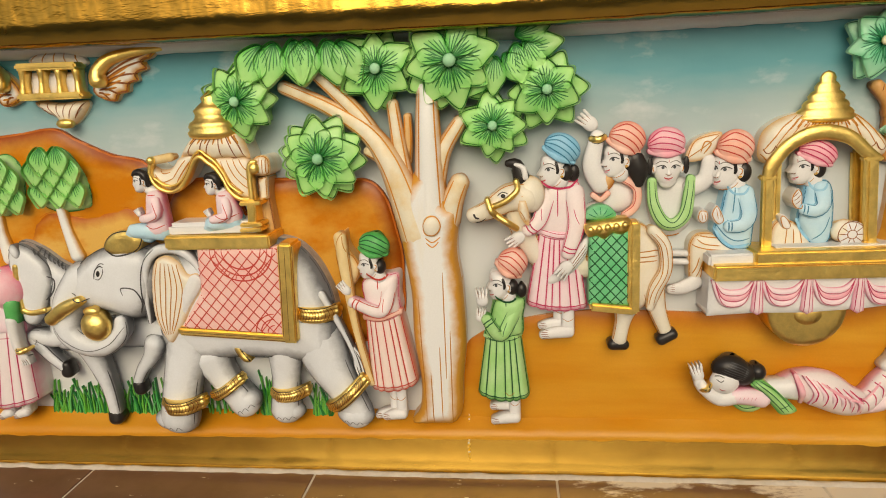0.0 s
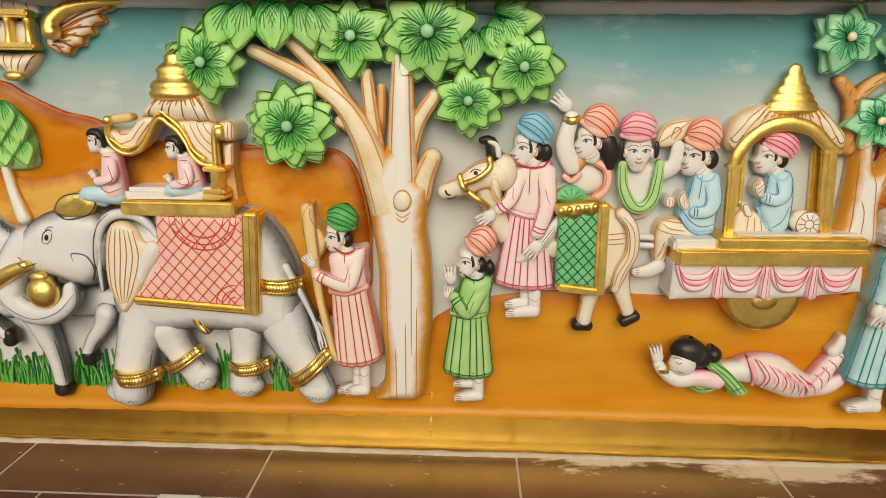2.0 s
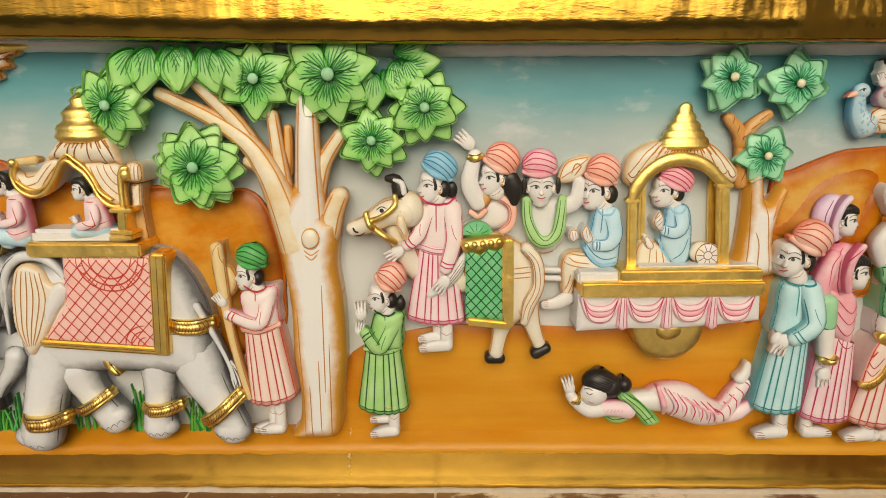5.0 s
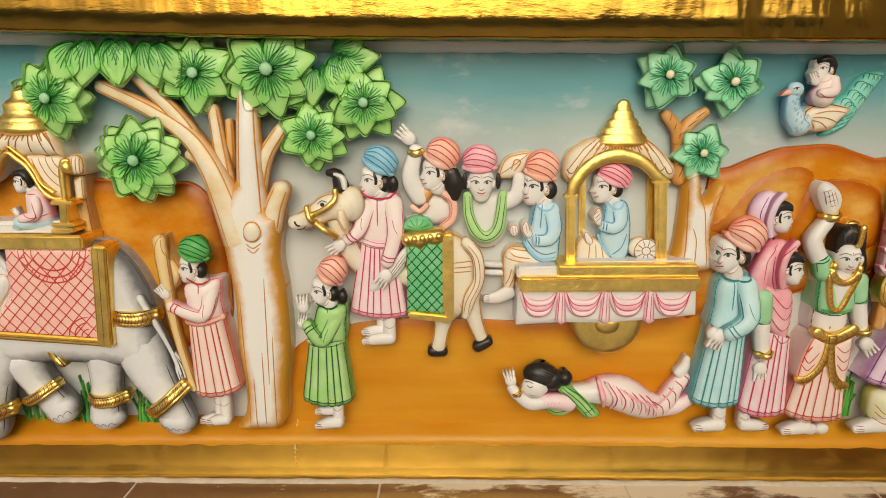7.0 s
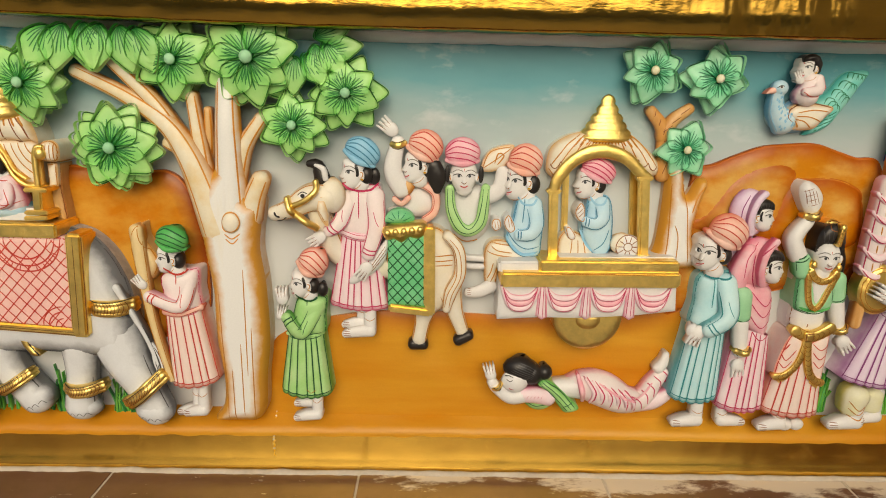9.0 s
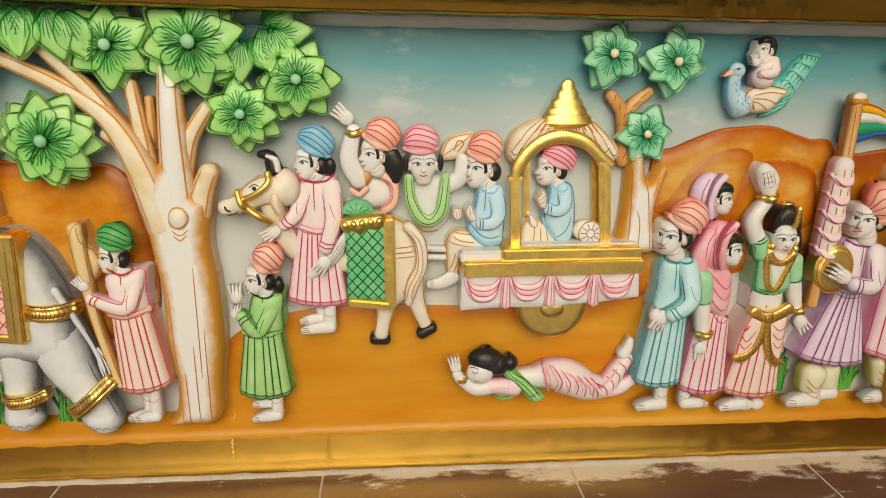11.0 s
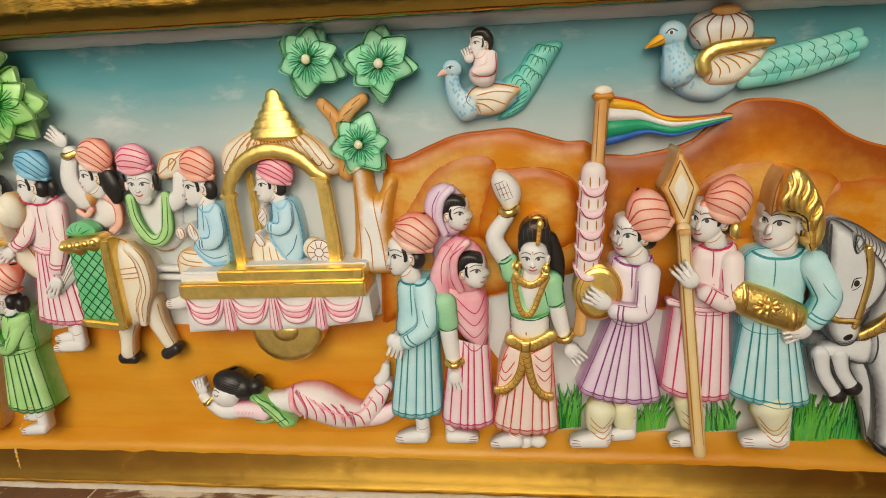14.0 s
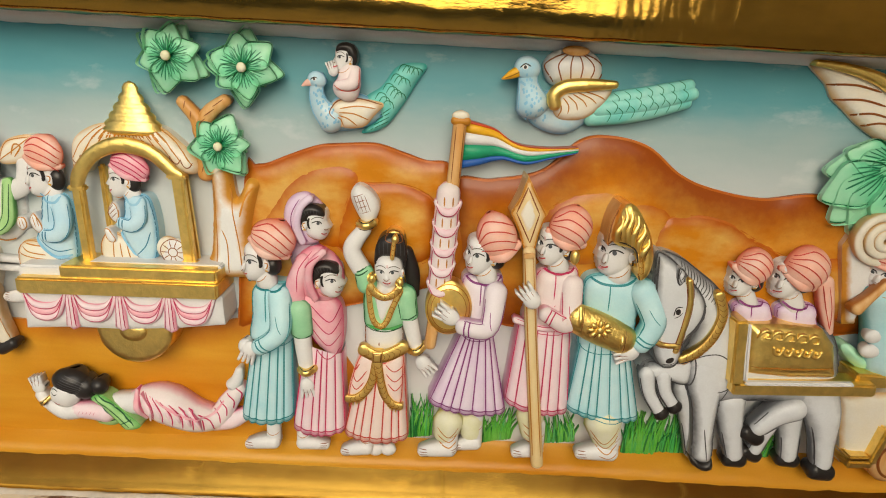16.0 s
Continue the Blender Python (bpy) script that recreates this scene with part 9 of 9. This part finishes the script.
# ---- peacock with rider ----
S = Sculpt()
S.pillow([(0.767, 0.513), (0.780, 0.525), (0.802, 0.533), (0.833, 0.522), (0.840, 0.506), (0.815, 0.489), (0.783, 0.484), (0.761, 0.496), (0.755, 0.516)], "bird_blue", 0.014, 0.02, 0.008)
S.tube([(0.760, 0.546), (0.758, 0.530), (0.763, 0.513), (0.777, 0.499)], [0.0085, 0.0095, 0.013, 0.020], "bird_blue", [0.024, 0.022, 0.018, 0.014], line="blue_deep")
S.blob((0.759, 0.546), 0.0120, 0.0105, "bird_blue", 0.025, turn=-15)
S.tube([(0.751, 0.543), (0.746, 0.541), (0.741, 0.538)], [0.0048, 0.0036, 0.0010], "salmon", 0.027)
S.spot((0.757, 0.547), 0.0026, 0.0022, "marble")
S.spot((0.757, 0.547), 0.0014, 0.0016, "black", lift=0.0008)
S.stroke([(0.752, 0.546), (0.757, 0.549), (0.761, 0.548)], "black", 0.0013)
S.pillow([(0.817, 0.526), (0.837, 0.542), (0.854, 0.565), (0.871, 0.572), (0.893, 0.570), (0.881, 0.548), (0.864, 0.519), (0.843, 0.492), (0.818, 0.482), (0.813, 0.485), (0.836, 0.505)], "bird_teal", 0.012, 0.016, 0.006)
for r in range(4):
    for k in range(3 + r % 2):
        c = mix(mix((0.837, 0.526), (0.850, 0.512), k / 3), mix((0.868, 0.566), (0.885, 0.564), k / 3), r / 3.4)
        S.stroke([at(c, -0.007, 0.0), at(c, -0.002, 0.008), at(c, 0.006, 0.006), at(c, 0.008, -0.002)], "mint_line", 0.0011)
for k in range(4):
    S.stroke([mix((0.822, 0.486), (0.836, 0.506), k / 3), mix((0.847, 0.499), (0.850, 0.516), k / 3)], "mint_line", 0.0011)
S.pillow([(0.773, 0.507), (0.783, 0.523), (0.810, 0.526), (0.841, 0.521), (0.830, 0.506), (0.816, 0.491), (0.788, 0.490), (0.787, 0.502), (0.780, 0.502)], "cream", 0.008, 0.012, 0.022, 0.005)
for p, q in (((0.788, 0.513), (0.832, 0.515)), ((0.787, 0.508), (0.823, 0.501)), ((0.786, 0.504), (0.809, 0.493)), ((0.785, 0.502), (0.792, 0.492))):
    S.stroke([p, at(mix(p, q, 0.5), 0, 0.003), q], "ochre_line", 0.0016)
S.stroke([(0.782, 0.500), (0.775, 0.508), (0.785, 0.522), (0.810, 0.526), (0.839, 0.520)], "brown_line", 0.0014)
for k in range(34):
    p = mix((0.759, 0.536), (0.780, 0.489), k / 33)
    S.spot(at(p, (0.004 + 0.008 * k / 33) * math.sin(k * 2.4), 0.003 * math.cos(k * 1.7)), 0.0013, 0.0019, "blue_deep")
S.thing("peacock_statue", "blue carved peacock with teal tail flying in the painted sky", "bird statue", "relief birds")
S = Sculpt()
S.tube([(0.799, 0.557), (0.799, 0.546), (0.795, 0.536)], [0.013, 0.015, 0.017], "pale_pink", 0.028)
S.tube([(0.806, 0.559), (0.804, 0.544), (0.787, 0.541)], [0.008, 0.008, 0.006], "pale_pink", [0.032, 0.04, 0.04])
hand(S, (0.780, 0.558), 110, 0.009, 0.034)
S.stroke([(0.812, 0.562), (0.811, 0.539), (0.794, 0.535), (0.783, 0.541)], "red_line", 0.0012)
head(S, (0.794, 0.572), 0.019, -1, 0.028, hair="cap")
S.thing("figurine", "carved small praying rider on the peacock", "figurine", "relief figures")

# ---- long-tailed bird with cushion ----
S = Sculpt()
S.pillow([(1.012, 0.550), (1.033, 0.542), (1.048, 0.548), (1.084, 0.549), (1.113, 0.533), (1.099, 0.510), (1.072, 0.494), (1.039, 0.500), (1.018, 0.519), (1.011, 0.539)], "bird_blue", 0.016, 0.024, 0.008)
S.tube([(1.018, 0.573), (1.019, 0.554), (1.027, 0.530)], [0.012, 0.013, 0.022], "bird_blue", [0.028, 0.024, 0.020], line="blue_deep")
S.blob((1.016, 0.573), 0.0165, 0.0145, "bird_blue", 0.028, turn=-12)
S.tube([(1.006, 0.569), (0.996, 0.564), (0.987, 0.559)], [0.0068, 0.0052, 0.0012], "yellow", 0.030)
S.stroke([(1.006, 0.568), (0.997, 0.563), (0.989, 0.560)], "brown_line", 0.0010)
S.spot((1.012, 0.574), 0.0036, 0.0028, "marble")
S.spot((1.012, 0.574), 0.0018, 0.0022, "black", lift=0.0008)
S.stroke([(1.006, 0.573), (1.012, 0.578), (1.019, 0.575)], "black", 0.0015)
for k in range(40):
    p = mix((1.018, 0.562), (1.038, 0.509), k / 39)
    S.spot(at(p, -0.003 + (0.006 + 0.008 * k / 39) * math.sin(k * 2.4), 0.003 * math.cos(k * 1.7)), 0.0014, 0.0020, "blue_deep")
for j, (a, b) in enumerate((((1.113, 0.537), (1.224, 0.563)), ((1.110, 0.528), (1.229, 0.553)), ((1.103, 0.517), (1.223, 0.542)))):
    S.tube([a, at(mix(a, b, 0.5), 0, -0.003), b], [0.011, 0.013, 0.011, 0.008], "bird_teal", 0.014 + 0.003 * (j == 1))
    for k in range(7):
        c = mix(a, b, 0.15 + k / 8.2)
        S.stroke([at(c, -0.002, 0.008), at(c, 0.005, 0.002), at(c, 0.002, -0.008)], "mint_line", 0.0010)
S.pillow([(1.050, 0.536), (1.059, 0.552), (1.090, 0.557), (1.123, 0.557), (1.117, 0.538), (1.097, 0.518), (1.073, 0.513), (1.057, 0.517)], "cream", 0.008, 0.012, 0.024, 0.005)
for k in range(6):
    a, b = mix((1.057, 0.538), (1.086, 0.550), k / 5), mix((1.059, 0.517), (1.116, 0.540), k / 5)
    S.stroke([a, at(mix(a, b, 0.5), 0.004, 0), b], "ochre_line", 0.0015)
S.tube([(1.053, 0.531), (1.050, 0.542), (1.062, 0.553), (1.089, 0.557), (1.124, 0.559)], [0.008, 0.009, 0.0085, 0.008, 0.005], "gold_leaf", 0.036)
S.thing("bird_statue", "blue carved bird with long teal tail and gilded wing", "bird statue", "relief birds")
S = Sculpt()
S.pillow([(1.039, 0.573), (1.041, 0.586), (1.054, 0.597), (1.072, 0.602), (1.091, 0.599), (1.108, 0.587), (1.112, 0.570), (1.106, 0.559), (1.079, 0.556), (1.049, 0.556)], "marble", 0.022, 0.03, 0.010)
for k in range(6):
    t = k / 5
    a, m, b = mix((1.066, 0.594), (1.082, 0.594), t), mix((1.039, 0.577), (1.113, 0.576), t), mix((1.051, 0.558), (1.104, 0.559), t)
    S.stroke([a, at(mix(a, m, 0.6), 0, 0.004), m, b], "brown_line", 0.0016)
S.blob((1.073, 0.596), 0.017, 0.006, "bark_brown", 0.030)
S.thing("cushion", "white round ribbed cushion on the bird's back", "cushion")


# ---- grass ----
def grass(spans):
    S = Sculpt()
    for a, b, hgt, n in spans:
        for k in range(2 * n):
            p = at(mix(a, b, (k + random.random()) / (2 * n)), 0, -0.016)
            h = 0.014 + hgt * random.uniform(0.25, 1.10)
            lean = random.uniform(-0.014, 0.014)
            S.tube([p, at(p, lean * 0.25, h * 0.5), at(p, lean, h)], [0.0017, 0.0013, 0.0004], random.choice(("grass_green", "green_deep", "leaf_dark", "grass_green")), 0.004 + 0.004 * random.random(), 0.6, 6, 0.008)
    S.thing("grass", "green carved grass blades at the foot of the wall", "grass", kind="stuff")


grass([((-0.685, 0.035), (-0.470, 0.037), 0.050, 44), ((-0.401, 0.040), (-0.288, 0.042), 0.040, 12), ((-0.304, 0.040), (-0.283, 0.040), 0.06, 8), ((-0.221, 0.034), (-0.186, 0.032), 0.045, 14), ((0.887, 0.053), (0.923, 0.058), 0.055, 22), ((0.989, 0.048), (1.041, 0.058), 0.035, 26), ((1.094, 0.053), (1.137, 0.058), 0.035, 20), ((1.211, 0.042), (1.259, 0.041), 0.055, 26), ((1.234, 0.046), (1.320, 0.045), 0.055, 30), ((1.417, 0.044), (1.436, 0.045), 0.02, 8)])
